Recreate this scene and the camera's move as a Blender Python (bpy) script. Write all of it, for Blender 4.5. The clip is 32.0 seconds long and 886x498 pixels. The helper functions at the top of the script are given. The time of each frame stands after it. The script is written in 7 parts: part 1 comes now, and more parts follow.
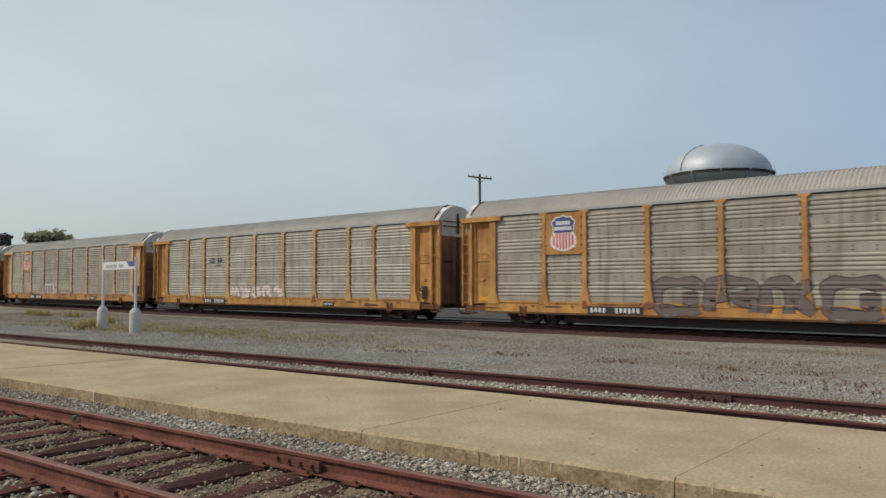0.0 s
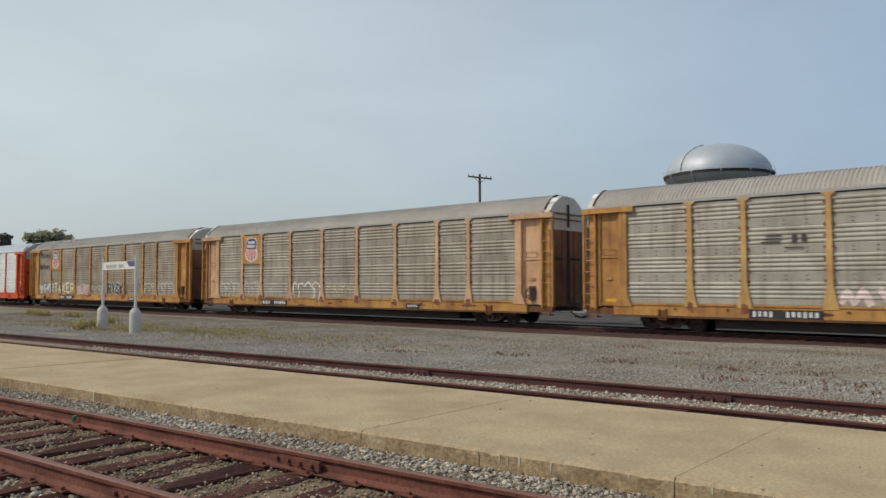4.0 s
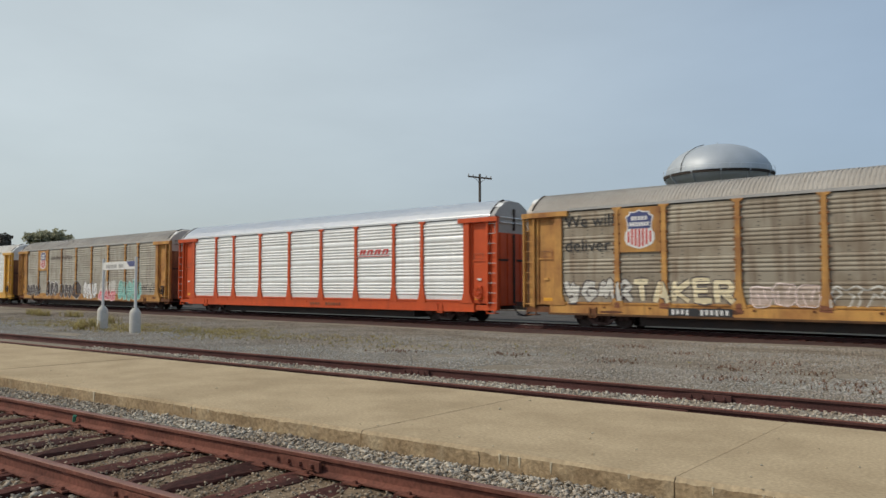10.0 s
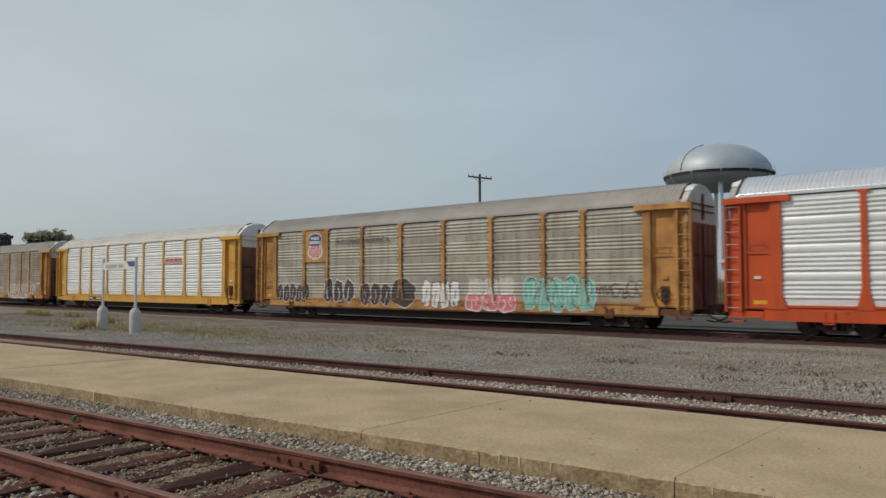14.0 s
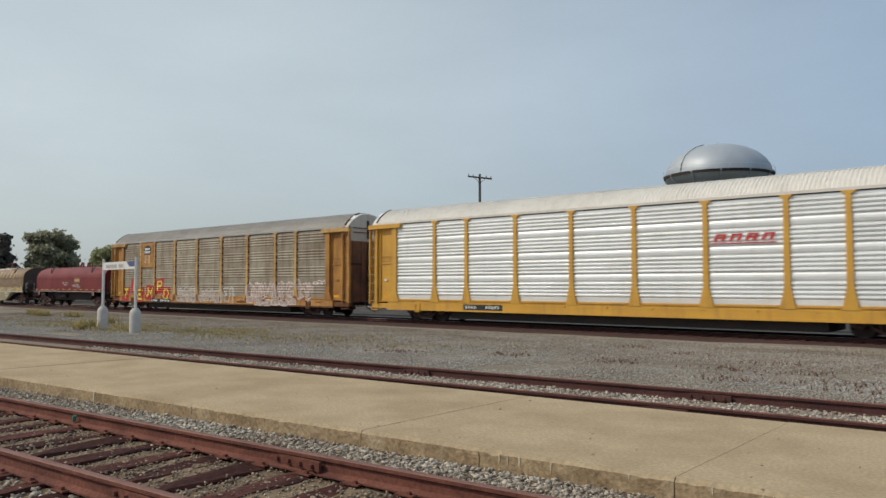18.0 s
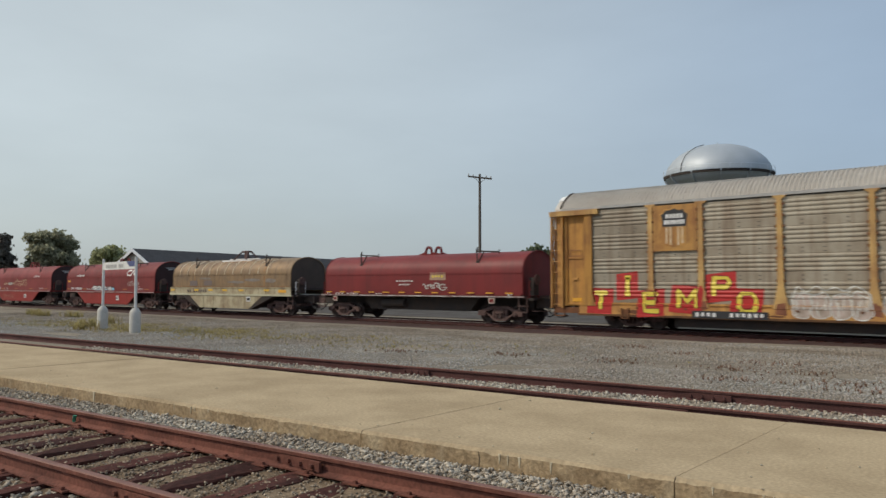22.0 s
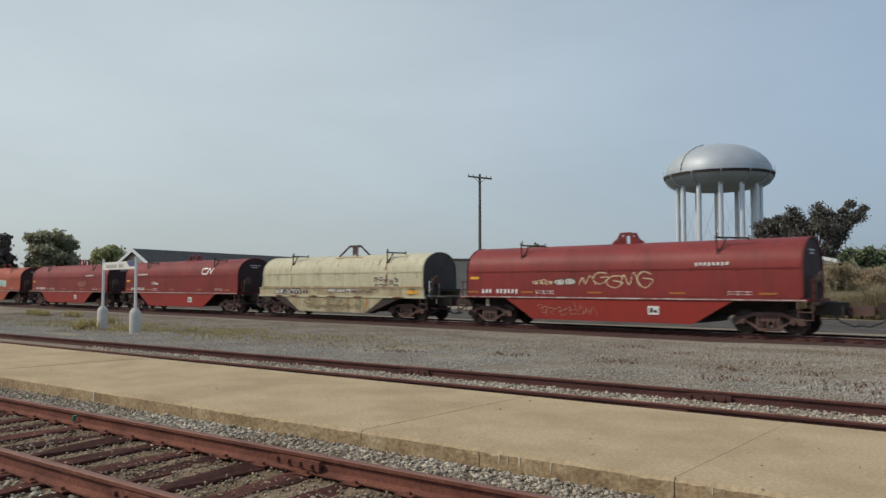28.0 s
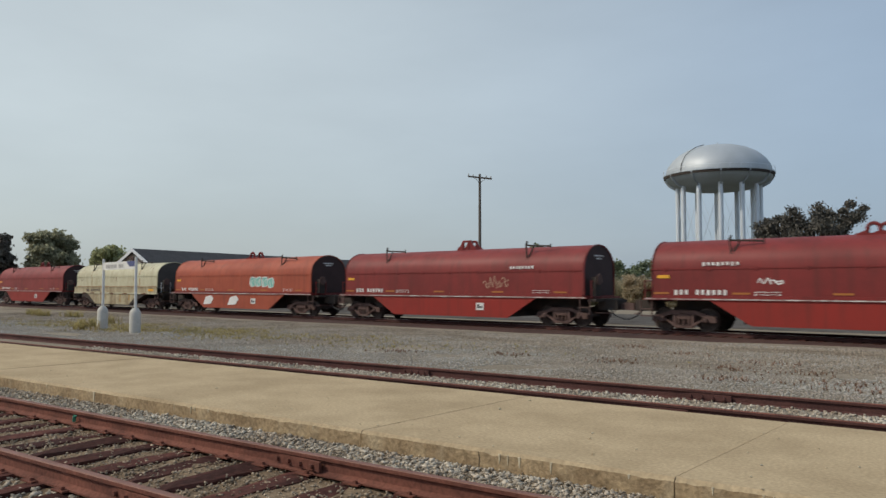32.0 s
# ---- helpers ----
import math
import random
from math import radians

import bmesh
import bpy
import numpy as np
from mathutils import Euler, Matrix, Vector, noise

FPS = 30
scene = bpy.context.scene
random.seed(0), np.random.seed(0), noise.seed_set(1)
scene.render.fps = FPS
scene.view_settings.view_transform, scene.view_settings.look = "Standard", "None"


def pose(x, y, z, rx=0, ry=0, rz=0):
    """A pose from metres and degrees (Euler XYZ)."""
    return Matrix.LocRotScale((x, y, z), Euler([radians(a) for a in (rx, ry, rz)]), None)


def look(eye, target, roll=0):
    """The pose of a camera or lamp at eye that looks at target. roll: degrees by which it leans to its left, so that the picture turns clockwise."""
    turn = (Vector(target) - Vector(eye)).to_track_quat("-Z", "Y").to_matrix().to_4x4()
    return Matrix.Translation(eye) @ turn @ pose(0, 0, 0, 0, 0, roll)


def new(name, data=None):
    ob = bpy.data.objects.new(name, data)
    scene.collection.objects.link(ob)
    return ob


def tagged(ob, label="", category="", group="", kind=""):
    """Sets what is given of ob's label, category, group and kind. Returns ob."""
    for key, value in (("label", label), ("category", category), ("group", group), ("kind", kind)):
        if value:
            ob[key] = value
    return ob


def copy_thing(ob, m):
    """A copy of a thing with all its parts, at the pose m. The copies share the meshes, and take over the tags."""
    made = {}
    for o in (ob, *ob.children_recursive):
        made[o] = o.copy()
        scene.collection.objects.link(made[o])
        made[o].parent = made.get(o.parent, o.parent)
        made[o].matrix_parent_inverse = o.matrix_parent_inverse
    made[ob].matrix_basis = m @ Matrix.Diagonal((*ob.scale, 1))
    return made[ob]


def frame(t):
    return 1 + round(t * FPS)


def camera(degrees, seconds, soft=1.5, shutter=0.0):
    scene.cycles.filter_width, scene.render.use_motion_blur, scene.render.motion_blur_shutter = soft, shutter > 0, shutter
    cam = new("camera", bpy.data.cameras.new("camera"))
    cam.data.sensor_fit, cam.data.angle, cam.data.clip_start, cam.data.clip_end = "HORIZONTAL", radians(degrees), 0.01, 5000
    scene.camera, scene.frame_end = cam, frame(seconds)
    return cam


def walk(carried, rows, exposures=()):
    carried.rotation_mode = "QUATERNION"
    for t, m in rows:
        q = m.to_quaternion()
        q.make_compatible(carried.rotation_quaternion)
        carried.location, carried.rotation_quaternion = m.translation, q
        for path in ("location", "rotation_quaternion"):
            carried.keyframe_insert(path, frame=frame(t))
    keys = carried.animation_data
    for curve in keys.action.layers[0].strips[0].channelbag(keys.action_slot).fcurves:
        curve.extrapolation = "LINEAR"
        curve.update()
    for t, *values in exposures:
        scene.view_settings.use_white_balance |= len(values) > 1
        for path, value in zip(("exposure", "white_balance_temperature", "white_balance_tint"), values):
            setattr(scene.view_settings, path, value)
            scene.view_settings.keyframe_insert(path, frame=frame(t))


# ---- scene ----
cam = camera(61.81, 32.0, soft=1.5, shutter=0.3)
EYE = Vector((0.0, 0.0, 1.5))
YAW, PITCH, ROLL = 40.457, 2.757, -0.044
AIM = pose(EYE.x, EYE.y, EYE.z, 90 + PITCH, 0, YAW) @ pose(0, 0, 0, 0, 0, ROLL)
walk(cam, [(0, AIM), (32, AIM)], exposures=[(0, -0.04, 6850, 10), (11, -0.07, 6850, 10), (12, -0.25, 6850, 10), (14.5, -0.26, 6850, 10), (16.5, -0.13, 6850, 10), (19, -0.07, 6850, 10), (32, -0.07, 6850, 10)])

# ---- light ----
SUN_EL, SUN_AZ = radians(45), Vector((-0.68, -0.733))
world = bpy.data.worlds.new("sky")
scene.world = world
world.use_nodes = True
wn, wl = world.node_tree.nodes, world.node_tree.links
sky = wn.new("ShaderNodeTexSky")
sky.sky_type, sky.sun_disc = "NISHITA", False
sky.sun_elevation = SUN_EL
sky.sun_rotation = math.atan2(SUN_AZ.x, SUN_AZ.y)
sky.air_density, sky.dust_density, sky.ozone_density, sky.altitude = 1.0, 2.5, 1.2, 200
# thin high haze painted into the sky colour: a pale veil, whiter towards the sun's side
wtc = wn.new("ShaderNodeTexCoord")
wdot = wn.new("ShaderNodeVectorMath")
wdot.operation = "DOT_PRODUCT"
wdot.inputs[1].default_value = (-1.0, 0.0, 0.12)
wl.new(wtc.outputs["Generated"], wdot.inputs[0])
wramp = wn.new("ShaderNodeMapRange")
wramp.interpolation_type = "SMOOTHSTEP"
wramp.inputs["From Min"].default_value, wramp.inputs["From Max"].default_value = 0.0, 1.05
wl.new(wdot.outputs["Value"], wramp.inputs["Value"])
wmap = wn.new("ShaderNodeMapping")
wmap.inputs["Scale"].default_value = (1.2, 1.2, 4.0)
wl.new(wtc.outputs["Generated"], wmap.inputs["Vector"])
wcloud = wn.new("ShaderNodeTexNoise")
wcloud.inputs["Scale"].default_value, wcloud.inputs["Detail"].default_value, wcloud.inputs["Roughness"].default_value = 2.2, 5, 0.55
wl.new(wmap.outputs[0], wcloud.inputs["Vector"])
wvar = wn.new("ShaderNodeMapRange")
wvar.inputs["From Min"].default_value, wvar.inputs["From Max"].default_value = 0.35, 0.70
wvar.inputs["To Min"].default_value, wvar.inputs["To Max"].default_value = 0.97, 1.07
wl.new(wcloud.outputs["Fac"], wvar.inputs["Value"])
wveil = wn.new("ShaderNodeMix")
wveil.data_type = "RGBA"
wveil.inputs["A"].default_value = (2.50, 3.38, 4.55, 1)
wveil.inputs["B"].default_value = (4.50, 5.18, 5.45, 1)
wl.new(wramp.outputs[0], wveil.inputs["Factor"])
wscale = wn.new("ShaderNodeVectorMath")
wscale.operation = "SCALE"
wl.new(wveil.outputs["Result"], wscale.inputs[0])
wl.new(wvar.outputs[0], wscale.inputs["Scale"])
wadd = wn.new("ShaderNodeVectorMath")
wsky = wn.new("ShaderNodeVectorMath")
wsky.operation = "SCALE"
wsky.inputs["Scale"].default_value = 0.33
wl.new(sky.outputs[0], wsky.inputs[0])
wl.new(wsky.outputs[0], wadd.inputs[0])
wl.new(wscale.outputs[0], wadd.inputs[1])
# sky and veil together are tinted a little darker towards the horizon
wsep = wn.new("ShaderNodeSeparateXYZ")
wl.new(wtc.outputs["Generated"], wsep.inputs[0])
wlow = wn.new("ShaderNodeMapRange")
wlow.interpolation_type = "SMOOTHSTEP"
wlow.inputs["From Min"].default_value, wlow.inputs["From Max"].default_value = -0.02, 0.26
wl.new(wsep.outputs["Z"], wlow.inputs["Value"])
wtint = wn.new("ShaderNodeMix")
wtint.data_type = "RGBA"
wtint.inputs["A"].default_value, wtint.inputs["B"].default_value = (0.80, 0.815, 0.84, 1), (1, 1, 1, 1)
wl.new(wlow.outputs[0], wtint.inputs["Factor"])
wmul = wn.new("ShaderNodeVectorMath")
wmul.operation = "MULTIPLY"
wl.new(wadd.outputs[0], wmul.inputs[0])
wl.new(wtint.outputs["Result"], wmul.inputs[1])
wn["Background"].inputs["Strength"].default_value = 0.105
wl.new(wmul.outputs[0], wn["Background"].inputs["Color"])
sun = new("sun", bpy.data.lights.new("sun", "SUN"))
sun.data.energy, sun.data.angle, sun.data.color = 2.3, radians(0.7), (1.0, 0.93, 0.82)
sun_dir = Vector((SUN_AZ.x * math.cos(SUN_EL), SUN_AZ.y * math.cos(SUN_EL), math.sin(SUN_EL)))
sun.matrix_world = look(sun_dir * 60, (0, 0, 0))


# ---- materials ----
def mat(name, color, rough=0.7, metal=0.0, dark=None, amount=0.5, size=1.0, fine=0.15, bump=0.0, bump_size=40.0, stretch=(1, 1, 1), per_object=0.0, spec=0.5, streak=None, streak_amount=0.6):
    """A surface with stains at one scale and grain at another, in metres."""
    m = bpy.data.materials.new(name)
    m.use_nodes = True
    n, l = m.node_tree.nodes, m.node_tree.links
    b = n["Principled BSDF"]
    b.inputs["Roughness"].default_value, b.inputs["Metallic"].default_value = rough, metal
    b.inputs["Specular IOR Level"].default_value = spec
    tc = n.new("ShaderNodeTexCoord")
    mp = n.new("ShaderNodeMapping")
    mp.inputs["Scale"].default_value = stretch
    l.new(tc.outputs["Object"], mp.inputs["Vector"])
    info = n.new("ShaderNodeObjectInfo")
    off = n.new("ShaderNodeVectorMath")
    off.operation = "MULTIPLY_ADD"
    off.inputs[1].default_value = (37.0, 23.0, 11.0) if per_object else (0, 0, 0)
    l.new(info.outputs["Random"], off.inputs[0])
    l.new(mp.outputs[0], off.inputs[2])
    big = n.new("ShaderNodeTexNoise")
    big.inputs["Scale"].default_value, big.inputs["Detail"].default_value, big.inputs["Roughness"].default_value = size, 7, 0.62
    l.new(off.outputs[0], big.inputs["Vector"])
    ramp = n.new("ShaderNodeValToRGB")
    ramp.color_ramp.elements[0].position, ramp.color_ramp.elements[1].position = 0.40, 0.68
    l.new(big.outputs["Fac"], ramp.inputs["Fac"])
    mix = n.new("ShaderNodeMix")
    mix.data_type = "RGBA"
    mix.inputs["A"].default_value = (*color, 1)
    mix.inputs["B"].default_value = (*(dark or [c * 0.55 for c in color]), 1)
    sc = n.new("ShaderNodeMath")
    sc.operation = "MULTIPLY"
    sc.inputs[1].default_value = amount
    l.new(ramp.outputs["Color"], sc.inputs[0])
    l.new(sc.outputs[0], mix.inputs["Factor"])
    last = mix.outputs["Result"]
    if streak:
        m2 = n.new("ShaderNodeMapping")
        m2.inputs["Scale"].default_value = (2.4, 2.4, 0.20)
        l.new(tc.outputs["Object"], m2.inputs["Vector"])
        s2 = n.new("ShaderNodeTexNoise")
        s2.inputs["Scale"].default_value, s2.inputs["Detail"].default_value = 1.6, 6
        o2 = n.new("ShaderNodeVectorMath")
        o2.operation = "MULTIPLY_ADD"
        o2.inputs[1].default_value = (29.0, 17.0, 7.0)
        l.new(info.outputs["Random"], o2.inputs[0])
        l.new(m2.outputs[0], o2.inputs[2])
        l.new(o2.outputs[0], s2.inputs["Vector"])
        r2 = n.new("ShaderNodeValToRGB")
        r2.color_ramp.elements[0].position, r2.color_ramp.elements[1].position = 0.50, 0.72
        l.new(s2.outputs["Fac"], r2.inputs["Fac"])
        f2 = n.new("ShaderNodeMath")
        f2.operation = "MULTIPLY"
        f2.inputs[1].default_value = streak_amount
        l.new(r2.outputs["Color"], f2.inputs[0])
        x2 = n.new("ShaderNodeMix")
        x2.data_type = "RGBA"
        x2.inputs["B"].default_value = (*streak, 1)
        l.new(last, x2.inputs["A"])
        l.new(f2.outputs[0], x2.inputs["Factor"])
        last = x2.outputs["Result"]
    grain = n.new("ShaderNodeTexNoise")
    grain.inputs["Scale"].default_value, grain.inputs["Detail"].default_value = bump_size, 4
    l.new(tc.outputs["Object"], grain.inputs["Vector"])
    val = n.new("ShaderNodeMapRange")
    val.inputs["From Min"].default_value, val.inputs["From Max"].default_value = 0.3, 0.7
    val.inputs["To Min"].default_value, val.inputs["To Max"].default_value = 1 - fine, 1 + fine
    l.new(grain.outputs["Fac"], val.inputs["Value"])
    hsv = n.new("ShaderNodeHueSaturation")
    l.new(last, hsv.inputs["Color"])
    if per_object:
        pr = n.new("ShaderNodeMapRange")
        pr.inputs["To Min"].default_value, pr.inputs["To Max"].default_value = 1 - per_object, 1 + per_object
        l.new(info.outputs["Random"], pr.inputs["Value"])
        mu = n.new("ShaderNodeMath")
        mu.operation = "MULTIPLY"
        l.new(pr.outputs[0], mu.inputs[0])
        l.new(val.outputs[0], mu.inputs[1])
        l.new(mu.outputs[0], hsv.inputs["Value"])
    else:
        l.new(val.outputs[0], hsv.inputs["Value"])
    l.new(hsv.outputs[0], b.inputs["Base Color"])
    rr = n.new("ShaderNodeMapRange")
    rr.inputs["To Min"].default_value, rr.inputs["To Max"].default_value = max(0.05, rough - 0.12), min(1, rough + 0.12)
    l.new(big.outputs["Fac"], rr.inputs["Value"])
    l.new(rr.outputs[0], b.inputs["Roughness"])
    if bump:
        bp = n.new("ShaderNodeBump")
        bp.inputs["Strength"].default_value, bp.inputs["Distance"].default_value = 1.0, bump
        l.new(grain.outputs["Fac"], bp.inputs["Height"])
        l.new(bp.outputs[0], b.inputs["Normal"])
    return m


def islands(m, spread):
    """Lets each loose piece of one mesh differ in brightness."""
    n, l = m.node_tree.nodes, m.node_tree.links
    b = n["Principled BSDF"]
    src = b.inputs["Base Color"].links[0].from_socket
    geo = n.new("ShaderNodeNewGeometry")
    r = n.new("ShaderNodeMapRange")
    r.inputs["To Min"].default_value, r.inputs["To Max"].default_value = 1 - spread, 1 + spread
    l.new(geo.outputs["Random Per Island"], r.inputs["Value"])
    h = n.new("ShaderNodeHueSaturation")
    l.new(src, h.inputs["Color"])
    l.new(r.outputs[0], h.inputs["Value"])
    l.new(h.outputs[0], b.inputs["Base Color"])
    return m


def leafy(m, share):
    """Lets light through the leaves."""
    n, l = m.node_tree.nodes, m.node_tree.links
    b = n["Principled BSDF"]
    t = n.new("ShaderNodeBsdfTranslucent")
    l.new(b.inputs["Base Color"].links[0].from_socket, t.inputs["Color"])
    x = n.new("ShaderNodeMixShader")
    x.inputs[0].default_value = share
    l.new(b.outputs[0], x.inputs[1])
    l.new(t.outputs[0], x.inputs[2])
    l.new(x.outputs[0], n["Material Output"].inputs["Surface"])
    return m


def plain(name, color, rough=0.6, metal=0.0, spec=0.5):
    return mat(name, color, rough, metal, amount=0.35, size=3.0, fine=0.08, bump_size=25, spec=spec)


M_ground = mat("gravel ground", (0.26, 0.222, 0.172), 0.95, dark=(0.175, 0.148, 0.112), amount=0.9, size=0.30, fine=0.35, bump=0.02, bump_size=22, spec=0.06, stretch=(0.35, 1.0, 1.0))
M_concrete = mat("concrete", (0.448, 0.347, 0.220), 0.92, dark=(0.315, 0.238, 0.146), amount=0.8, size=0.9, fine=0.16, bump=0.005, bump_size=30, spec=0.06)
M_edge = mat("crumbling concrete edge", (0.40, 0.295, 0.175), 0.95, dark=(0.215, 0.145, 0.082), amount=0.85, size=3.2, fine=0.28, bump=0.014, bump_size=24, spec=0.15, streak=(0.52, 0.43, 0.29), streak_amount=0.45)
M_lime = mat("pale lime stain", (0.53, 0.46, 0.33), 0.9, dark=(0.42, 0.34, 0.22), amount=0.7, size=6.0, fine=0.2)
M_clip = mat("rust brown clip steel", (0.20, 0.085, 0.04), 0.85, dark=(0.10, 0.05, 0.03), amount=0.8, size=3.0, fine=0.2, spec=0.2)
M_asphalt = mat("grey asphalt", (0.105, 0.097, 0.090), 1.0, dark=(0.06, 0.052, 0.047), amount=0.9, size=0.6, fine=0.35, bump_size=20, spec=0.05)
M_joint = plain("dirt in joints", (0.10, 0.075, 0.05), 0.95)
M_bed = mat("rusty brown track bed", (0.085, 0.048, 0.040), 0.95, dark=(0.045, 0.030, 0.027), amount=0.8, size=0.8, fine=0.35, bump=0.03, bump_size=16, spec=0.15)
M_soil = mat("tan soil", (0.235, 0.172, 0.112), 0.95, dark=(0.125, 0.09, 0.06), amount=0.9, size=1.6, fine=0.3, bump=0.015, bump_size=30, spec=0.1)
M_rail = mat("rusty rail", (0.185, 0.070, 0.048), 0.85, 0.0, dark=(0.085, 0.034, 0.026), amount=0.8, size=3.0, fine=0.25, bump=0.003, bump_size=30, spec=0.25)
M_railtop = mat("worn rail head", (0.22, 0.105, 0.078), 0.6, 0.2, dark=(0.12, 0.055, 0.042), amount=0.6, size=2.0, fine=0.15, spec=0.35)
M_tie = mat("weathered tie", (0.088, 0.034, 0.027), 0.95, dark=(0.020, 0.011, 0.010), amount=0.9, size=1.2, fine=0.35, bump=0.014, bump_size=14, stretch=(3, 0.6, 3), per_object=0.35, spec=0.12)
M_slot = plain("dark slots", (0.10, 0.085, 0.07), 0.9)
M_rust = mat("rust runs", (0.27, 0.125, 0.05), 0.85, dark=(0.42, 0.26, 0.12), amount=0.8, size=4.0, fine=0.15)
# Mostly hidden far ground, kept dark to cut bounced light on the tower.
M_field = mat("rough grass field", (0.085, 0.078, 0.05), 0.95, dark=(0.045, 0.045, 0.02), amount=0.7, size=0.1, fine=0.25, bump_size=3, spec=0.2)
M_redweed = islands(mat("reddish dead weeds", (0.25, 0.145, 0.10), 0.9, amount=0.5, size=2.0, fine=0.1, spec=0.2), 0.4)
M_rail_dark = mat("dark rusty rail", (0.095, 0.042, 0.037), 0.85, 0.0, dark=(0.05, 0.026, 0.024), amount=0.7, size=2.0, fine=0.2, spec=0.2)
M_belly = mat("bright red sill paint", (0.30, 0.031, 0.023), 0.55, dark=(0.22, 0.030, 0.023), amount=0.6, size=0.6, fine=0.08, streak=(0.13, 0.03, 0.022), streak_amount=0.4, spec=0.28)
M_stone = islands(mat("ballast stone", (0.43, 0.385, 0.315), 0.95, dark=(0.26, 0.20, 0.14), amount=0.85, size=1.3, fine=0.2, bump_size=60, spec=0.15), 0.38)
M_stone_pale = islands(mat("pale ballast stone", (0.50, 0.45, 0.37), 0.95, dark=(0.28, 0.22, 0.165), amount=0.85, size=1.3, fine=0.15, bump_size=60, spec=0.2), 0.38)
M_pebble = islands(mat("yard gravel", (0.40, 0.385, 0.35), 0.95, dark=(0.31, 0.25, 0.195), amount=0.9, size=0.22, fine=0.12, bump_size=50, spec=0.15), 0.20)
M_pebble_brown = islands(mat("brown yard gravel", (0.36, 0.31, 0.25), 0.95, dark=(0.24, 0.19, 0.14), amount=0.9, size=0.5, fine=0.12, bump_size=50, spec=0.15), 0.22)
M_fines = islands(mat("tan stone fines", (0.37, 0.30, 0.22), 0.95, dark=(0.22, 0.165, 0.115), amount=0.85, size=1.6, fine=0.2, bump_size=60, spec=0.15), 0.5)
M_yellow = mat("yellow car paint", (0.58, 0.305, 0.085), 0.6, dark=(0.29, 0.115, 0.042), amount=0.85, size=0.9, fine=0.08, streak=(0.16, 0.070, 0.035), streak_amount=0.5, per_object=0.10, spec=0.35)
M_yellow_new = mat("bright yellow car paint", (0.70, 0.38, 0.055), 0.45, dark=(0.5, 0.25, 0.05), amount=0.5, size=0.8, fine=0.05, streak=(0.28, 0.15, 0.06), streak_amount=0.3)
M_orange = mat("orange red car paint", (0.62, 0.095, 0.024), 0.5, dark=(0.42, 0.062, 0.02), amount=0.5, size=0.8, fine=0.05, streak=(0.26, 0.05, 0.025), streak_amount=0.3, spec=0.35)
M_panel = mat("weathered galvanised panel", (0.41, 0.385, 0.32), 0.6, 0.1, dark=(0.285, 0.25, 0.195), amount=0.8, size=0.9, fine=0.08, streak=(0.195, 0.15, 0.11), streak_amount=0.55, per_object=0.08)
M_panel_new = mat("bright galvanised panel", (0.88, 0.885, 0.86), 0.36, 0.25, dark=(0.66, 0.67, 0.645), amount=0.8, size=0.8, fine=0.06, streak=(0.66, 0.64, 0.59), streak_amount=0.3, stretch=(0.45, 1, 4.0))
M_roof = mat("weathered galvanised roof", (0.42, 0.385, 0.335), 0.75, 0.1, dark=(0.32, 0.285, 0.24), amount=0.7, size=0.5, fine=0.08, streak=(0.34, 0.29, 0.235), streak_amount=0.35)
M_roof_new = mat("bright galvanised roof", (0.76, 0.765, 0.765), 0.36, 0.55, dark=(0.64, 0.64, 0.64), amount=0.6, size=0.5, fine=0.05)
M_end = mat("rust stained yellow end door", (0.27, 0.125, 0.058), 0.75, dark=(0.12, 0.056, 0.038), amount=0.85, size=0.7, fine=0.1, streak=(0.085, 0.042, 0.030), streak_amount=0.75)
M_end_plate = mat("pale weathered roof end", (0.60, 0.555, 0.49), 0.7, 0.0, dark=(0.45, 0.40, 0.34), amount=0.6, size=1.5, fine=0.08, streak=(0.36, 0.28, 0.2), streak_amount=0.4)
M_end_grey = plain("grey end plate", (0.40, 0.39, 0.37), 0.6)
M_dark = mat("dark underframe", (0.035, 0.028, 0.024), 0.85, dark=(0.075, 0.045, 0.03), amount=0.6, size=2.0, fine=0.2)
M_truck = mat("rusty truck steel", (0.140, 0.086, 0.074), 0.8, 0.0, dark=(0.075, 0.046, 0.040), amount=0.8, size=3.0, fine=0.25, spec=0.25)
M_wheel = mat("wheel steel", (0.085, 0.06, 0.05), 0.7, 0.3, dark=(0.03, 0.022, 0.02), amount=0.7, size=4.0, fine=0.15)
M_red = mat("oxide red car paint", (0.218, 0.030, 0.027), 0.55, dark=(0.15, 0.024, 0.022), amount=0.8, size=0.6, fine=0.1, streak=(0.095, 0.026, 0.021), streak_amount=0.45, per_object=0.12, spec=0.3)
M_redorange = mat("faded orange red paint", (0.38, 0.085, 0.045), 0.6, dark=(0.24, 0.05, 0.03), amount=0.6, size=0.5, fine=0.08, streak=(0.15, 0.05, 0.035), streak_amount=0.4, spec=0.3)
M_cream = mat("cream paint with rust", (0.54, 0.515, 0.365), 0.65, dark=(0.44, 0.40, 0.27), amount=0.8, size=0.9, fine=0.1, streak=(0.30, 0.20, 0.11), streak_amount=0.32, spec=0.3)
M_cream_low = mat("grimy cream frame paint", (0.48, 0.42, 0.28), 0.75, dark=(0.27, 0.195, 0.115), amount=0.9, size=1.3, fine=0.18, streak=(0.16, 0.10, 0.06), streak_amount=0.6, spec=0.25)
M_stripe = mat("worn white stripe", (0.62, 0.60, 0.56), 0.6, dark=(0.17, 0.03, 0.027), amount=1.0, size=2.2, fine=0.1)
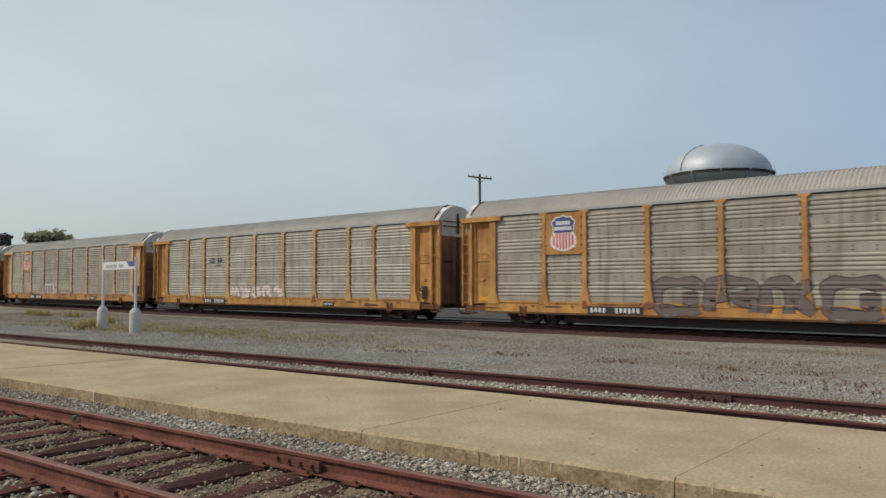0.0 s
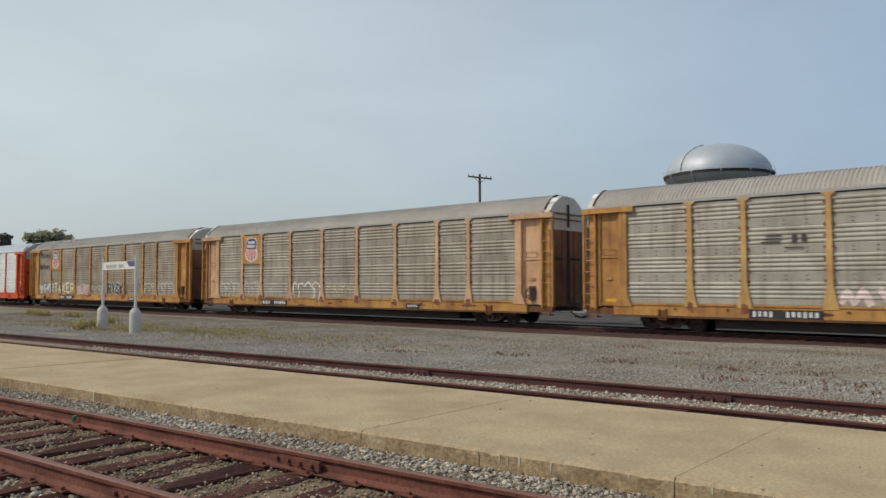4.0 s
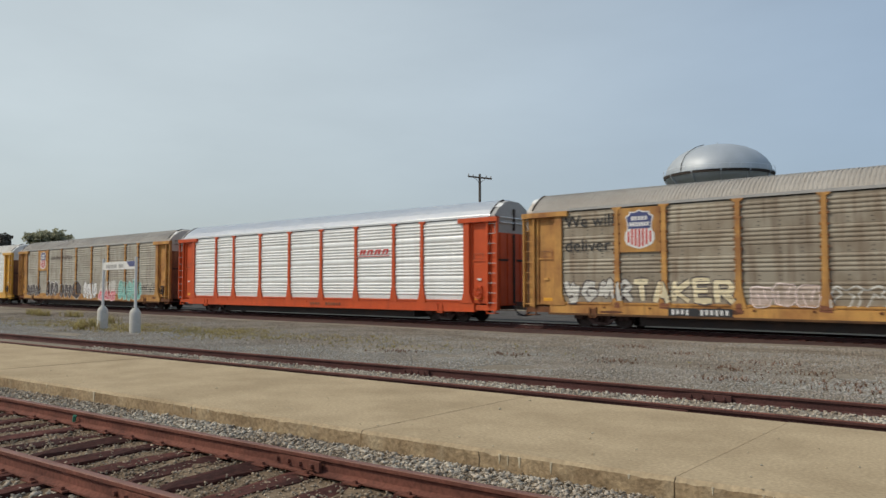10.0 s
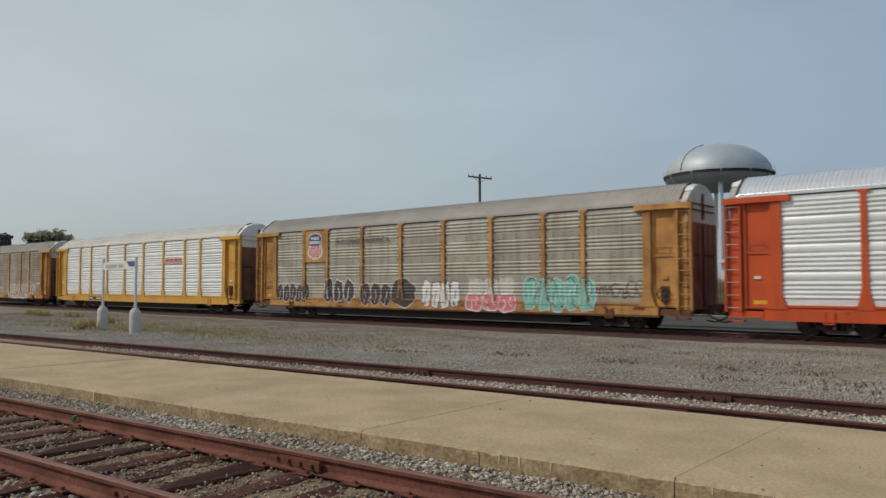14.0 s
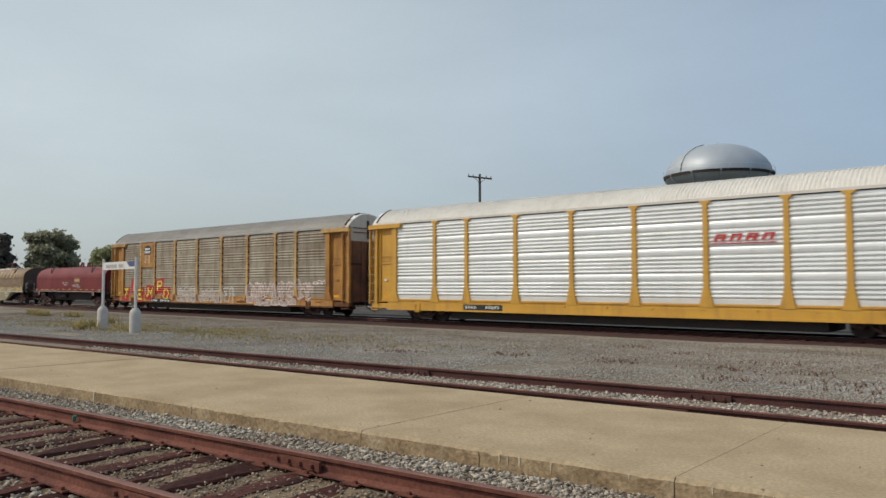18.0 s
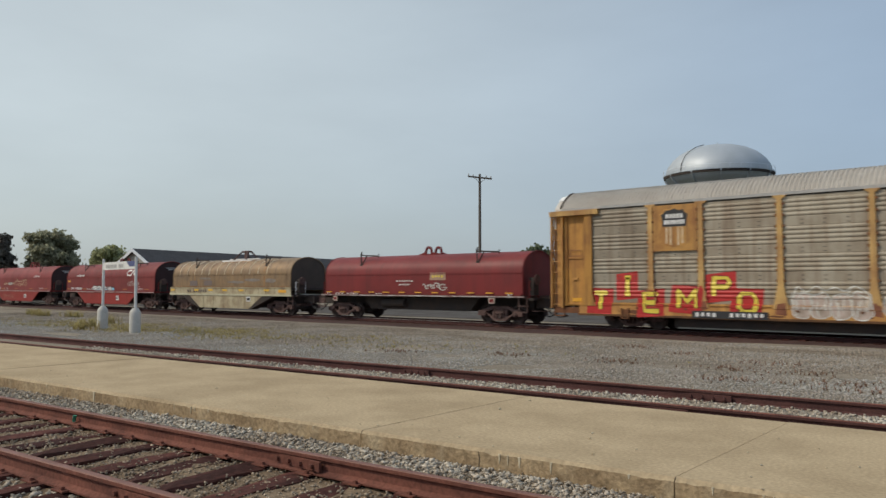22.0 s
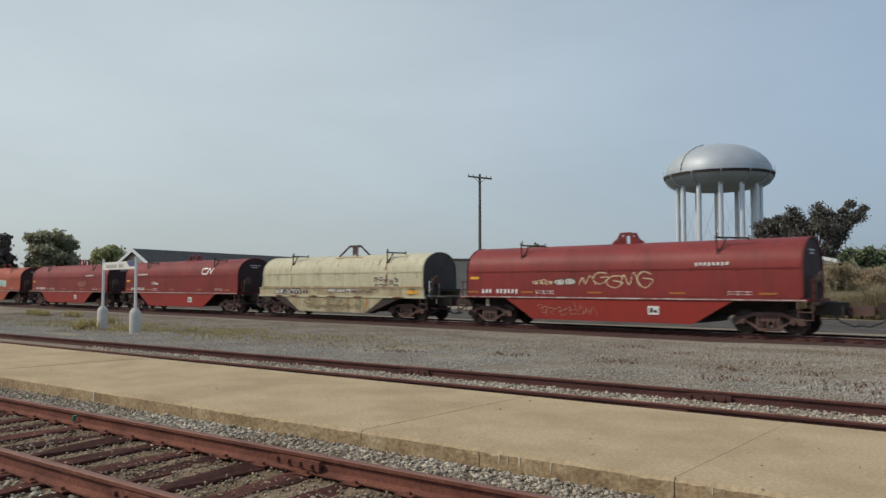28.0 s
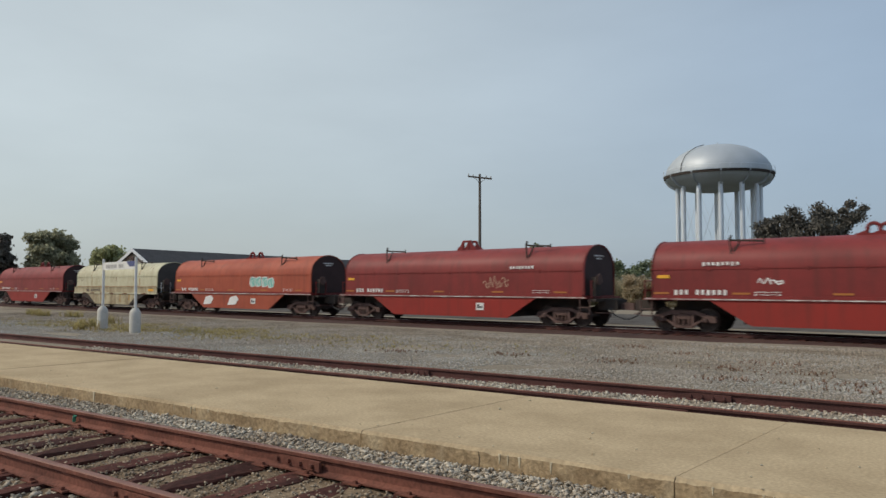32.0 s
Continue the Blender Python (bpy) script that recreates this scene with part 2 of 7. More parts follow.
M_tan = mat("bare brown hood metal", (0.285, 0.178, 0.085), 0.54, 0.2, dark=(0.165, 0.115, 0.072), amount=0.85, size=1.1, fine=0.12, streak=(0.095, 0.054, 0.033), streak_amount=0.5)
# Metallic glints along the ribs are put into this pale colour.
M_rib_glint = mat("pale rib metal with glints", (0.80, 0.68, 0.50), 0.4, 0.2, dark=(0.5, 0.36, 0.2), amount=0.6, size=2.0, fine=0.08)
M_darkred = mat("dark oxide red paint", (0.20, 0.024, 0.023), 0.52, dark=(0.135, 0.020, 0.020), amount=0.7, size=0.5, fine=0.08, streak=(0.085, 0.022, 0.02), streak_amount=0.45, spec=0.3)
# Shade on the ends turned from the sun is put into this colour.
M_hood_end_shade = mat("hood end with painted shade", (0.042, 0.015, 0.014), 0.7, dark=(0.026, 0.012, 0.011), amount=0.6, size=1.2, fine=0.1)
M_hood_end_grey = mat("dark grey hood end", (0.072, 0.062, 0.056), 0.75, dark=(0.04, 0.034, 0.031), amount=0.6, size=1.2, fine=0.1)
M_white = plain("white lettering", (0.78, 0.77, 0.74), 0.6)
M_black = plain("black paint", (0.03, 0.03, 0.032), 0.6)
M_orange_mark = plain("yellow reflector", (0.85, 0.42, 0.04), 0.4)
M_red_mark = plain("red paint", (0.62, 0.06, 0.05), 0.5)
M_faded = mat("faded emblem paint", (0.62, 0.42, 0.20), 0.6, dark=(0.66, 0.58, 0.46), amount=0.9, size=6.0, fine=0.1)
M_blue_mark = plain("blue paint", (0.06, 0.075, 0.20), 0.5)
M_silver = mat("silver tank paint", (0.44, 0.475, 0.50), 0.56, 0.35, dark=(0.35, 0.38, 0.40), amount=0.6, size=0.25, fine=0.03, stretch=(1, 1, 0.4))
M_leg = mat("silver leg paint", (0.68, 0.72, 0.76), 0.45, 0.3, amount=0.2, size=0.5, fine=0.03)
M_wood = mat("grey pole wood", (0.13, 0.105, 0.085), 0.9, amount=0.6, size=2.0, fine=0.2, stretch=(4, 4, 0.3))
M_post = plain("white painted post", (0.74, 0.73, 0.69), 0.6)
M_old_mark = plain("dull orange reflector", (0.42, 0.15, 0.03), 0.5)
M_base = mat("concrete footing", (0.55, 0.53, 0.48), 0.9, amount=0.4, size=3.0, fine=0.1)
M_siding = mat("white siding", (0.84, 0.85, 0.84), 0.7, amount=0.2, size=0.7, fine=0.03)
M_darkroof = mat("dark shingle roof", (0.045, 0.045, 0.05), 0.9, amount=0.5, size=1.5, fine=0.25, bump_size=8)
M_beige = mat("beige metal wall", (0.42, 0.38, 0.31), 0.7, amount=0.3, size=0.5, fine=0.05)
# Haze of distance is put into this lightened, greyed leaf colour.
M_leaf = leafy(islands(mat("tree leaves", (0.37, 0.365, 0.25), 0.8, dark=(0.28, 0.28, 0.19), amount=0.6, size=0.6, fine=0.15, spec=0.2), 0.25), 0.55)
M_leaf_low = leafy(islands(mat("yellowish tree leaves", (0.40, 0.41, 0.225), 0.8, dark=(0.28, 0.295, 0.155), amount=0.6, size=0.6, fine=0.15, spec=0.2), 0.28), 0.55)
M_leaf_dark = islands(mat("dark tree leaves", (0.118, 0.112, 0.096), 0.85, dark=(0.145, 0.122, 0.10), amount=0.5, size=0.8, fine=0.12, spec=0.12), 0.2)
M_shrub = leafy(islands(mat("dry shrub leaves", (0.46, 0.37, 0.25), 0.85, dark=(0.33, 0.29, 0.175), amount=0.8, size=0.5, fine=0.15, spec=0.15), 0.32), 0.5)
M_leaf_far = islands(mat("hazy tree leaves", (0.17, 0.20, 0.115), 0.8, amount=0.5, size=0.3, fine=0.15, spec=0.2), 0.3)
M_weed = leafy(islands(mat("dry tall weeds", (0.36, 0.30, 0.19), 0.85, dark=(0.21, 0.20, 0.115), amount=0.8, size=0.5, fine=0.1, spec=0.2), 0.45), 0.4)
M_grass = leafy(islands(mat("yellow green grass", (0.42, 0.36, 0.16), 0.85, dark=(0.36, 0.27, 0.13), amount=0.7, size=1.2, fine=0.1, spec=0.2), 0.35), 0.4)
M_bark = mat("bark", (0.10, 0.08, 0.06), 0.95, amount=0.6, size=3, fine=0.2, stretch=(3, 3, 0.6))
M_green_mark = plain("green survey paint", (0.10, 0.42, 0.28), 0.7)


# ---- building blocks ----
class Geo:
    """Collects vertices and faces of one mesh."""

    def __init__(self):
        self.v, self.f, self.m = [], [], []
        self.k = 0

    def add(self, v, f):
        o = len(self.v)
        self.v += [tuple(p) for p in v]
        self.f += [tuple(i + o for i in q) for q in f]
        self.m += [self.k] * len(f)
        return self

    def box(self, x0, x1, y0, y1, z0, z1, bevel=0.0):
        if bevel:
            b = bevel
            ring = [(x0 + b, y0), (x1 - b, y0), (x1, y0 + b), (x1, y1 - b), (x1 - b, y1), (x0 + b, y1), (x0, y1 - b), (x0, y0 + b)]
            return self.prism(ring, z0, z1)
        v = [(x0, y0, z0), (x1, y0, z0), (x1, y1, z0), (x0, y1, z0), (x0, y0, z1), (x1, y0, z1), (x1, y1, z1), (x0, y1, z1)]
        return self.add(v, [(0, 3, 2, 1), (4, 5, 6, 7), (0, 1, 5, 4), (1, 2, 6, 5), (2, 3, 7, 6), (3, 0, 4, 7)])

    def prism(self, ring, a, b, axis="z"):
        """A closed outline drawn out from a to b along an axis. Outline pairs: (x, y) for z, (x, z) for y, (y, z) for x."""
        n = len(ring)
        put = {"z": lambda p, q: (p[0], p[1], q), "y": lambda p, q: (p[0], q, p[1]), "x": lambda p, q: (q, p[0], p[1])}[axis]
        v = [put(p, a) for p in ring] + [put(p, b) for p in ring]
        f = [(i, (i + 1) % n, n + (i + 1) % n, n + i) for i in range(n)]
        return self.add(v, f + [tuple(range(n - 1, -1, -1)), tuple(range(n, 2 * n))])

    def rod(self, p, q, r, n=8, r2=None):
        p, q = Vector(p), Vector(q)
        d = (q - p).normalized()
        a = d.orthogonal().normalized()
        b = d.cross(a)
        r2 = r if r2 is None else r2
        v = []
        for c, rr in ((p, r), (q, r2)):
            v += [c + (a * math.cos(2 * math.pi * i / n) + b * math.sin(2 * math.pi * i / n)) * rr for i in range(n)]
        f = [(i, (i + 1) % n, n + (i + 1) % n, n + i) for i in range(n)]
        return self.add(v, f + [tuple(range(n - 1, -1, -1)), tuple(range(n, 2 * n))])

    def lathe(self, profile, n=24, centre=(0, 0, 0), axis="z"):
        """Turns (radius, height) pairs round an axis."""
        v, k = [], len(profile)
        for i in range(n):
            a = 2 * math.pi * i / n
            for r, h in profile:
                x, y = r * math.cos(a), r * math.sin(a)
                p = (x, y, h) if axis == "z" else ((x, h, y) if axis == "y" else (h, x, y))
                v.append((p[0] + centre[0], p[1] + centre[1], p[2] + centre[2]))
        f = []
        for i in range(n):
            j = (i + 1) % n
            f += [(i * k + t, j * k + t, j * k + t + 1, i * k + t + 1) for t in range(k - 1)]
        return self.add(v, f)

    def tube(self, pts, r, n=6):
        for p, q in zip(pts, pts[1:]):
            self.rod(p, q, r, n)
        return self

    def mesh(self, name, materials, smooth=False):
        me = bpy.data.meshes.new(name)
        me.from_pydata(self.v, [], self.f)
        bm = bmesh.new()
        bm.from_mesh(me)
        bmesh.ops.recalc_face_normals(bm, faces=bm.faces)
        bm.to_mesh(me)
        bm.free()
        for m in (materials if isinstance(materials, (list, tuple)) else [materials]):
            me.materials.append(m)
        if max(self.m, default=0):
            me.polygons.foreach_set("material_index", self.m)
        if smooth:
            me.shade_smooth()
            me.set_sharp_from_angle(angle=radians(35))
        return me


def part(name, g, material, parent=None, label="", smooth=False):
    ob = new(name, g.mesh(name, material, smooth) if isinstance(g, Geo) else g)
    if parent:
        ob.parent = parent
    if label:
        tagged(ob, label)
    return ob


def thing(name, label, category, m=None, group="", kind=""):
    ob = new(name)
    ob.empty_display_size = 0.3
    if m:
        ob.matrix_world = m
    return tagged(ob, label, category, group, kind)


def lettering(text, size):
    """Built-in font as a flat mesh, standing in the xz plane."""
    cu = bpy.data.curves.new("lettering", "FONT")
    cu.body, cu.size, cu.extrude = text, size, 0.003
    ob = bpy.data.objects.new("lettering", cu)
    scene.collection.objects.link(ob)
    me = bpy.data.meshes.new_from_object(ob.evaluated_get(bpy.context.evaluated_depsgraph_get()))
    bpy.data.objects.remove(ob)
    me.transform(pose(0, 0, 0, 90))
    return me


def scatter(name, material, count, place, low, high, seed, flat=0.75):
    """Many small angular stones joined into one mesh. place(rng, count) gives their centres."""
    rng = np.random.default_rng(seed)
    c = place(rng, count)
    count = len(c)
    base = np.array([(1, 0, 0), (-0.5, 0.87, 0), (-0.5, -0.87, 0), (0.35, 0.6, 0.7), (-0.8, 0, 0.6), (0.3, -0.6, 0.75), (0, 0, -0.8)])
    tri = np.array([(0, 1, 3), (1, 4, 3), (1, 2, 4), (2, 5, 4), (2, 0, 5), (0, 3, 5), (3, 4, 5), (1, 0, 6), (2, 1, 6), (0, 2, 6)])
    size = rng.uniform(low, high, (count, 1, 1)) * rng.uniform(0.7, 1.3, (count, 1, 3))
    size[:, :, 2] *= flat
    v = base[None] * rng.uniform(0.75, 1.25, (count, 7, 1)) * size
    a = rng.uniform(0, 2 * np.pi, count)
    ca, sa = np.cos(a)[:, None], np.sin(a)[:, None]
    tilt = rng.normal(0, 0.35, count)[:, None]
    x, y, z = v[:, :, 0], v[:, :, 1], v[:, :, 2]
    y, z = y * np.cos(tilt) - z * np.sin(tilt), y * np.sin(tilt) + z * np.cos(tilt)
    v = np.stack([x * ca - y * sa, x * sa + y * ca, z], 2) + c[:, None, :]
    f = tri[None] + (np.arange(count) * 7)[:, None, None]
    me = bpy.data.meshes.new(name)
    me.vertices.add(count * 7)
    me.vertices.foreach_set("co", v.ravel())
    nf = count * len(tri)
    me.loops.add(nf * 3)
    me.loops.foreach_set("vertex_index", f.ravel())
    me.polygons.add(nf)
    me.polygons.foreach_set("loop_start", np.arange(nf) * 3)
    me.update(calc_edges=True)
    me.materials.append(material)
    return new(name, me)


def blades(name, material, centres, low, high, wide, seed, lean=0.3, per=1):
    """Thin bent grass blades or stems with leaves, joined into one mesh."""
    rng = np.random.default_rng(seed)
    c = np.repeat(np.asarray(centres), per, 0)
    n = len(c)
    h = rng.uniform(low, high, n)
    a = rng.uniform(0, 2 * np.pi, n)
    d = np.stack([np.cos(a), np.sin(a), np.zeros(n)], 1)
    s = np.stack([-np.sin(a), np.cos(a), np.zeros(n)], 1) * (wide * rng.uniform(0.6, 1.4, n))[:, None]
    l1, l2 = rng.uniform(0, lean, n), rng.uniform(0, lean * 2, n)
    up = np.array([0, 0, 1.0])
    mid = c + up * (h * 0.55)[:, None] + d * (l1 * h * 0.5)[:, None]
    top = c + up * (h * rng.uniform(0.85, 1, n))[:, None] + d * (l2 * h)[:, None]
    v = np.stack([c - s, c + s, mid + s * 0.8, mid - s * 0.8, top], 1)
    f4 = np.array([(0, 1, 2), (0, 2, 3), (3, 2, 4)])
    f = f4[None] + (np.arange(n) * 5)[:, None, None]
    me = bpy.data.meshes.new(name)
    me.vertices.add(n * 5)
    me.vertices.foreach_set("co", v.ravel())
    me.loops.add(n * 9)
    me.loops.foreach_set("vertex_index", f.ravel())
    me.polygons.add(n * 3)
    me.polygons.foreach_set("loop_start", np.arange(n * 3) * 3)
    me.update(calc_edges=True)
    me.materials.append(material)
    return new(name, me)


# ---- the yard: lines across it, all nearly along x ----
RAIL_Z = -0.28                                   # head of the main line's rails
near_mid = lambda x: 4.03 + 0.09 * x             # middle of the track beside the viewer
far_mid = lambda x: 10.066 + 0.085 * x           # middle of the track behind the platform
plat_near = lambda x: 5.815 + 0.0862 * x
plat_far = lambda x: 8.85 + 0.075 * x
SIDE_Y, MAIN_Y = 26.89, 28.44                    # side of the cars, middle of the main line


# ---- ground, tracks, platform ----
def ground_z(x, y):
    """Height of the ground sheet."""
    u = y - 0.085 * max(-40.0, min(x, 10.0))
    pts = ((-900, -0.28), (7.0, -0.28), (8.6, -0.22), (9.0, -0.15), (10.9, -0.15), (12.0, -0.22), (17.0, -0.36), (24.5, -0.42), (27.0, -0.45), (9000, -0.45))
    for (a, za), (b, zb) in zip(pts, pts[1:]):
        if u <= b:
            z = za + (zb - za) * (u - a) / (b - a)
            break
    return z + 0.02 * noise.noise((x * 0.5, y * 0.5, 0))


def make_ground():
    xs = [-3000, -1200, -500, -250, -160, -110] + [-80 + i * 1.5 for i in range(64)] + [20, 35, 60, 120, 300, 900, 3000]
    ys = [-300, -80, -30, -12, -5, 0] + [1 + i * 0.6 for i in range(55)] + [36, 40, 48, 60, 90, 150, 300, 800, 1600, 3000]
    g = Geo()
    g.v = [(x, y, ground_z(x, y)) for y in ys for x in xs]
    n = len(xs)
    g.f = [(j * n + i, j * n + i + 1, (j + 1) * n + i + 1, (j + 1) * n + i) for j in range(len(ys) - 1) for i in range(n - 1)]
    g.m = [1 if ys[j] >= 60 or abs(xs[i]) > 200 else 0 for j in range(len(ys) - 1) for i in range(n - 1)]
    tagged(part("ground", g, [M_ground, M_field], smooth=True), "grey brown gravel ground of a rail yard", "ground", kind="structure")


make_ground()

RAIL = [(-0.070, -0.165), (0.070, -0.165), (0.070, -0.150), (0.014, -0.125), (0.010, -0.050), (0.036, -0.035), (0.036, -0.006), (0.028, 0.0),
        (-0.028, 0.0), (-0.036, -0.006), (-0.036, -0.035), (-0.010, -0.050), (-0.014, -0.125), (-0.070, -0.150)]


def rail_mesh(line, x0, x1, z):
    """A rail of one profile along a line y = line(x)."""
    g = Geo()
    a = [(x0, line(x0) + p, z + q) for p, q in RAIL]
    b = [(x1, line(x1) + p, z + q) for p, q in RAIL]
    n = len(RAIL)
    f = [(i, (i + 1) % n, n + (i + 1) % n, n + i) for i in range(n)]
    g.add(a + b, f + [tuple(range(n)), tuple(range(2 * n - 1, n - 1, -1))])
    for k in (6, 7, 8):
        g.m[k] = 1
    return g


def make_track(name, mid, x0, x1, z, label, joints=(), steel=None):
    t = thing(name, label, "railway track", kind="structure")
    for s in (-0.755, 0.755):
        line = lambda x, s=s: mid(x) + s
        r = part("rail", rail_mesh(line, x0, x1, z), steel or [M_rail, M_railtop], t)
        for jx in joints:
            g = Geo()
            for side in (-1, 1):
                g.prism([(jx - 0.33, z - 0.045), (jx + 0.33, z - 0.045), (jx + 0.33, z - 0.13), (jx - 0.33, z - 0.13)], line(jx) + side * 0.014, line(jx) + side * 0.045, "y")
                for b in range(4):
                    bx = jx - 0.24 + b * 0.16
                    g.rod((bx, line(jx) + side * 0.04, z - 0.088), (bx, line(jx) + side * 0.075, z - 0.088), 0.022, 6)
            part("joint_bar", g, steel[0] if steel else M_rail, r, "bolted rusty joint bars")
    return t


near_track = make_track("near_track", near_mid, -70, 14, 0.0, "rusty jointed rails on weathered wooden ties beside the platform", joints=(-5.38,))
far_track = make_track("far_track", far_mid, -110, 20, 0.0, "rusty siding rails half buried in pale ballast", joints=(-9.2, -4.0), steel=[M_rail_dark, M_rail])
main_track = make_track("main_track", lambda x: MAIN_Y, -260, 60, RAIL_Z, "main line rails on dark ballast under the train", steel=[M_rail_dark, M_end_grey])


def tie_mesh(seed):
    rng = random.Random(seed)
    g = Geo()
    w, l = 0.135, 1.28
    ring = []
    n = 8
    v = []
    for i in range(n + 1):
        y = -l + 2 * l * i / n
        j = lambda: rng.uniform(-0.022, 0.022)
        v += [(-w + j(), y, -0.12), (w + j(), y, -0.12), (w + j(), y, -0.02 + j()), (w - 0.02 + j(), y, j() * 0.7), (-w + 0.02 + j(), y, j() * 0.7), (-w + j(), y, -0.02 + j())]
    f = []
    for i in range(n):
        f += [(i * 6 + k, i * 6 + (k + 1) % 6, i * 6 + 6 + (k + 1) % 6, i * 6 + 6 + k) for k in range(6)]
    g.add(v, f + [tuple(range(5, -1, -1)), tuple(range(n * 6, n * 6 + 6))])
    return g.mesh("tie", M_tie)


TIES = [tie_mesh(s) for s in range(4)]
PLATE = Geo().box(-0.09, 0.09, -0.125, 0.125, -0.166, -0.152).box(-0.05, -0.02, 0.08, 0.11, -0.152, -0.128).box(0.02, 0.05, -0.11, -0.08, -0.152, -0.128).mesh("tie_plate", M_rail)
rng = random.Random(5)
x = -40.0
while x < 6.0:
    o = part("tie", TIES[rng.randrange(4)], None, near_track)
    a = math.degrees(math.atan(0.09))
    o.matrix_local = pose(x, near_mid(x), -0.168 + rng.uniform(-0.026, 0.004), 0, 0, a + rng.uniform(-2.5, 2.5))
    if x > -22:
        for s in (-0.755, 0.755):
            part("tie_plate", PLATE, None, near_track).matrix_local = pose(x, near_mid(x) + s, 0.0, 0, 0, a)
    x += 0.53 + rng.uniform(-0.04, 0.04)
g = Geo()
for s in (-1, 1):
    g.rod((-9.10, near_mid(-9.10) + 0.70, -0.12), (-9.08, near_mid(-9.08) + 0.70, -0.05), 0.022, 6)
part("survey_mark", g, M_green_mark, near_track, "small green painted mark")

# ties of the main line, dark
bed = Geo()
bed.prism([(24.3, -0.52), (25.2, -0.43), (26.3, RAIL_Z - 0.15), (30.4, RAIL_Z - 0.15), (31.6, -0.52)], -200, 60, "x")
tagged(part("track_bed", bed, M_bed), "low bank of rust stained brown ballast", "track bed", kind="structure")
road = Geo().prism([(33.0, -0.50), (33.2, -0.40), (44.0, -0.40), (44.2, -0.50)], -220, 80, "x")
tagged(part("road", road, M_asphalt), "grey asphalt access road behind the main line", "road", kind="structure")
soil = Geo()
nx, ny = 420, 26
for i in range(nx + 1):
    x = -42 + i * 48 / nx
    for j in range(ny + 1):
        t = j / ny
        y = (near_mid(x) - 2.4) * (1 - t) + (plat_near(x) + 0.05) * t
        z = -0.198 + 0.022 * noise.noise((x * 2.3, y * 2.3, 0)) + 0.012 * noise.noise((x * 7.0, y * 7.0, 4)) - 0.09 * max(0.0, 0.15 - t) / 0.15
        soil.v.append((x, y, z))
soil.f = [(i * (ny + 1) + j, (i + 1) * (ny + 1) + j, (i + 1) * (ny + 1) + j + 1, i * (ny + 1) + j + 1) for i in range(nx) for j in range(ny)]
soil.m = [0] * len(soil.f)
tagged(part("track_soil", soil, M_soil), "tan soil and fines between the ties", "soil", kind="structure")
g = Geo().box(-0.115, 0.115, -1.3, 1.3, -0.20, -0.125)
MT = g.mesh("tie", M_tie)
for i in range(120):
    x = -62 + i * 0.56
    part("tie", MT, None, main_track).matrix_local = pose(x, MAIN_Y, RAIL_Z, 0, 0, 0)


# platform of concrete slabs between the two near tracks
platform = thing("platform", "worn buff concrete station platform of cast slabs with open joints", "platform", kind="structure")
rng = random.Random(9)
EDGES = [-60 + 3.07 * i for i in range(15)] + [-14.6, -11.60, -5.66, -2.42, 0.70, 3.8, 6.9, 10.0]
for a, b in zip(EDGES, EDGES[1:]):
    g = Geo()
    j, top = 0.005, rng.uniform(-0.004, 0.004)
    n = 140
    near = [(a + j + (b - a - 2 * j) * i / n) for i in range(n + 1)]
    v = []
    for x in near:
        y0, y1 = plat_near(x), plat_far(x)
        chip = 0.018 * abs(noise.noise((x * 7.3, 1.0, 0))) + 0.012 * abs(noise.noise((x * 1.7, 4.0, 0))) + 0.05 * max(0, noise.noise((x * 4.3, 7.0, 0)) - 0.26)
        v += [(x, y0 + chip * 0.3, -0.32), (x, y0 + chip * 0.2, -0.03 - chip), (x, y0 + 0.025 + chip, top), (x, y1 - 0.02, top), (x, y1, -0.02), (x, y1, -0.32)]
    f = []
    for i in range(n):
        f += [(i * 6 + k, i * 6 + k + 1, i * 6 + 7 + k, i * 6 + 6 + k) for k in range(5)]
    f += [tuple(range(5, -1, -1)), tuple(range(n * 6, n * 6 + 6))]
    g.add(v, f)
    for i in range(n):
        g.m[i * 5] = 1
    part("slab", g, [M_concrete, M_edge], platform)
g = Geo()
for a in EDGES[1:-1]:
    g.box(a - 0.006, a + 0.006, plat_near(a) + 0.02, plat_far(a) - 0.01, -0.3, -0.010)
tagged(part("joint_filler", g, M_joint, platform), kind="stuff")


# lime stains down the platform's edge, cracks in its top
for k in range(16):
    x = (-10.75, -8.5, -8.42, -4.0)[k] if k < 4 else -1.5 - 11.5 * rng.random()
    w, h = (0.03, 0.17) if k < 1 else (rng.uniform(0.005, 0.013), rng.uniform(0.03, 0.11))
    g = Geo()
    y = plat_near(x) - 0.003
    g.prism([(x - w, -0.03), (x + w, -0.028), (x + w * 0.7, -0.03 - h * 0.6), (x + w * 0.1, -0.03 - h), (x - w * 0.6, -0.03 - h * 0.7)], y, y + 0.01, "y")
    part("lime_stain", g, M_lime, platform)
for x in (-4.22,):
    y = plat_near(x) - 0.002
    part("crack", Geo().prism([(x - 0.004, -0.035), (x + 0.004, -0.035), (x + 0.012, -0.11), (x + 0.004, -0.19), (x - 0.004, -0.19), (x + 0.004, -0.11)], y, y + 0.01, "y"), M_joint, platform)


# ballast
def strip(x0, x1, lo, hi, z, power=1.0):
    """Random places between two lines, thinning out towards x0."""
    def place(rng, n):
        x = x1 - (x1 - x0) * rng.random(n) ** power
        t = rng.random(n)
        y = lo(x) + (hi(x) - lo(x)) * t
        return np.stack([x, y, z + rng.uniform(-0.02, 0.015, n)], 1)
    return place


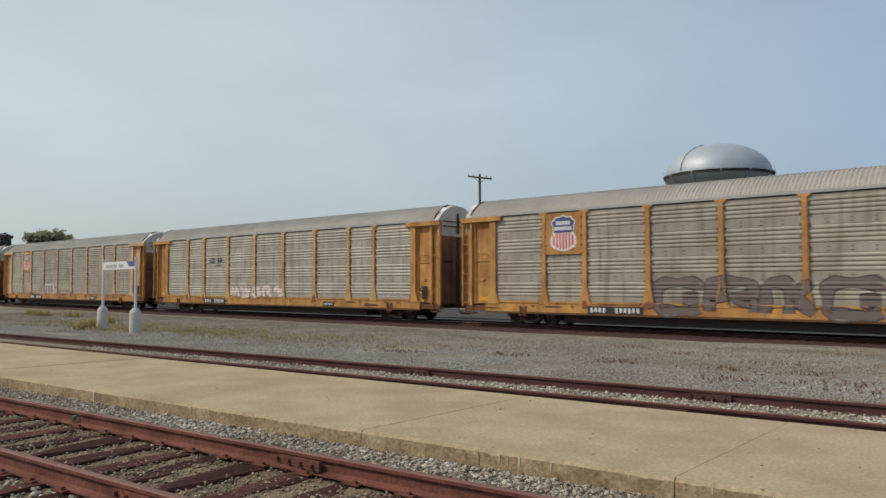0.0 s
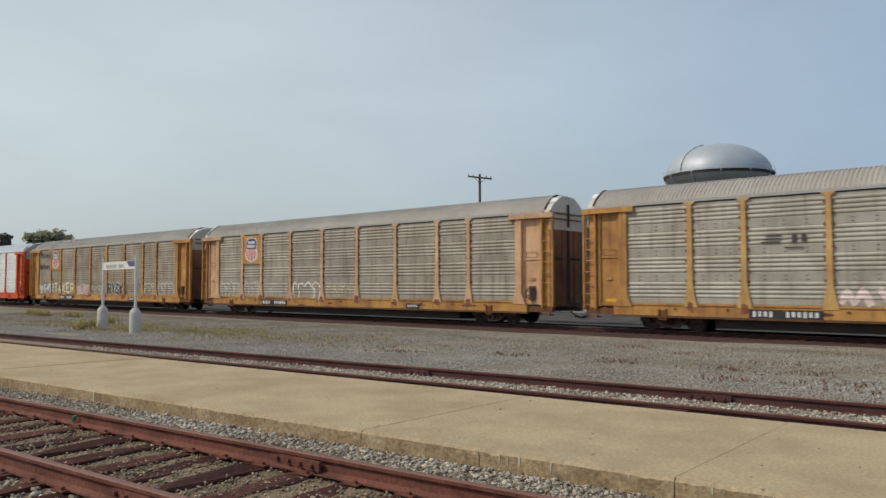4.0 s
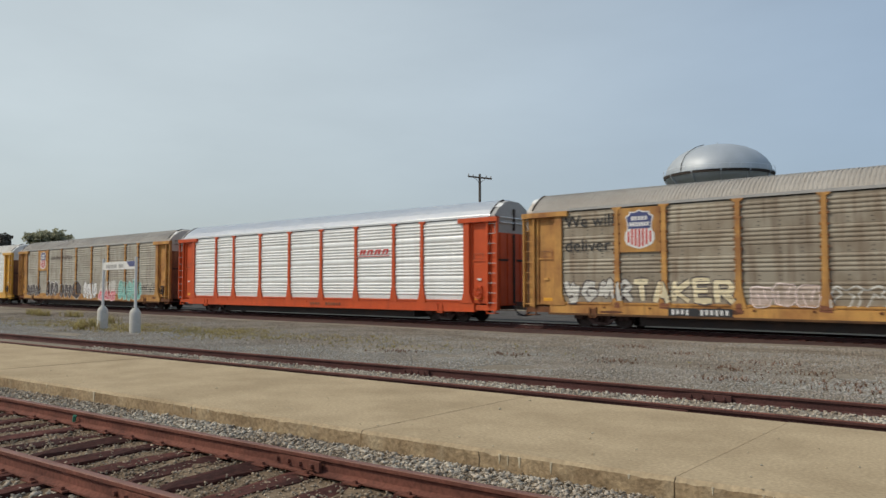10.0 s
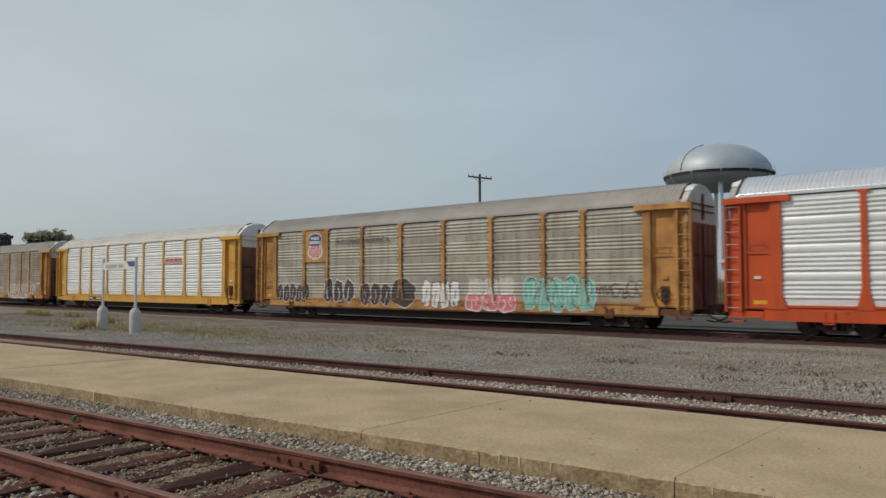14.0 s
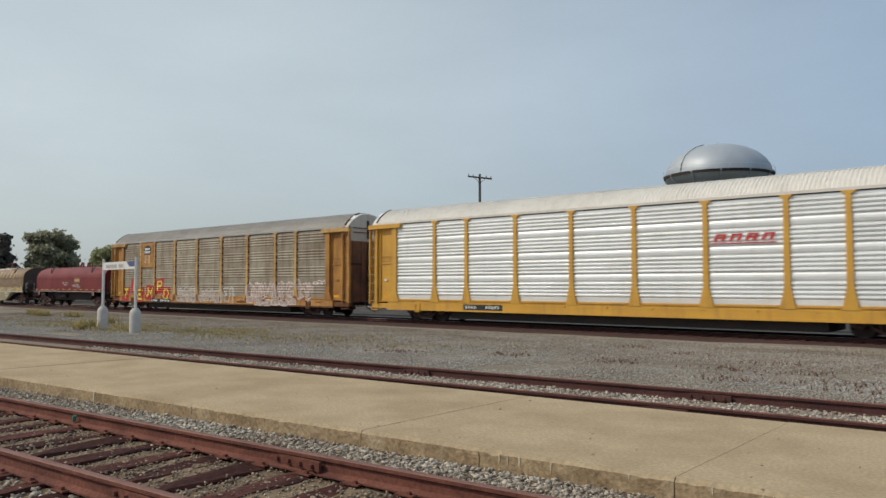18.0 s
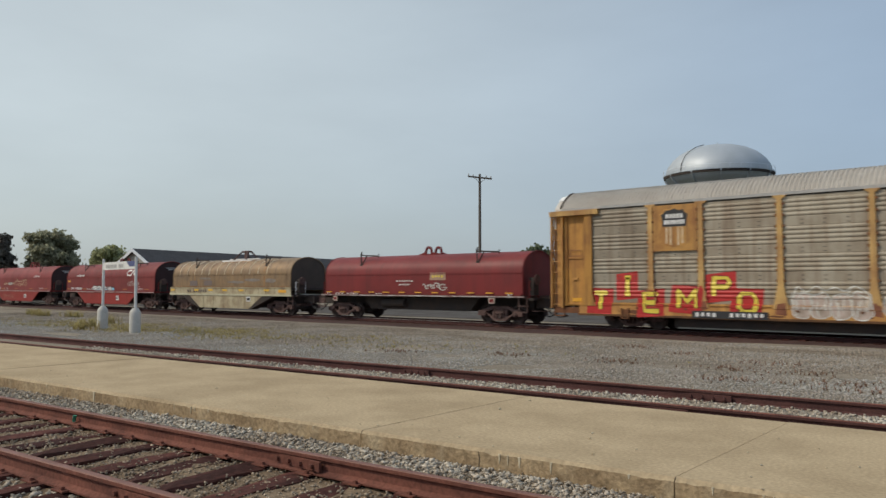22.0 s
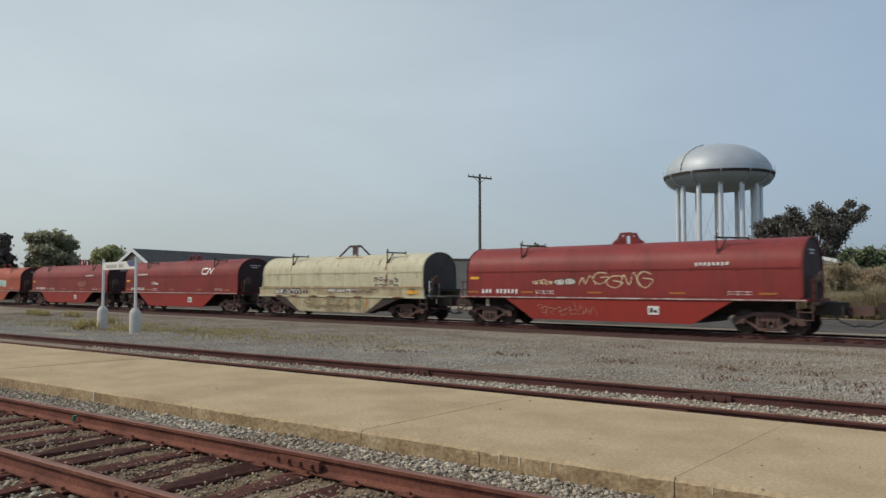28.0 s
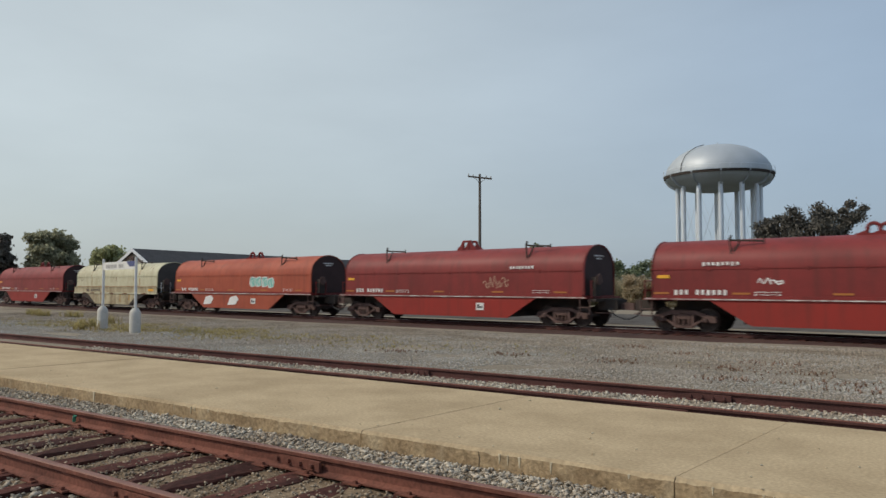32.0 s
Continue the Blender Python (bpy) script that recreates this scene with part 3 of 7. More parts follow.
stuff = lambda ob, label, cat: tagged(ob, label, cat, kind="stuff")
stuff(scatter("ballast", M_stone, 46000, strip(-26, 2.5, lambda x: near_mid(x) + 0.80, lambda x: plat_near(x) + 0.0, -0.190, 1.5), 0.006, 0.028, 1), "loose grey ballast stones between rail and platform edge", "ballast")
stuff(scatter("ballast", M_stone_pale, 2600, strip(-9, 2.5, lambda x: plat_near(x) - 0.45, lambda x: plat_near(x) - 0.02, -0.178, 1.2), 0.014, 0.036, 21), "larger pale ballast stones at the foot of the platform", "ballast")
stuff(scatter("ballast", M_fines, 12000, strip(-7, 2.5, lambda x: near_mid(x) + 0.80, lambda x: plat_near(x) - 0.0, -0.176, 1.0), 0.004, 0.016, 23), "tan stone fines washed in between the ballast", "ballast")
stuff(scatter("ballast", M_fines, 24000, strip(-24, 0.5, lambda x: near_mid(x) - 0.70, lambda x: near_mid(x) + 0.70, -0.191, 1.4), 0.005, 0.022, 2), "grey ballast stones between the ties", "ballast")
stuff(scatter("ballast", M_stone, 13000, strip(-14, 6, lambda x: near_mid(x) - 1.9, lambda x: near_mid(x) - 0.80, -0.20, 1.2), 0.015, 0.036, 3), "grey ballast stones beside the rail", "ballast")
stuff(scatter("ballast", M_stone_pale, 15000, strip(-20, 2.5, lambda x: far_mid(x) - 0.70, lambda x: far_mid(x) + 0.70, -0.150, 1.5), 0.012, 0.034, 4), "pale limestone ballast heaped between rails", "ballast")


def chips(rng, n):
    x = 2 - 20 * rng.random(n) ** 1.2
    y = plat_near(x) + (plat_far(x) - plat_near(x)) * rng.random(n)
    return np.stack([x, y, np.full(n, 0.005)], 1)


stuff(scatter("chips", M_lime, 150, chips, 0.006, 0.020, 6, 0.18), "pale stone chips strewn on the platform", "stone chips")


def yard(rng, n):
    x = 6 - 50 * rng.random(n) ** 1.25
    u = 10.95 + 14.2 * rng.random(n) ** 1.35
    keep = np.array([noise.noise((a * 0.16, b * 0.5, 3.0)) + 0.5 * noise.noise((a * 0.7, b * 1.3, 9.0)) for a, b in zip(x, u)]) < 0.36 - np.maximum(0, u - 18) * 0.06
    x, u = x[keep], u[keep]
    y = u + 0.085 * x
    z = np.array([ground_z(a, b) for a, b in zip(x, y)])
    return np.stack([x, y, z + 0.004], 1)


stuff(scatter("gravel", M_pebble, 170000, yard, 0.008, 0.026, 5), "loose grey brown gravel of the yard", "gravel")


def verge(rng, n):
    x = 6 - 62 * rng.random(n) ** 1.1
    y = 17.0 + 7.2 * rng.random(n) ** 0.8
    y = y + np.minimum(0, 0.085 * (x + 10)) * (24.6 - y) / 8
    z = np.array([ground_z(a, b) for a, b in zip(x, y)])
    return np.stack([x, y, z + 0.006], 1)


stuff(scatter("gravel", M_pebble_brown, 70000, verge, 0.012, 0.034, 15), "brown gravel and dirt beside the main line", "gravel")


# ---- rolling stock ----
def wheelset_truck(parent, x, base=1.78, r=0.42, y=1.55):
    """A two-axle truck under a car: side frames, wheels, axles, springs."""
    tk = new("truck")
    tk.parent = parent
    tk.matrix_local = pose(x, y, 0)
    tagged(tk, "rusty cast steel two axle truck")
    for s in (-1, 1):
        yy = s * 0.98
        def frame_geo():
            g = Geo().prism([(-0.98, 0.62), (-0.45, 0.80), (0.45, 0.80), (0.98, 0.62), (0.92, 0.50), (0.40, 0.67), (-0.40, 0.67), (-0.92, 0.50)], yy - 0.070, yy + 0.070, "y")
            for e in (-1, 1):
                g.prism([(e * 1.25, 0.36), (e * 1.22, 0.58), (e * 0.95, 0.635), (e * 0.78, 0.56), (e * 0.70, 0.45), (e * 0.95, 0.45), (e * 1.02, 0.34)], yy - 0.078, yy + 0.078, "y")
                g.prism([(e * 0.88, 0.54), (e * 0.69, 0.455), (e * 0.34, 0.15), (e * 0.26, 0.25)], yy - 0.074, yy + 0.074, "y")
                g.box(min(e * 0.30, e * 0.40), max(e * 0.30, e * 0.40), yy - 0.066, yy + 0.066, 0.20, 0.70)
            return g.box(-0.37, 0.37, yy - 0.082, yy + 0.082, 0.13, 0.23)
        part("side_frame", SHARED("side_frame%d" % s, frame_geo, M_truck), None, tk)
        coil = [(0.0, 0.22)] + [(0.055 + 0.03 * (q % 2), 0.225 + q * 0.03) for q in range(9)] + [(0.0, 0.48)]
        for k in (-0.2, 0.0, 0.2):
            part("spring", SHARED("spring%d" % s, lambda: Geo().lathe(coil, 10, (0, yy, 0)), M_truck), None, tk).matrix_local = pose(k, 0, 0)
        for k in (-base / 2, base / 2):
            part("bearing_cap", SHARED("cap%d" % s, lambda: Geo().lathe([(0.0, s * 1.13), (0.07, s * 1.13), (0.105, s * 1.10), (0.105, s * 0.98)], 12, axis="y"), M_truck), None, tk).matrix_local = pose(k, 0, r)
    def wheelset():
        q = Geo().rod((0, -0.95, 0), (0, 0.95, 0), 0.08, 10)
        for s in (-1, 1):
            q.lathe([(0.06, s * 0.66), (0.10, s * 0.84), (0.14, s * 0.84), (0.16, s * 0.78), (r - 0.07, s * 0.77), (r - 0.06, s * 0.82), (r - 0.005, s * 0.82), (r, s * 0.80), (r, s * 0.74), (r + 0.028, s * 0.715), (r + 0.02, s * 0.69), (0.06, s * 0.69)], 28, axis="y")
        return q
    for k in (-base / 2, base / 2):
        w = part("wheelset", SHARED("wheelset%d" % round(r * 100), wheelset, M_wheel, True), None, tk)
        w.matrix_local = pose(k, 0, r)
        w["radius"] = r
    part("bolster", SHARED("bolster", lambda: Geo().box(-0.27, 0.27, -1.04, 1.04, 0.47, 0.66).box(-0.2, 0.2, -0.85, 0.85, 0.66, 0.80), M_truck), None, tk)
    return tk


_shared = {}


def SHARED(key, make, material, smooth=False):
    if key not in _shared:
        _shared[key] = make().mesh(key.rstrip("-0123456789"), material, smooth)
    return _shared[key]


def coupler(parent, x, s, y=1.55):
    """Draft gear, coupler shank and knuckle, air hose; s: +1 at the right end."""
    g = Geo()
    g.box(min(x, x + s * 0.75), max(x, x + s * 0.75), y - 0.09, y + 0.09, 0.78, 0.98)
    g.prism([(x + s * 0.62, y - 0.20), (x + s * 0.98, y - 0.18), (x + s * 1.02, y), (x + s * 0.9, y + 0.16), (x + s * 0.62, y + 0.14)], 0.72, 1.03)
    part("coupler", g, M_truck, parent)
    g = Geo()
    pts = [(x + s * 0.1, y - 0.45, 0.80), (x + s * 0.35, y - 0.5, 0.52), (x + s * 0.75, y - 0.45, 0.36), (x + s * 1.1, y - 0.4, 0.42)]
    g.tube(pts, 0.03)
    part("air_hose", g, M_black, parent)
    g = Geo()
    g.tube([(x - s * 0.1, y - 1.3, 0.62), (x + s * 0.12, y - 1.2, 0.62), (x + s * 0.3, y - 0.6, 0.60), (x + s * 0.3, y - 0.2, 0.75)], 0.018)
    part("uncoupling_lever", g, M_truck, parent)


POSTS = (4.48, 6.45, 9.22, 12.05, 14.88, 17.71, 20.52, 22.45)
L_RACK, W_RACK = 27.05, 3.10


def ridge_profile(bright):
    """(depth, height) pairs of the pressed side sheets: bands of ridges with flat bands between."""
    prof, z, pitch, out = [], 1.06, 0.155, 0.052 if bright else 0.034
    for g in range(4):
        flat = 0.33 if g else 0.20
        if bright and g:
            prof += [(0.103, z + 0.015), (0.080, z + 0.07), (0.072, z + flat * 0.5), (0.082, z + flat - 0.09), (0.103, z + flat - 0.03)]
        else:
            prof += [(0.105, z), (0.097, z + 0.02), (0.097, z + flat - 0.01)]
        z += flat
        for k in range(4):
            prof += [(0.103, z + 0.008), (0.106 - out * 0.75, z + pitch * 0.24), (0.106 - out, z + pitch * 0.44), (0.106 - out * 0.9, z + pitch * 0.62), (0.100, z + pitch * 0.90)]
            z += pitch
    return prof + [(0.10, 4.82)]


PROFILE = {b: ridge_profile(b) for b in (False, True)}


def corrugated(x0, x1, bright):
    """One bay of pressed sheets, with pairs of small slots in the flat bands of the older cars."""
    g = Geo()
    prof = PROFILE[bright]
    v = [(x0, y, z) for y, z in prof] + [(x1, y, z) for y, z in prof]
    m = len(prof)
    g.add(v, [(i, i + 1, m + i + 1, m + i) for i in range(m - 1)])
    g.box(x0, x1, 0.115, 0.14, 1.06, 4.82)
    if not bright:
        g.k = 1
        for q in range(1, 4):
            zb = 0.93 + q * 0.95
            for f in (0.25, 0.5, 0.75):
                xc = x0 + (x1 - x0) * f
                for dz in (0.06, 0.20):
                    g.box(xc - 0.045, xc + 0.045, 0.087, 0.094, zb + dz, zb + dz + 0.026)
    return g


def side_post(x, clips=True):
    g = Geo()
    z0, z1 = 0.93, 4.86
    outline = [(x - 0.27, z0), (x + 0.27, z0), (x + 0.20, z0 + 0.28), (x + 0.105, z0 + 0.80), (x + 0.085, z1 - 0.12), (x + 0.20, z1 - 0.05), (x + 0.22, z1), (x - 0.22, z1), (x - 0.20, z1 - 0.05), (x - 0.085, z1 - 0.12), (x - 0.105, z0 + 0.80), (x - 0.20, z0 + 0.28)]
    g.prism(outline, 0.015, 0.10, "y")
    for k in range(8 if clips else 0):
        z = 1.9 + k * 0.38
        for s in (-0.125, 0.125):
            g.k = 1
            g.box(x + s - 0.035, x + s + 0.035, 0.02, 0.11, z - 0.045, z + 0.045)
    return g


ARC = [(0.08, 4.90), (0.11, 4.98), (0.32, 5.22), (0.60, 5.44), (0.88, 5.61), (1.15, 5.70), (1.55, 5.72)]
ARC = ARC + [(3.10 - y, z) for y, z in ARC[-2::-1]]


def roof_geo():
    """Arched roof of narrow cross ribs."""
    g = Geo()
    n, m = 172, len(ARC)
    x0, x1 = 0.45, L_RACK - 0.45
    st, v = (x1 - x0) / n, []
    for i in range(n):
        a = x0 + i * st
        for q, h in ((0, 0), (0.40, 0), (0.50, 0.035), (0.90, 0.035)):
            v += [(a + q * st, y, z + h) for y, z in ARC]
    v += [(x1, y, z) for y, z in ARC]
    k = len(v) // m
    g.add(v, [(i * m + j, i * m + j + 1, (i + 1) * m + j + 1, (i + 1) * m + j) for i in range(k - 1) for j in range(m - 1)])
    return g


def roof_end(a, b):
    """The roof's end: a short sloping facet from its last rib at a, and the arched end plate at b."""
    g = Geo()
    m = len(ARC)
    low = [(y, z - 0.05 * (z - 4.9) / 0.82) for y, z in ARC]
    g.add([(a, y, z) for y, z in ARC] + [(b, y, z) for y, z in low], [(j, j + 1, m + j + 1, m + j) for j in range(m - 1)])
    g.prism(low + [(3.0, 4.14), (0.10, 4.14)], b, b + (0.04 if a > b else -0.04), "x")
    g.prism([(min(a, b), 4.88), (max(a, b), 4.88), (max(a, b), 4.93), (min(a, b), 4.93)], 0.08, 0.30, "y")
    return g


def autorack(paint, panel, roof, label, bright=False):
    car = thing("autorack_car", label, "railroad car", group="cars of the freight train")
    xs = [1.80, *POSTS, 25.25]
    for a, b in zip(xs, xs[1:]):
        part("side_panel", corrugated(a, b, bright), [panel, M_slot], car)
    for x in POSTS:
        part("side_post", side_post(x, not bright), [paint, M_clip], car)
    g = Geo().box(1.35, L_RACK - 1.35, 0.03, 0.30, 0.56, 0.92)
    g.k = 1
    g.box(1.30, L_RACK - 1.30, 0.0, 0.10, 0.52, 0.60)
    g.k = 0
    for i in range(9):
        x = (xs[i] + xs[i + 1]) / 2
        g.box(xs[i] + 0.3, xs[i + 1] - 0.3, 0.02, 0.10, 0.99, 1.055)
    g.box(1.6, L_RACK - 1.6, 0.06, 0.14, 0.92, 1.06)
    part("side_sill", g, [paint, paint if bright else M_sill_low], car)
    for x in (3.4, L_RACK - 3.4):
        part("jacking_pad", Geo().box(x - 0.17, x - 0.11, -0.02, 0.12, 0.48, 0.86).box(x + 0.11, x + 0.17, -0.02, 0.12, 0.48, 0.86).box(x - 0.17, x + 0.17, -0.02, 0.16, 0.44, 0.48).box(x - 0.11, x + 0.11, 0.02, 0.06, 0.50, 0.80), M_clip if not bright else paint, car)
    for k in range(11):
        x = 3.9 + k * 1.95
        part("tie_down_cleat", Geo().box(x - 0.05, x + 0.05, 0.0, 0.04, 0.83, 0.90), M_clip if not bright else paint, car)
    part("far_side", Geo().box(0.3, L_RACK - 0.3, 2.98, 3.06, 0.56, 4.9), panel, car)
    part("deck", Geo().box(0.5, L_RACK - 0.5, 0.2, 2.95, 0.92, 1.04), M_dark, car)
    # the wide low box is a filler that keeps the space under the deck dark
    part("centre_sill", Geo().box(0.4, L_RACK - 0.4, 1.2, 1.9, 0.62, 0.92).box(5.3, 21.7, 0.30, 2.80, 0.17, 0.56).rod((10.2, 0.8, 0.55), (11.6, 0.8, 0.55), 0.2, 10), M_dark, car)
    for end in (0, 1):
        q = (lambda x: L_RACK - x) if end else (lambda x: x)
        bx = lambda G, a, b, *r: G.box(min(q(a), q(b)), max(q(a), q(b)), *r)
        g = bx(Geo(), 1.62, 1.95, 0.0, 0.16, 0.92, 4.66)
        g.prism([(q(1.62), 1.42), (q(1.44), 0.92), (q(2.12), 0.92), (q(1.95), 1.42)], 0.004, 0.11, "y")
        part("door_post", g, paint, car)
        g = bx(Geo(), -0.02, 2.25, -0.06, 0.16, 4.64, 4.86)
        bx(g, 0.3, 2.15, -0.075, -0.06, 4.66, 4.68)
        part("door_header", g, paint, car)
        g = bx(Geo(), 0.62, 1.62, 0.17, 0.22, 0.90, 4.64)
        bx(g, 1.50, 1.62, 0.12, 0.17, 0.90, 4.64)
        bx(g, 0.62, 0.74, 0.10, 0.17, 0.90, 4.64)
        for z in (0.95, 2.85, 4.56):
            bx(g, 0.74, 1.50, 0.13, 0.17, z, z + 0.07)
        dp = part("corner_door", g, paint, car)
        part("lock_plate", bx(Geo(), 1.0, 1.22, 0.12, 0.17, 1.97, 2.07), M_white if bright else M_yellow, dp)
        g = bx(Geo(), 0.0, 0.07, -0.01, 0.13, 0.80, 4.80)
        bx(g, 0.52, 0.59, -0.01, 0.13, 0.80, 4.80)
        part("ladder_stile", g, paint, car)
        for k in range(9):
            z = 0.95 + k * 0.45
            part("ladder_rung", Geo().rod((q(0.05), 0.02, z), (q(0.54), 0.02, z), 0.018, 6), paint if not bright else M_end_grey, car)
        g = bx(Geo(), 0.07, 0.52, 0.15, 0.19, 0.80, 4.64)
        part("corner_plate", g, paint, car)
        g = bx(Geo(), 0.10, 1.30, 0.10, 0.35, 0.60, 0.84)
        bx(g, 0.15, 0.65, 0.03, 0.35, 0.46, 0.50)
        bx(g, 0.15, 0.19, 0.03, 0.10, 0.46, 0.62)
        bx(g, 0.61, 0.65, 0.03, 0.10, 0.46, 0.62)
        part("end_step", g, paint if bright else M_clip, car, "rusty end sill and step")
        ed = part("end_door", bx(Geo(), 0.16, 0.24, 0.14, 3.02, 0.82, 4.16), paint if paint is M_orange else M_end, car)
        for y in (0.42, 1.02, 2.02, 2.62):
            part("door_rib", bx(Geo(), 0.125, 0.16, y, y + 0.05, 0.85, 4.12), paint if paint is M_orange else M_end, ed)
        part("door_seam", bx(Geo(), 0.12, 0.165, 1.46, 1.60, 0.9, 4.12), M_dark, ed, "dark seam between the door leaves")
        for y in (0.30, 1.75):
            part("door_latch", bx(Geo(), 0.115, 0.16, y, y + 0.75, 2.86, 2.95), M_dark, ed, "dark latch bar")
        re_ = part("roof_end", roof_end(q(0.46), q(0.17)), M_end_plate if not bright else M_end_grey if paint is M_orange else M_white, car, "pale plate closing the roof end")
        # white piece laid where the sun strikes the corner of the roof end
        part("corner_gusset", Geo().add([(q(0.44), 0.42, 5.34), (q(0.44), 0.72, 5.58), (q(0.13), 0.72, 5.53), (q(0.13), 0.50, 5.36), (q(0.44), 0.46, 5.31), (q(0.44), 0.76, 5.55), (q(0.13), 0.76, 5.50), (q(0.13), 0.54, 5.33)], [(0, 1, 2, 3), (7, 6, 5, 4), (0, 4, 5, 1), (1, 5, 6, 2), (2, 6, 7, 3), (3, 7, 4, 0)]), M_white, re_, "white facet for sunlight on the roof corner")
        for za, zb in ((4.62, 4.66), (4.86, 4.90)):
            part("end_rail", bx(Geo(), 0.10, 0.17, 0.45, 2.65, za, zb), M_clip if not bright else roof, re_)
        part("end_rail", bx(Geo(), 0.10, 0.165, 1.48, 1.58, 4.3, 5.3), M_dark, re_, "dark upright on the roof end")
        g = Geo()
        for (y0, z0), (y1, z1) in zip(ARC[1:5], ARC[2:6]):
            g.rod((q(0.45), y0, z0 + 0.015), (q(0.45), y1, z1 + 0.015), 0.05, 6)
        part("roof_strap", g, M_dark, car, "dark strap across the roof end")
        if end:
            bw = part("brake_gear", bx(Geo(), 0.98, 1.26, 0.09, 0.17, 1.10, 1.72).rod((q(1.12), 0.12, 1.1), (q(1.05), 0.10, 0.66), 0.02, 5), M_truck if paint is not M_orange else M_orange, car)
            g = Geo()
            for k in range(16):
                a0, a1 = k * math.pi / 8, (k + 1) * math.pi / 8
                g.rod((q(1.12) + 0.26 * math.cos(a0), 0.02, 1.40 + 0.26 * math.sin(a0)), (q(1.12) + 0.26 * math.cos(a1), 0.02, 1.40 + 0.26 * math.sin(a1)), 0.024, 5)
            for k in range(5):
                g.rod((q(1.12), 0.03, 1.40), (q(1.12) + 0.26 * math.cos(k * 1.257), 0.02, 1.40 + 0.26 * math.sin(k * 1.257)), 0.018, 5)
            part("brake_wheel", g, M_dark if paint is not M_orange else M_orange, bw)
        g = Geo()
        for za, zb in ((2.95, 2.97), (3.19, 3.21)):
            bx(g, 0.86, 1.42, 0.122, 0.128, za, zb)
        for xa in (0.86, 1.40):
            bx(g, xa, xa + 0.02, 0.122, 0.128, 2.95, 3.21)
        tagged(part("stencil_frame", g, M_end, dp), kind="stuff")
        part("caution_plate", bx(Geo(), 0.95, 1.40, 0.160, 0.168, 1.08, 1.22), M_orange_mark, dp)
        coupler(car, q(-0.0), 1 if end else -1)
        wheelset_truck(car, q(3.50))
    part("roof", roof_geo(), roof, car)
    g = Geo()
    g.box(0.5, L_RACK - 0.5, 0.045, 0.115, 4.865, 4.965)
    part("roof_rail", g, roof if bright else M_end_grey, car)
    return car


def shield(parent, x0, x1, faded=False):
    """Yellow panel with a striped shield, its letters left as bars."""
    part("emblem_panel", Geo().box(x0, x1, 0.025, 0.055, 3.05, 4.80), M_yellow, parent, "yellow emblem panel")
    cx = (x0 + x1) / 2
    half_top = [(0, 4.66), (0.18, 4.585), (0.36, 4.60), (0.41, 4.49), (0.53, 4.42), (0.48, 4.20), (0.46, 3.97)]
    half_low = [(0.46, 3.97), (0.56, 3.75), (0.57, 3.55), (0.48, 3.38), (0.25, 3.28), (0, 3.22)]
    both = lambda h: [(cx - a, z) for a, z in reversed(h)] + [(cx + a, z) for a, z in h if a]
    grow = [(a * 1.10, 3.94 + (z - 3.94) * 1.07) for a, z in half_top[:-1] + half_low]
    e = part("emblem", Geo().prism([(cx - a, z) for a, z in reversed(grow[1:-1])] + [(cx + a, z) for a, z in (grow[:1] + grow[1:])], 0.016, 0.024, "y"), M_yellow if faded else M_white, parent, "faded striped shield emblem" if faded else "striped shield emblem")
    part("emblem_top", Geo().prism(both(half_top), 0.008, 0.015, "y"), M_black if faded else M_blue_mark, e)
    g = Geo()
    for k in range(7):
        x = (k - 3) * 0.152
        b = 3.25 + 0.55 * abs(x) ** 2 * 1.6
        if not faded or k % 3:
            t = 3.965 if abs(x) < 0.44 else 3.86
            g.box(cx + x - 0.038, cx + x + 0.038, 0.008, 0.0155, b, t)
    tagged(part("emblem_stripe", g, M_faded if faded else M_red_mark, e), kind="stuff")
    g = Geo()
    for zc, n, ww in ((4.37, 5, 0.70), (4.14, 7, 0.84)):
        for k in range(n):
            x = cx - ww / 2 + (k + 0.5) * ww / n
            g.box(x - ww / n * 0.36, x + ww / n * 0.36, 0.002, 0.0075, zc - 0.08, zc + 0.08)
    tagged(part("emblem_band", g, M_white, e), kind="stuff")


def bars(parent, name, x0, x1, z0, z1, n, material, y=-0.004, gaps=(), back=None):
    """Writing that stays unread: a row of plain bars."""
    if back:
        part(name + "_plate", Geo().box(x0 - 0.1, x1 + 0.1, y + 0.003, y + 0.02, z0 - 0.06, z1 + 0.06), back, parent)
    g = Geo()
    st = (x1 - x0) / n
    for k in range(n):
        if k not in gaps:
            g.box(x0 + (k + 0.20) * st, x0 + (k + 0.74) * st, y - 0.004, y, z0 + (0.02 if k % 3 else 0.0), z1)
    tagged(part(name, g, material, parent), kind="stuff")


def rack_surface(x, z, bright=False):
    """Depth of a rack car's side at a place: sill, post or pressed sheet."""
    if z < 0.605:
        return -0.001
    if z < 0.93:
        return 0.028
    if z < 1.06:
        return 0.014
    for p in POSTS:
        half = 0.085 + max(0.0, (1.73 - z) / 0.8 * 0.18)
        if abs(x - p) < half:
            return 0.012
    prof = PROFILE[bright]
    for (ya, za), (yb, zb) in zip(prof, prof[1:]):
        if z <= zb:
            return ya + (yb - ya) * max(0.0, (z - za) / max(zb - za, 1e-6))
    return 0.10


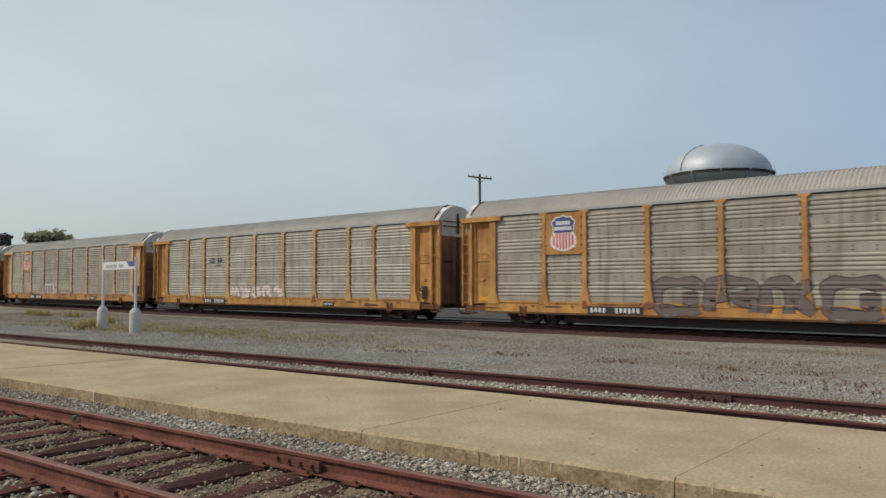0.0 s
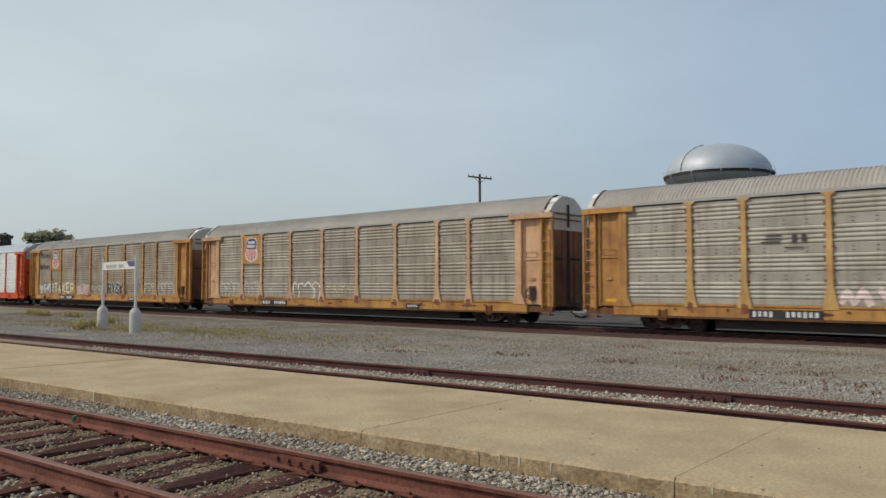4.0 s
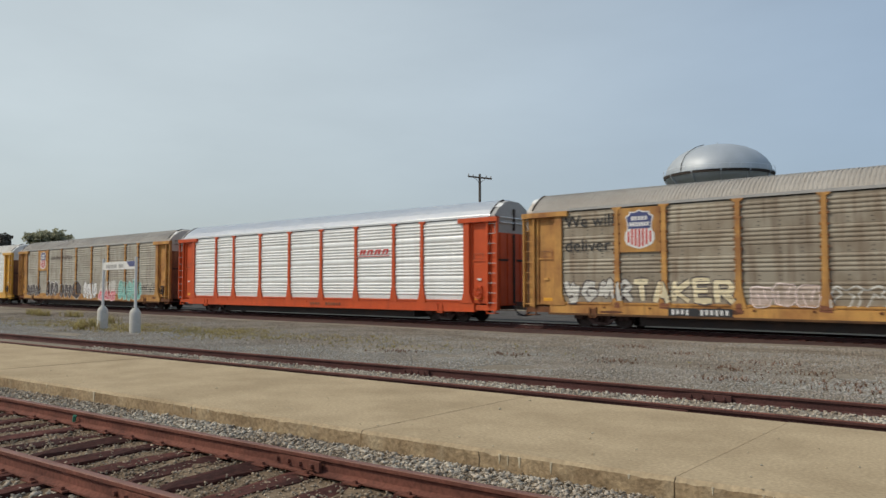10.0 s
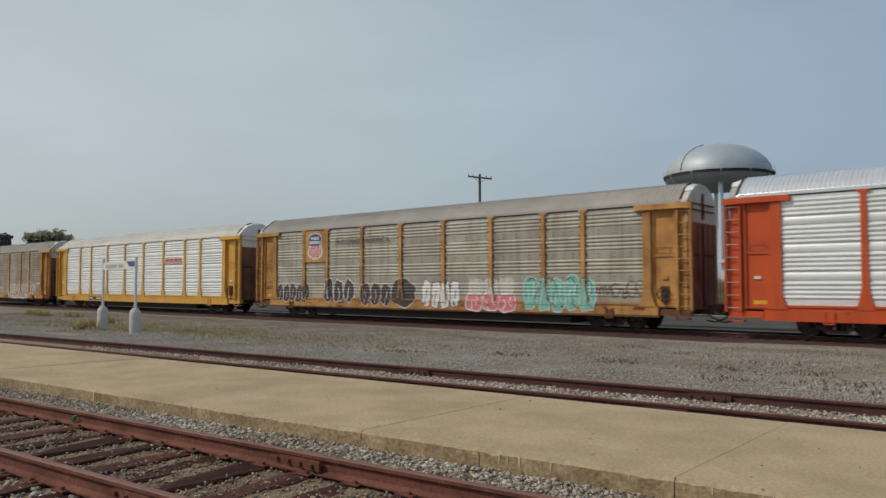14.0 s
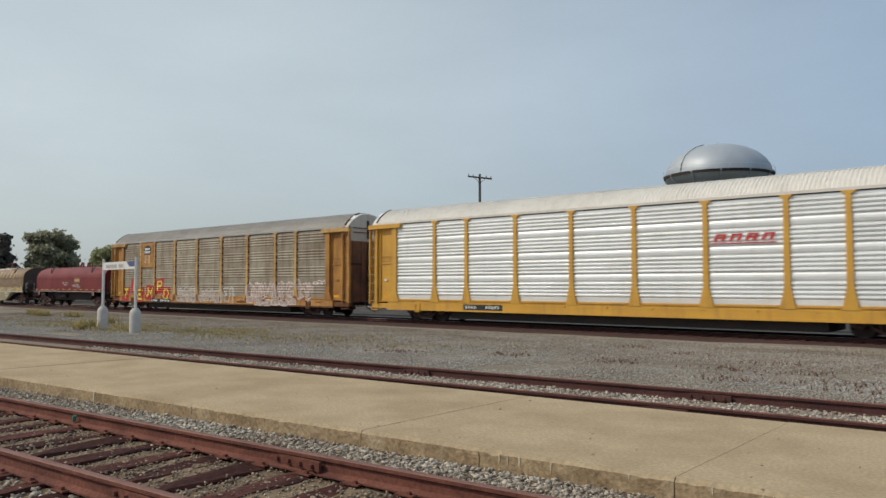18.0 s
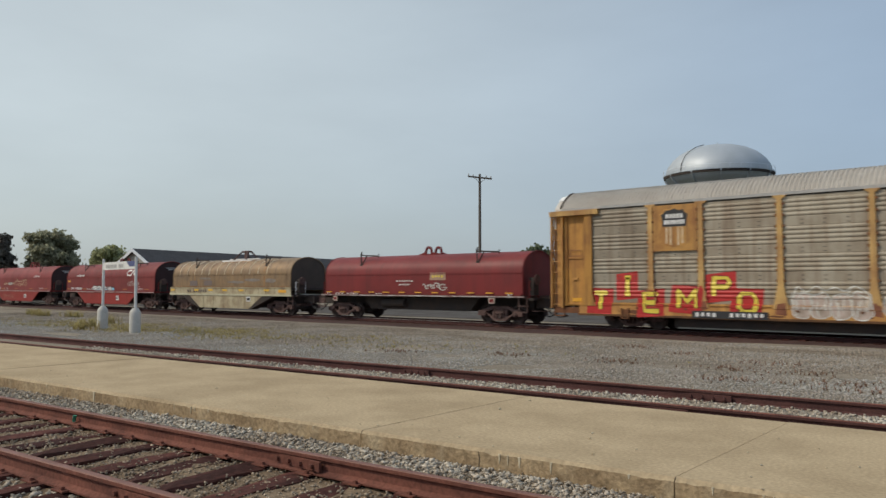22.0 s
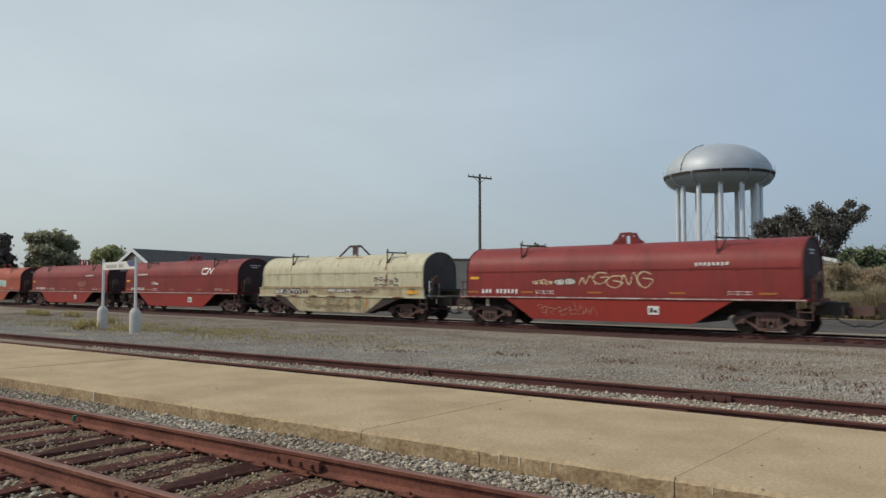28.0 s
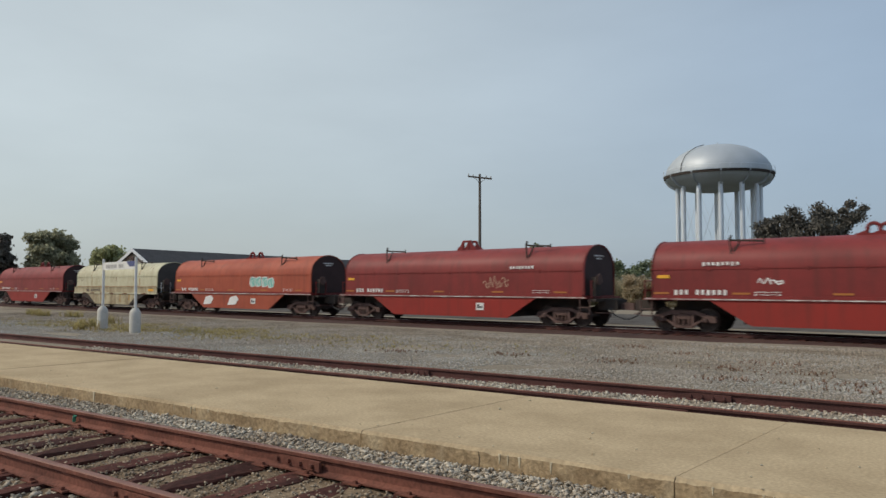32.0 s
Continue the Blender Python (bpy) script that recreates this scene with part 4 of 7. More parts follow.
def spline(pts, step=0.045):
    """Smooth curve through control points."""
    out = []
    p = [pts[0], *pts, pts[-1]]
    for i in range(1, len(p) - 2):
        n = max(2, int(math.dist(p[i], p[i + 1]) / step))
        for k in range(n):
            t = k / n
            f = lambda a, b, c, d: 0.5 * (2 * b + (c - a) * t + (2 * a - 5 * b + 4 * c - d) * t * t + (3 * b - a - 3 * c + d) * t ** 3)
            out.append((f(p[i - 1][0], p[i][0], p[i + 1][0], p[i + 2][0]), f(p[i - 1][1], p[i][1], p[i + 1][1], p[i + 2][1])))
    return out + [pts[-1]]


def stroke(g, pts, w, surf, lift=0.006):
    """A sprayed line that lies on the surface, as one strip of narrow rows."""
    n, v = len(pts), []
    rows = max(1, int(w / 0.035))
    for i, (x, z) in enumerate(pts):
        a, b = pts[max(0, i - 1)], pts[min(n - 1, i + 1)]
        dx, dz = b[0] - a[0], b[1] - a[1]
        l = math.hypot(dx, dz) or 1
        ww = w / 2 * (0.88 + 0.2 * math.sin(i * 0.17))
        for k in range(rows + 1):
            s = 1 - 2 * k / rows
            q = (x - dz / l * ww * s, z + dx / l * ww * s)
            v.append((q[0], surf(*q) - lift, q[1]))
    m = rows + 1
    g.add(v, [(m * i + k, m * i + k + 1, m * i + m + k + 1, m * i + m + k) for i in range(n - 1) for k in range(rows)])


def fill(g, ring, surf, lift=0.003):
    """A painted patch inside an outline, laid on the surface in thin rows."""
    z0, z1 = min(p[1] for p in ring), max(p[1] for p in ring)
    rows = max(4, int((z1 - z0) / 0.028))
    v, n, cols = [], len(ring), 14
    for r in range(rows + 1):
        z = z0 + (z1 - z0) * min(0.999, max(0.001, r / rows))
        xs = []
        for (xa, za), (xb, zb) in zip(ring, ring[1:] + ring[:1]):
            if (za - z) * (zb - z) <= 0 and za != zb:
                xs.append(xa + (xb - xa) * (z - za) / (zb - za))
        a, b = (min(xs), max(xs)) if xs else v[-1][0::2]
        for c in range(cols + 1):
            x = a + (b - a) * c / cols
            v.append((x, surf(x, z) - lift, z))
    k = cols + 1
    g.add(v, [(r * k + c, r * k + c + 1, (r + 1) * k + c + 1, (r + 1) * k + c) for r in range(rows) for c in range(cols)])


def scrawl(parent, x0, x1, z0, z1, letters, w, material, seed, surf=rack_surface, label="sprayed graffiti strokes"):
    """Loose looping strokes, each a part of its own."""
    r = random.Random(seed)
    st = (x1 - x0) / letters
    for k in range(letters):
        a, tall, low = x0 + k * st, r.uniform(0.6, 1.05), r.uniform(0.0, 0.25)
        g = Geo()
        for line in GLYPHS[r.choice("12345")]:
            pts = [(a + st * (1.15 * p + r.uniform(-0.08, 0.08)), z0 + (z1 - z0) * (low + (tall - low) * q + r.uniform(-0.08, 0.08))) for p, q in line]
            stroke(g, spline(pts), w, surf, 0.006 + 0.0005 * (k % 4))
        part("graffiti_stroke", g, material, parent, label)


def bubble(parent, x0, x1, z0, z1, letters, paint, line, seed, surf=rack_surface, label="bubble letter graffiti", w=0.06, square=0.62, inner=2):
    """Fat rounded letter shapes, each with its outline and inner strokes."""
    r = random.Random(seed)
    st = (x1 - x0) / letters
    for k in range(letters):
        cx, cz = x0 + (k + 0.5) * st, (z0 + z1) / 2 + r.uniform(-0.05, 0.05)
        rx, rz = st * 0.53, (z1 - z0) / 2
        ring = []
        for i in range(14):
            a = 2 * math.pi * i / 14
            sx, sz = math.copysign(abs(math.cos(a)) ** square, math.cos(a)), math.copysign(abs(math.sin(a)) ** square, math.sin(a))
            ring.append((cx + sx * rx * r.uniform(0.80, 1.06), cz + sz * rz * r.uniform(0.78, 1.06)))
        ring = spline(ring + [ring[0]], 0.08)[:-1]
        g = Geo()
        fill(g, ring, surf, 0.003 + 0.0008 * (k % 3))
        f = part("graffiti_letter", g, paint, parent, label)
        g = Geo()
        stroke(g, ring + ring[:2], w, surf, 0.0075)
        part("graffiti_outline", g, line, f)
        for q in range(inner):
            g = Geo()
            xo = cx + (q - (inner - 1) / 2) * rx * 0.7
            pts = [(xo + r.uniform(-0.2, 0.2) * rx, cz + rz * t) for t in (-0.75 + 0.4 * (q % 2), -0.1, 0.3 + 0.35 * (q % 2))]
            stroke(g, spline(pts), w, surf, 0.0085)
            part("graffiti_stroke", g, line, f)


GLYPHS = {
    "T": (((0, 1), (1, 1)), ((0.5, 1), (0.5, 0))), "I": (((0.5, 0), (0.5, 1)), ((0.25, 0), (0.75, 0)), ((0.25, 1), (0.75, 1))),
    "E": (((1, 1), (0, 1), (0, 0), (1, 0)), ((0, 0.5), (0.8, 0.5))), "M": (((0, 0), (0, 1), (0.5, 0.35), (1, 1), (1, 0)),),
    "P": (((0, 0), (0, 1), (0.8, 1), (1, 0.75), (0.8, 0.5), (0, 0.5)),), "O": (((0.2, 0), (0, 0.25), (0, 0.75), (0.2, 1), (0.8, 1), (1, 0.75), (1, 0.25), (0.8, 0), (0.2, 0)),),
    "A": (((0, 0), (0.45, 1), (0.6, 1), (1, 0)), ((0.2, 0.38), (0.8, 0.38))), "K": (((0, 0), (0, 1)), ((1, 1), (0.1, 0.45), (1, 0))),
    "R": (((0, 0), (0, 1), (0.8, 1), (1, 0.75), (0.8, 0.5), (0, 0.5)), ((0.4, 0.5), (1, 0))), "Y": (((0, 1), (0.5, 0.5), (1, 1)), ((0.5, 0.5), (0.4, 0))),
    "S": (((1, 0.85), (0.6, 1), (0.1, 0.9), (0.1, 0.62), (0.9, 0.38), (0.9, 0.1), (0.5, 0), (0, 0.15)),), "N": (((0, 0), (0, 1), (1, 0), (1, 1)),), 
    # loose shapes of tags that spell nothing
    "1": (((0, 0.2), (0.2, 0.9), (0.45, 0.2), (0.7, 1), (1, 0.1)),), "2": (((0.9, 0.9), (0.3, 0.95), (0, 0.5), (0.5, 0.1), (1, 0.5), (0.4, 0.55)),),
    "3": (((0, 1), (0.3, 0.3), (0.6, 0.9), (0.75, 0.2), (1, 0.8)), ((0.2, 0), (0.9, 0.05))), "4": (((0.1, 0), (0.05, 0.8), (0.5, 1), (0.9, 0.7), (0.4, 0.45), (0.95, 0)),),
    "6": (((1, 0.72), (1, 0.88), (0.85, 1), (0.15, 1), (0, 0.86), (0, 0.14), (0.15, 0), (0.85, 0), (1, 0.14)), ((0.6, 0.45), (1, 0.45))),
    "7": (((0, 0), (0, 1), (0.82, 1), (1, 0.86), (1, 0.62), (0.85, 0.52), (0, 0.52)), ((0.55, 0.5), (1, 0.3), (1, 0))),
    "8": (((0, 0), (0, 0.85), (0.12, 1), (0.4, 1), (0.5, 0.85), (0.5, 0)), ((0.5, 0.5), (0.95, 1)), ((0.6, 0.55), (1, 0))),
    "5": (((0, 0.7), (0.4, 1), (0.55, 0.1), (1, 0.3)), ((0.3, 0.5), (1, 0.75)))}


def dense(pts, step=0.035):
    """A broken line with points set close along it."""
    out = []
    for (xa, za), (xb, zb) in zip(pts, pts[1:]):
        n = max(1, int(math.hypot(xb - xa, zb - za) / step))
        out += [(xa + (xb - xa) * k / n, za + (zb - za) * k / n) for k in range(n)]
    return out + [pts[-1]]


def letters(parent, text, x0, x1, z0, z1, w, paint, line=None, edge=0.07, surf=rack_surface, label="sprayed block letter", seed=1, wave=0.06):
    """Sprayed block letters: fat strokes, each letter a part, its outline under it."""
    r = random.Random(seed)
    st = (x1 - x0) / len(text)
    for k, ch in enumerate(text):
        a, b = x0 + k * st + w * 0.55, x0 + (k + 1) * st - w * 0.45
        dz, sk = r.uniform(-wave, wave), r.uniform(-0.10, 0.10) * st
        put = lambda p: (a + (b - a) * p[0] + sk * (p[1] - 0.5), z0 + dz + w / 2 + (z1 - z0 - w) * p[1])
        g, o = Geo(), Geo()
        for s in GLYPHS[ch]:
            pts = dense([put(p) for p in s])
            stroke(g, pts, w, surf, 0.0075)
            stroke(o, pts, w + 2 * edge, surf, 0.0045)
        f = part("graffiti_letter", g, paint, parent, label)
        if line:
            part("graffiti_outline", o, line, f)


def cloud(parent, x0, x1, z0, z1, material, seed, w=0.05, inner=5, surf=rack_surface, label="thin sprayed contour graffiti"):
    """A wavy outline with a few loose strokes inside it."""
    r = random.Random(seed)
    n = 8
    ring = [(x0, z0)] + [(x0 + r.uniform(-0.05, 0.12), z0 + (z1 - z0) * 0.55)]
    for k in range(n):
        u = (k + 0.5) / n
        ring.append((x0 + (x1 - x0) * u, z1 - (z1 - z0) * (0.16 * (k % 2) + r.uniform(0, 0.12))))
    ring += [(x1, z0 + (z1 - z0) * 0.5), (x1 - 0.05, z0)]
    g = Geo()
    stroke(g, spline(ring), w, surf)
    part("graffiti_outline", g, material, parent, label)
    for k in range(inner):
        u = (k + 0.5) / inner
        x = x0 + (x1 - x0) * u
        pts = [(x + r.uniform(-0.15, 0.15), z0 + (z1 - z0) * t) for t in (0.05, 0.35, 0.6, 0.85 - 0.2 * (k % 2))]
        if k % 2:
            pts.append((x + 0.22, z0 + (z1 - z0) * 0.45))
        g = Geo()
        stroke(g, spline(pts), w * 0.8, surf)
        part("graffiti_stroke", g, material, parent, label)


def rust_patch(parent, x, z, w, h, seed, material, surf=rack_surface):
    """An uneven stain of rust through the paint."""
    r = random.Random(seed)
    ring = [(x + math.cos(i * 0.6283) * w * r.uniform(0.6, 1.1), z + math.sin(i * 0.6283) * h * r.uniform(0.6, 1.15)) for i in range(10)]
    g = Geo()
    fill(g, spline(ring + [ring[0]], 0.06)[:-1], surf, 0.002)
    part("rust_patch", g, material, parent)


M_sill_low = mat("dark brown lower sill flange", (0.10, 0.055, 0.032), 0.85, dark=(0.22, 0.105, 0.045), amount=0.7, size=1.4, fine=0.2, spec=0.2)
AUTO = {}
AUTO["dull"] = autorack(M_yellow, M_panel, M_roof, "weathered yellow autorack car with dull galvanised side panels")
AUTO["orange"] = autorack(M_orange, M_panel_new, M_roof_new, "clean orange red autorack car with bright galvanised panels", True)
M_roof_white = mat("off white painted roof", (0.74, 0.70, 0.62), 0.6, 0.0, dark=(0.60, 0.55, 0.47), amount=0.6, size=0.6, fine=0.06, streak=(0.5, 0.43, 0.34), streak_amount=0.3)
AUTO["bright"] = autorack(M_yellow_new, M_panel_new, M_roof_white, "bright yellow autorack car with shining galvanised panels", True)
HOME = {"A": 123.5, "B": 95.1, "D": 66.6, "E": 38.1, "F": 9.65, "G": -18.6, "H": -47.4, "I": -76.0,
        "J": -90.95, "K": -107.05, "L": -124.35, "M": -142.2, "N": -157.9, "O": -175.3, "P": -192.9, "Q": -210.4, "R": -225.8, "S": -243.3}
CARS = {"F": AUTO["orange"], "H": AUTO["bright"], "A": AUTO["dull"]}
for k in "BDEGI":
    CARS[k] = copy_thing(AUTO["dull"], pose(0, 0, 0))
# two of the old cars are browner and more stained than the rest
M_panel_old = mat("rust stained galvanised panel", (0.355, 0.31, 0.235), 0.65, 0.05, dark=(0.22, 0.17, 0.115), amount=0.85, size=0.8, fine=0.1, streak=(0.165, 0.105, 0.064), streak_amount=0.7, per_object=0.10)
M_panel_mid = mat("brown stained galvanised panel", (0.365, 0.33, 0.265), 0.65, 0.05, dark=(0.245, 0.21, 0.16), amount=0.85, size=0.8, fine=0.1, streak=(0.165, 0.12, 0.08), streak_amount=0.6, per_object=0.08)
for k in "ADEI":
    for o in CARS[k].children:
        if o.name.startswith("side_panel"):
            o.material_slots[0].link = "OBJECT"
            o.material_slots[0].material = M_panel_mid if k in "AD" else M_panel_old

M_yellow_peach = mat("sun faded peach car paint", (0.67, 0.425, 0.25), 0.7, dark=(0.42, 0.22, 0.115), amount=0.75, size=0.9, fine=0.1, streak=(0.28, 0.13, 0.075), streak_amount=0.45, per_object=0.08, spec=0.3)
M_yellow_deep = mat("deep stained yellow car paint", (0.50, 0.25, 0.06), 0.62, dark=(0.25, 0.10, 0.037), amount=0.85, size=0.9, fine=0.1, streak=(0.13, 0.06, 0.032), streak_amount=0.6, per_object=0.08, spec=0.3)
M_yellow_pale = mat("sun faded yellow car paint", (0.62, 0.39, 0.145), 0.7, dark=(0.36, 0.18, 0.075), amount=0.8, size=0.9, fine=0.1, streak=(0.22, 0.105, 0.055), streak_amount=0.55, per_object=0.08, spec=0.3)


def repaint(car, names, material):
    for o in car.children:
        if o.name.split(".")[0] in names:
            o.material_slots[0].link = "OBJECT"
            o.material_slots[0].material = material


repaint(CARS["D"], ("side_post", "corner_door", "door_post", "door_header"), M_yellow_peach)
repaint(CARS["I"], ("side_post", "door_header"), M_yellow_pale)
repaint(CARS["I"], ("corner_door", "door_post"), M_yellow_deep)
repaint(CARS["B"], ("side_post",), M_yellow_pale)


# ---- coil cars ----
def hood_ring(half, z0, seam, crest, n=14):
    """Cross outline of a coil car's hood about its middle."""
    pts = [(-half, z0), (-half, seam)]
    for i in range(1, n):
        a = math.pi - math.pi * i / n
        pts.append((half * math.cos(a), seam + (crest - seam) * math.sin(a) ** 0.9))
    return pts + [(half, seam), (half, z0)]


def coil_car(kind, paint, hood_paint, end_paint, label, cy=1.55, boxy=False):
    """kind: 'belly' with a fishbelly sill, 'short' with a walkway, 'flat' with a straight sill."""
    car = thing("coil_car", label, "railroad car", group="cars of the freight train")
    L = {"belly": 15.0, "short": 13.35, "flat": 13.5}[kind]
    h0, h1 = {"belly": (0.25, 14.85), "short": (0.10, 13.15), "flat": (0.15, 13.35)}[kind]
    half = 1.31
    z0, seam, crest = (1.32, 2.36, 3.48)
    if kind == "short":
        z0, seam, crest = 1.55, 2.42, 3.42
    if kind == "flat":
        seam, crest = 2.30, 3.32
    ring = [(cy + a, b) for a, b in hood_ring(half, z0, seam, crest)]
    g = Geo()
    m = len(ring)
    xs = [h0, h0 + 0.12, h1 - 0.12, h1]
    g.add([(x, y, z) for x in xs for y, z in ring], [(i * m + j, i * m + j + 1, (i + 1) * m + j + 1, (i + 1) * m + j) for i in range(3) for j in range(m - 1)])
    hood = part("hood", g, hood_paint, car, smooth=True)
    for e, s in ((h0, 1), (h1, -1)):
        q = Geo().prism(ring, e + s * 0.02, e + s * 0.06, "x")
        part("hood_end", q, end_paint, hood, "dark stained hood end plate")
        q = Geo()
        for (ya, za), (yb, zb) in zip(ring, ring[1:]):
            q.rod((e, ya, za), (e, yb, zb), 0.03, 5)
        part("hood_rim", q, hood_paint, hood)
    q = Geo()
    q.box(h0, h1, cy - half - 0.02, cy - half, seam - 0.02, seam + 0.02)
    for k in range(9 if kind != "flat" else 0):
        x = h0 + 0.5 + k * (h1 - h0 - 1.0) / 8
        q.box(x - 0.05, x + 0.05, cy - half - 0.03, cy - half, seam - 0.07, seam + 0.06)
    part("hood_seam", q, hood_paint, hood)
    if kind == "short":
        bare = hood_paint is M_tan
        for k in range(1, 13 if bare else 8):
            x = h0 + k * (11.2 / 12.5 if bare else (h1 - h0) / 8)
            q = Geo()
            for (ya, za), (yb, zb) in zip(ring, ring[1:]):
                if not bare or min(za, zb) > seam - 0.2:
                    q.rod((x, ya, za), (x, yb, zb), 0.026 if bare else 0.010, 5)
            part("hood_rib", q, M_rib_glint if bare else hood_paint, hood)
    # lifting bracket on the crown
    mid = (h0 + h1) / 2 + 0.25
    q = Geo()
    if kind != "short" and not boxy:
        for dx, dy in ((-0.16, -0.20), (0.16, 0.20)):
            arch = [(mid + dx - 0.22, cy + dy, crest - 0.08), (mid + dx - 0.19, cy + dy, crest + 0.14)]
            arch += [(mid + dx + 0.19 * math.cos(math.pi * (1 - i / 8)), cy + dy, crest + 0.18 + 0.18 * math.sin(math.pi * i / 8)) for i in range(9)]
            arch += [(mid + dx + 0.19, cy + dy, crest + 0.14), (mid + dx + 0.22, cy + dy, crest - 0.08)]
            q.tube(arch, 0.07, 7)
            for s in (-1, 1):
                q.prism([(mid + dx + s * 0.72, crest - 0.06), (mid + dx + s * 0.26, crest + 0.12), (mid + dx + s * 0.22, crest - 0.06)], cy + dy - 0.04, cy + dy + 0.04, "y")
        q.box(mid - 0.7, mid + 0.7, cy - 0.32, cy + 0.32, crest - 0.06, crest + 0.03)
    elif boxy:
        for dy in (-0.22, 0.22):
            for s in (-1, 1):
                q.prism([(mid + s * 0.66, crest - 0.05), (mid + s * 0.56, crest + 0.08), (mid + s * 0.38, crest + 0.20), (mid + s * 0.27, crest + 0.40), (mid + s * 0.20, crest + 0.43), (mid + s * 0.20, crest - 0.05)], cy + dy - 0.05, cy + dy + 0.05, "y")
            q.box(mid - 0.25, mid + 0.25, cy + dy - 0.055, cy + dy + 0.055, crest + 0.35, crest + 0.45)
        q.box(mid - 0.1, mid + 0.1, cy - 0.25, cy + 0.25, crest + 0.36, crest + 0.44)
    else:
        for s in (-1, 1):
            for dy in (-0.35, 0.35):
                q.rod((mid + s * 0.74, cy + dy * 1.6, crest - 0.10), (mid + s * 0.32, cy + dy * 0.4, crest + 0.50), 0.05, 6)
            q.rod((mid + s * 0.32, cy - 0.14, crest + 0.50), (mid + s * 0.32, cy + 0.14, crest + 0.50), 0.05, 6)
        q.box(mid - 0.36, mid + 0.36, cy - 0.14, cy + 0.14, crest + 0.47, crest + 0.57)
        q.box(mid - 0.12, mid + 0.12, cy - 0.10, cy + 0.10, crest + 0.05, crest + 0.50)
    part("lifting_bracket", q, M_darkred if kind != "short" else M_truck, hood)
    for fx in (0.205, 0.80):
        x = h0 + (h1 - h0) * fx
        q = Geo()
        yb = cy - half * 0.86
        lift = -0.14 if kind == "belly" and not boxy else -0.02 if kind == "belly" else -0.03
        zt = crest + lift
        q.rod((x - 0.02, yb + 0.0, seam + 0.52), (x - 0.12, yb + 0.06, zt + 0.14), 0.034, 6)
        q.rod((x + 0.02, yb + 0.0, seam + 0.52), (x + 0.24, yb + 0.14, zt + 0.01), 0.030, 6)
        q.rod((x - 0.12, yb + 0.06, zt + 0.06), (x + 1.05, yb + 0.24, zt + 0.0), 0.036, 6)
        q.rod((x + 1.05, yb + 0.24, zt - 0.08), (x + 1.05, yb + 0.24, zt + 0.10), 0.03, 6)
        q.rod((x - 0.06, yb + 0.06, zt + 0.04), (x - 0.06, yb + 0.06, zt + 0.24), 0.04, 6)
        q.box(x - 0.08, x + 0.12, yb - 0.05, yb + 0.05, seam + 0.46, seam + 0.56)
        part("stacking_guide", q, M_dark, hood)
    # underframe
    ys0, ys1 = cy - 1.47, cy + 1.47
    if kind == "short":
        part("walkway_side", Geo().box(0.0, L, ys0, ys0 + 0.06, 1.20, 1.60).box(0, L, ys0 - 0.03, ys0 + 0.05, 1.58, 1.63), M_cream_low, car, "pale patched walkway side plate")
        part("far_walkway_side", Geo().box(0.0, L, ys1 - 0.06, ys1, 1.20, 1.60), M_cream, car)
        part("deck", Geo().box(0, L, ys0 + 0.06, ys1 - 0.06, 1.46, 1.56), M_dark, car)
        part("side_sill", Geo().box(-0.05, L + 0.05, ys0 - 0.02, ys0 + 0.12, 1.10, 1.20), M_cream, car)
    else:
        part("side_sill", Geo().box(-0.05, L + 0.05, ys0 - 0.02, ys1 + 0.02, 1.19, 1.27), M_red if kind != "flat" else M_truck, car)
        if kind != "short":
            part("sill_stripe", Geo().box(0.0, L, ys0 - 0.028, ys0 - 0.018, 1.212, 1.252), M_stripe, car, "worn white edge stripe")
        part("hood_seat", Geo().box(h0 + 0.05, h1 - 0.05, ys0 + 0.08, ys1 - 0.08, 1.26, 1.36), M_red, car)
    t0, t1 = (1.35, 13.6) if kind == "belly" else ((1.10, 11.75) if kind == "short" else (1.35, 11.9))
    if kind != "flat":
        a, b = t0 + 1.15, t1 - 1.05
        ring = [(a, 1.19), (a + 1.5, 0.30), (b - 1.5, 0.30), (b, 1.19)]
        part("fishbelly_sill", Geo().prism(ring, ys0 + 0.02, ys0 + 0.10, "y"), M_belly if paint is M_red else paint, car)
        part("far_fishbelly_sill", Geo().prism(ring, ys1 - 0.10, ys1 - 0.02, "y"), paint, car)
        for k in range(5 if kind == "short" else 0):
            x = a + 1.9 + k * (b - a - 3.8) / 4
            part("sill_rib", Geo().box(x - 0.02, x + 0.02, ys0 + 0.005, ys0 + 0.03, 0.34, 1.18), M_belly if paint is M_red else paint, car)
        if kind == "short":
            for e, d in ((a, 1), (b, -1)):
                # dark prism added for the shaded undercut at the sill's slanted end
                part("bolster_skirt", Geo().prism([(e - d * 1.0, 1.09), (e - d * 0.5, 0.92), (e + d * 1.32, 0.27), (e + d * 1.62, 0.31), (e + d * 0.2, 1.09)][::d], ys0 + 0.035, ys0 + 0.55, "y"), M_dark, car, "black slanted shade piece beside the fishbelly end")
        part("centre_sill", Geo().box(0.85, L - 0.85, cy - 0.42, cy + 0.42, 0.66, 1.18), M_dark, car)
        part("floor", Geo().box(a + 1.2, b - 1.2, ys0 + 0.10, ys1 - 0.10, 0.36, 1.19), M_dark, car)
    else:
        part("centre_sill", Geo().box(0.2, L - 0.2, cy - 0.35, cy + 0.35, 0.62, 1.19).prism([(2.9, 1.19), (3.4, 0.52), (10.1, 0.52), (10.7, 1.19)], cy - 0.95, cy + 0.95, "y"), M_dark, car)
        part("air_tank", Geo().rod((4.4, cy - 1.0, 0.86), (6.0, cy - 1.0, 0.86), 0.22, 12), M_dark, car)
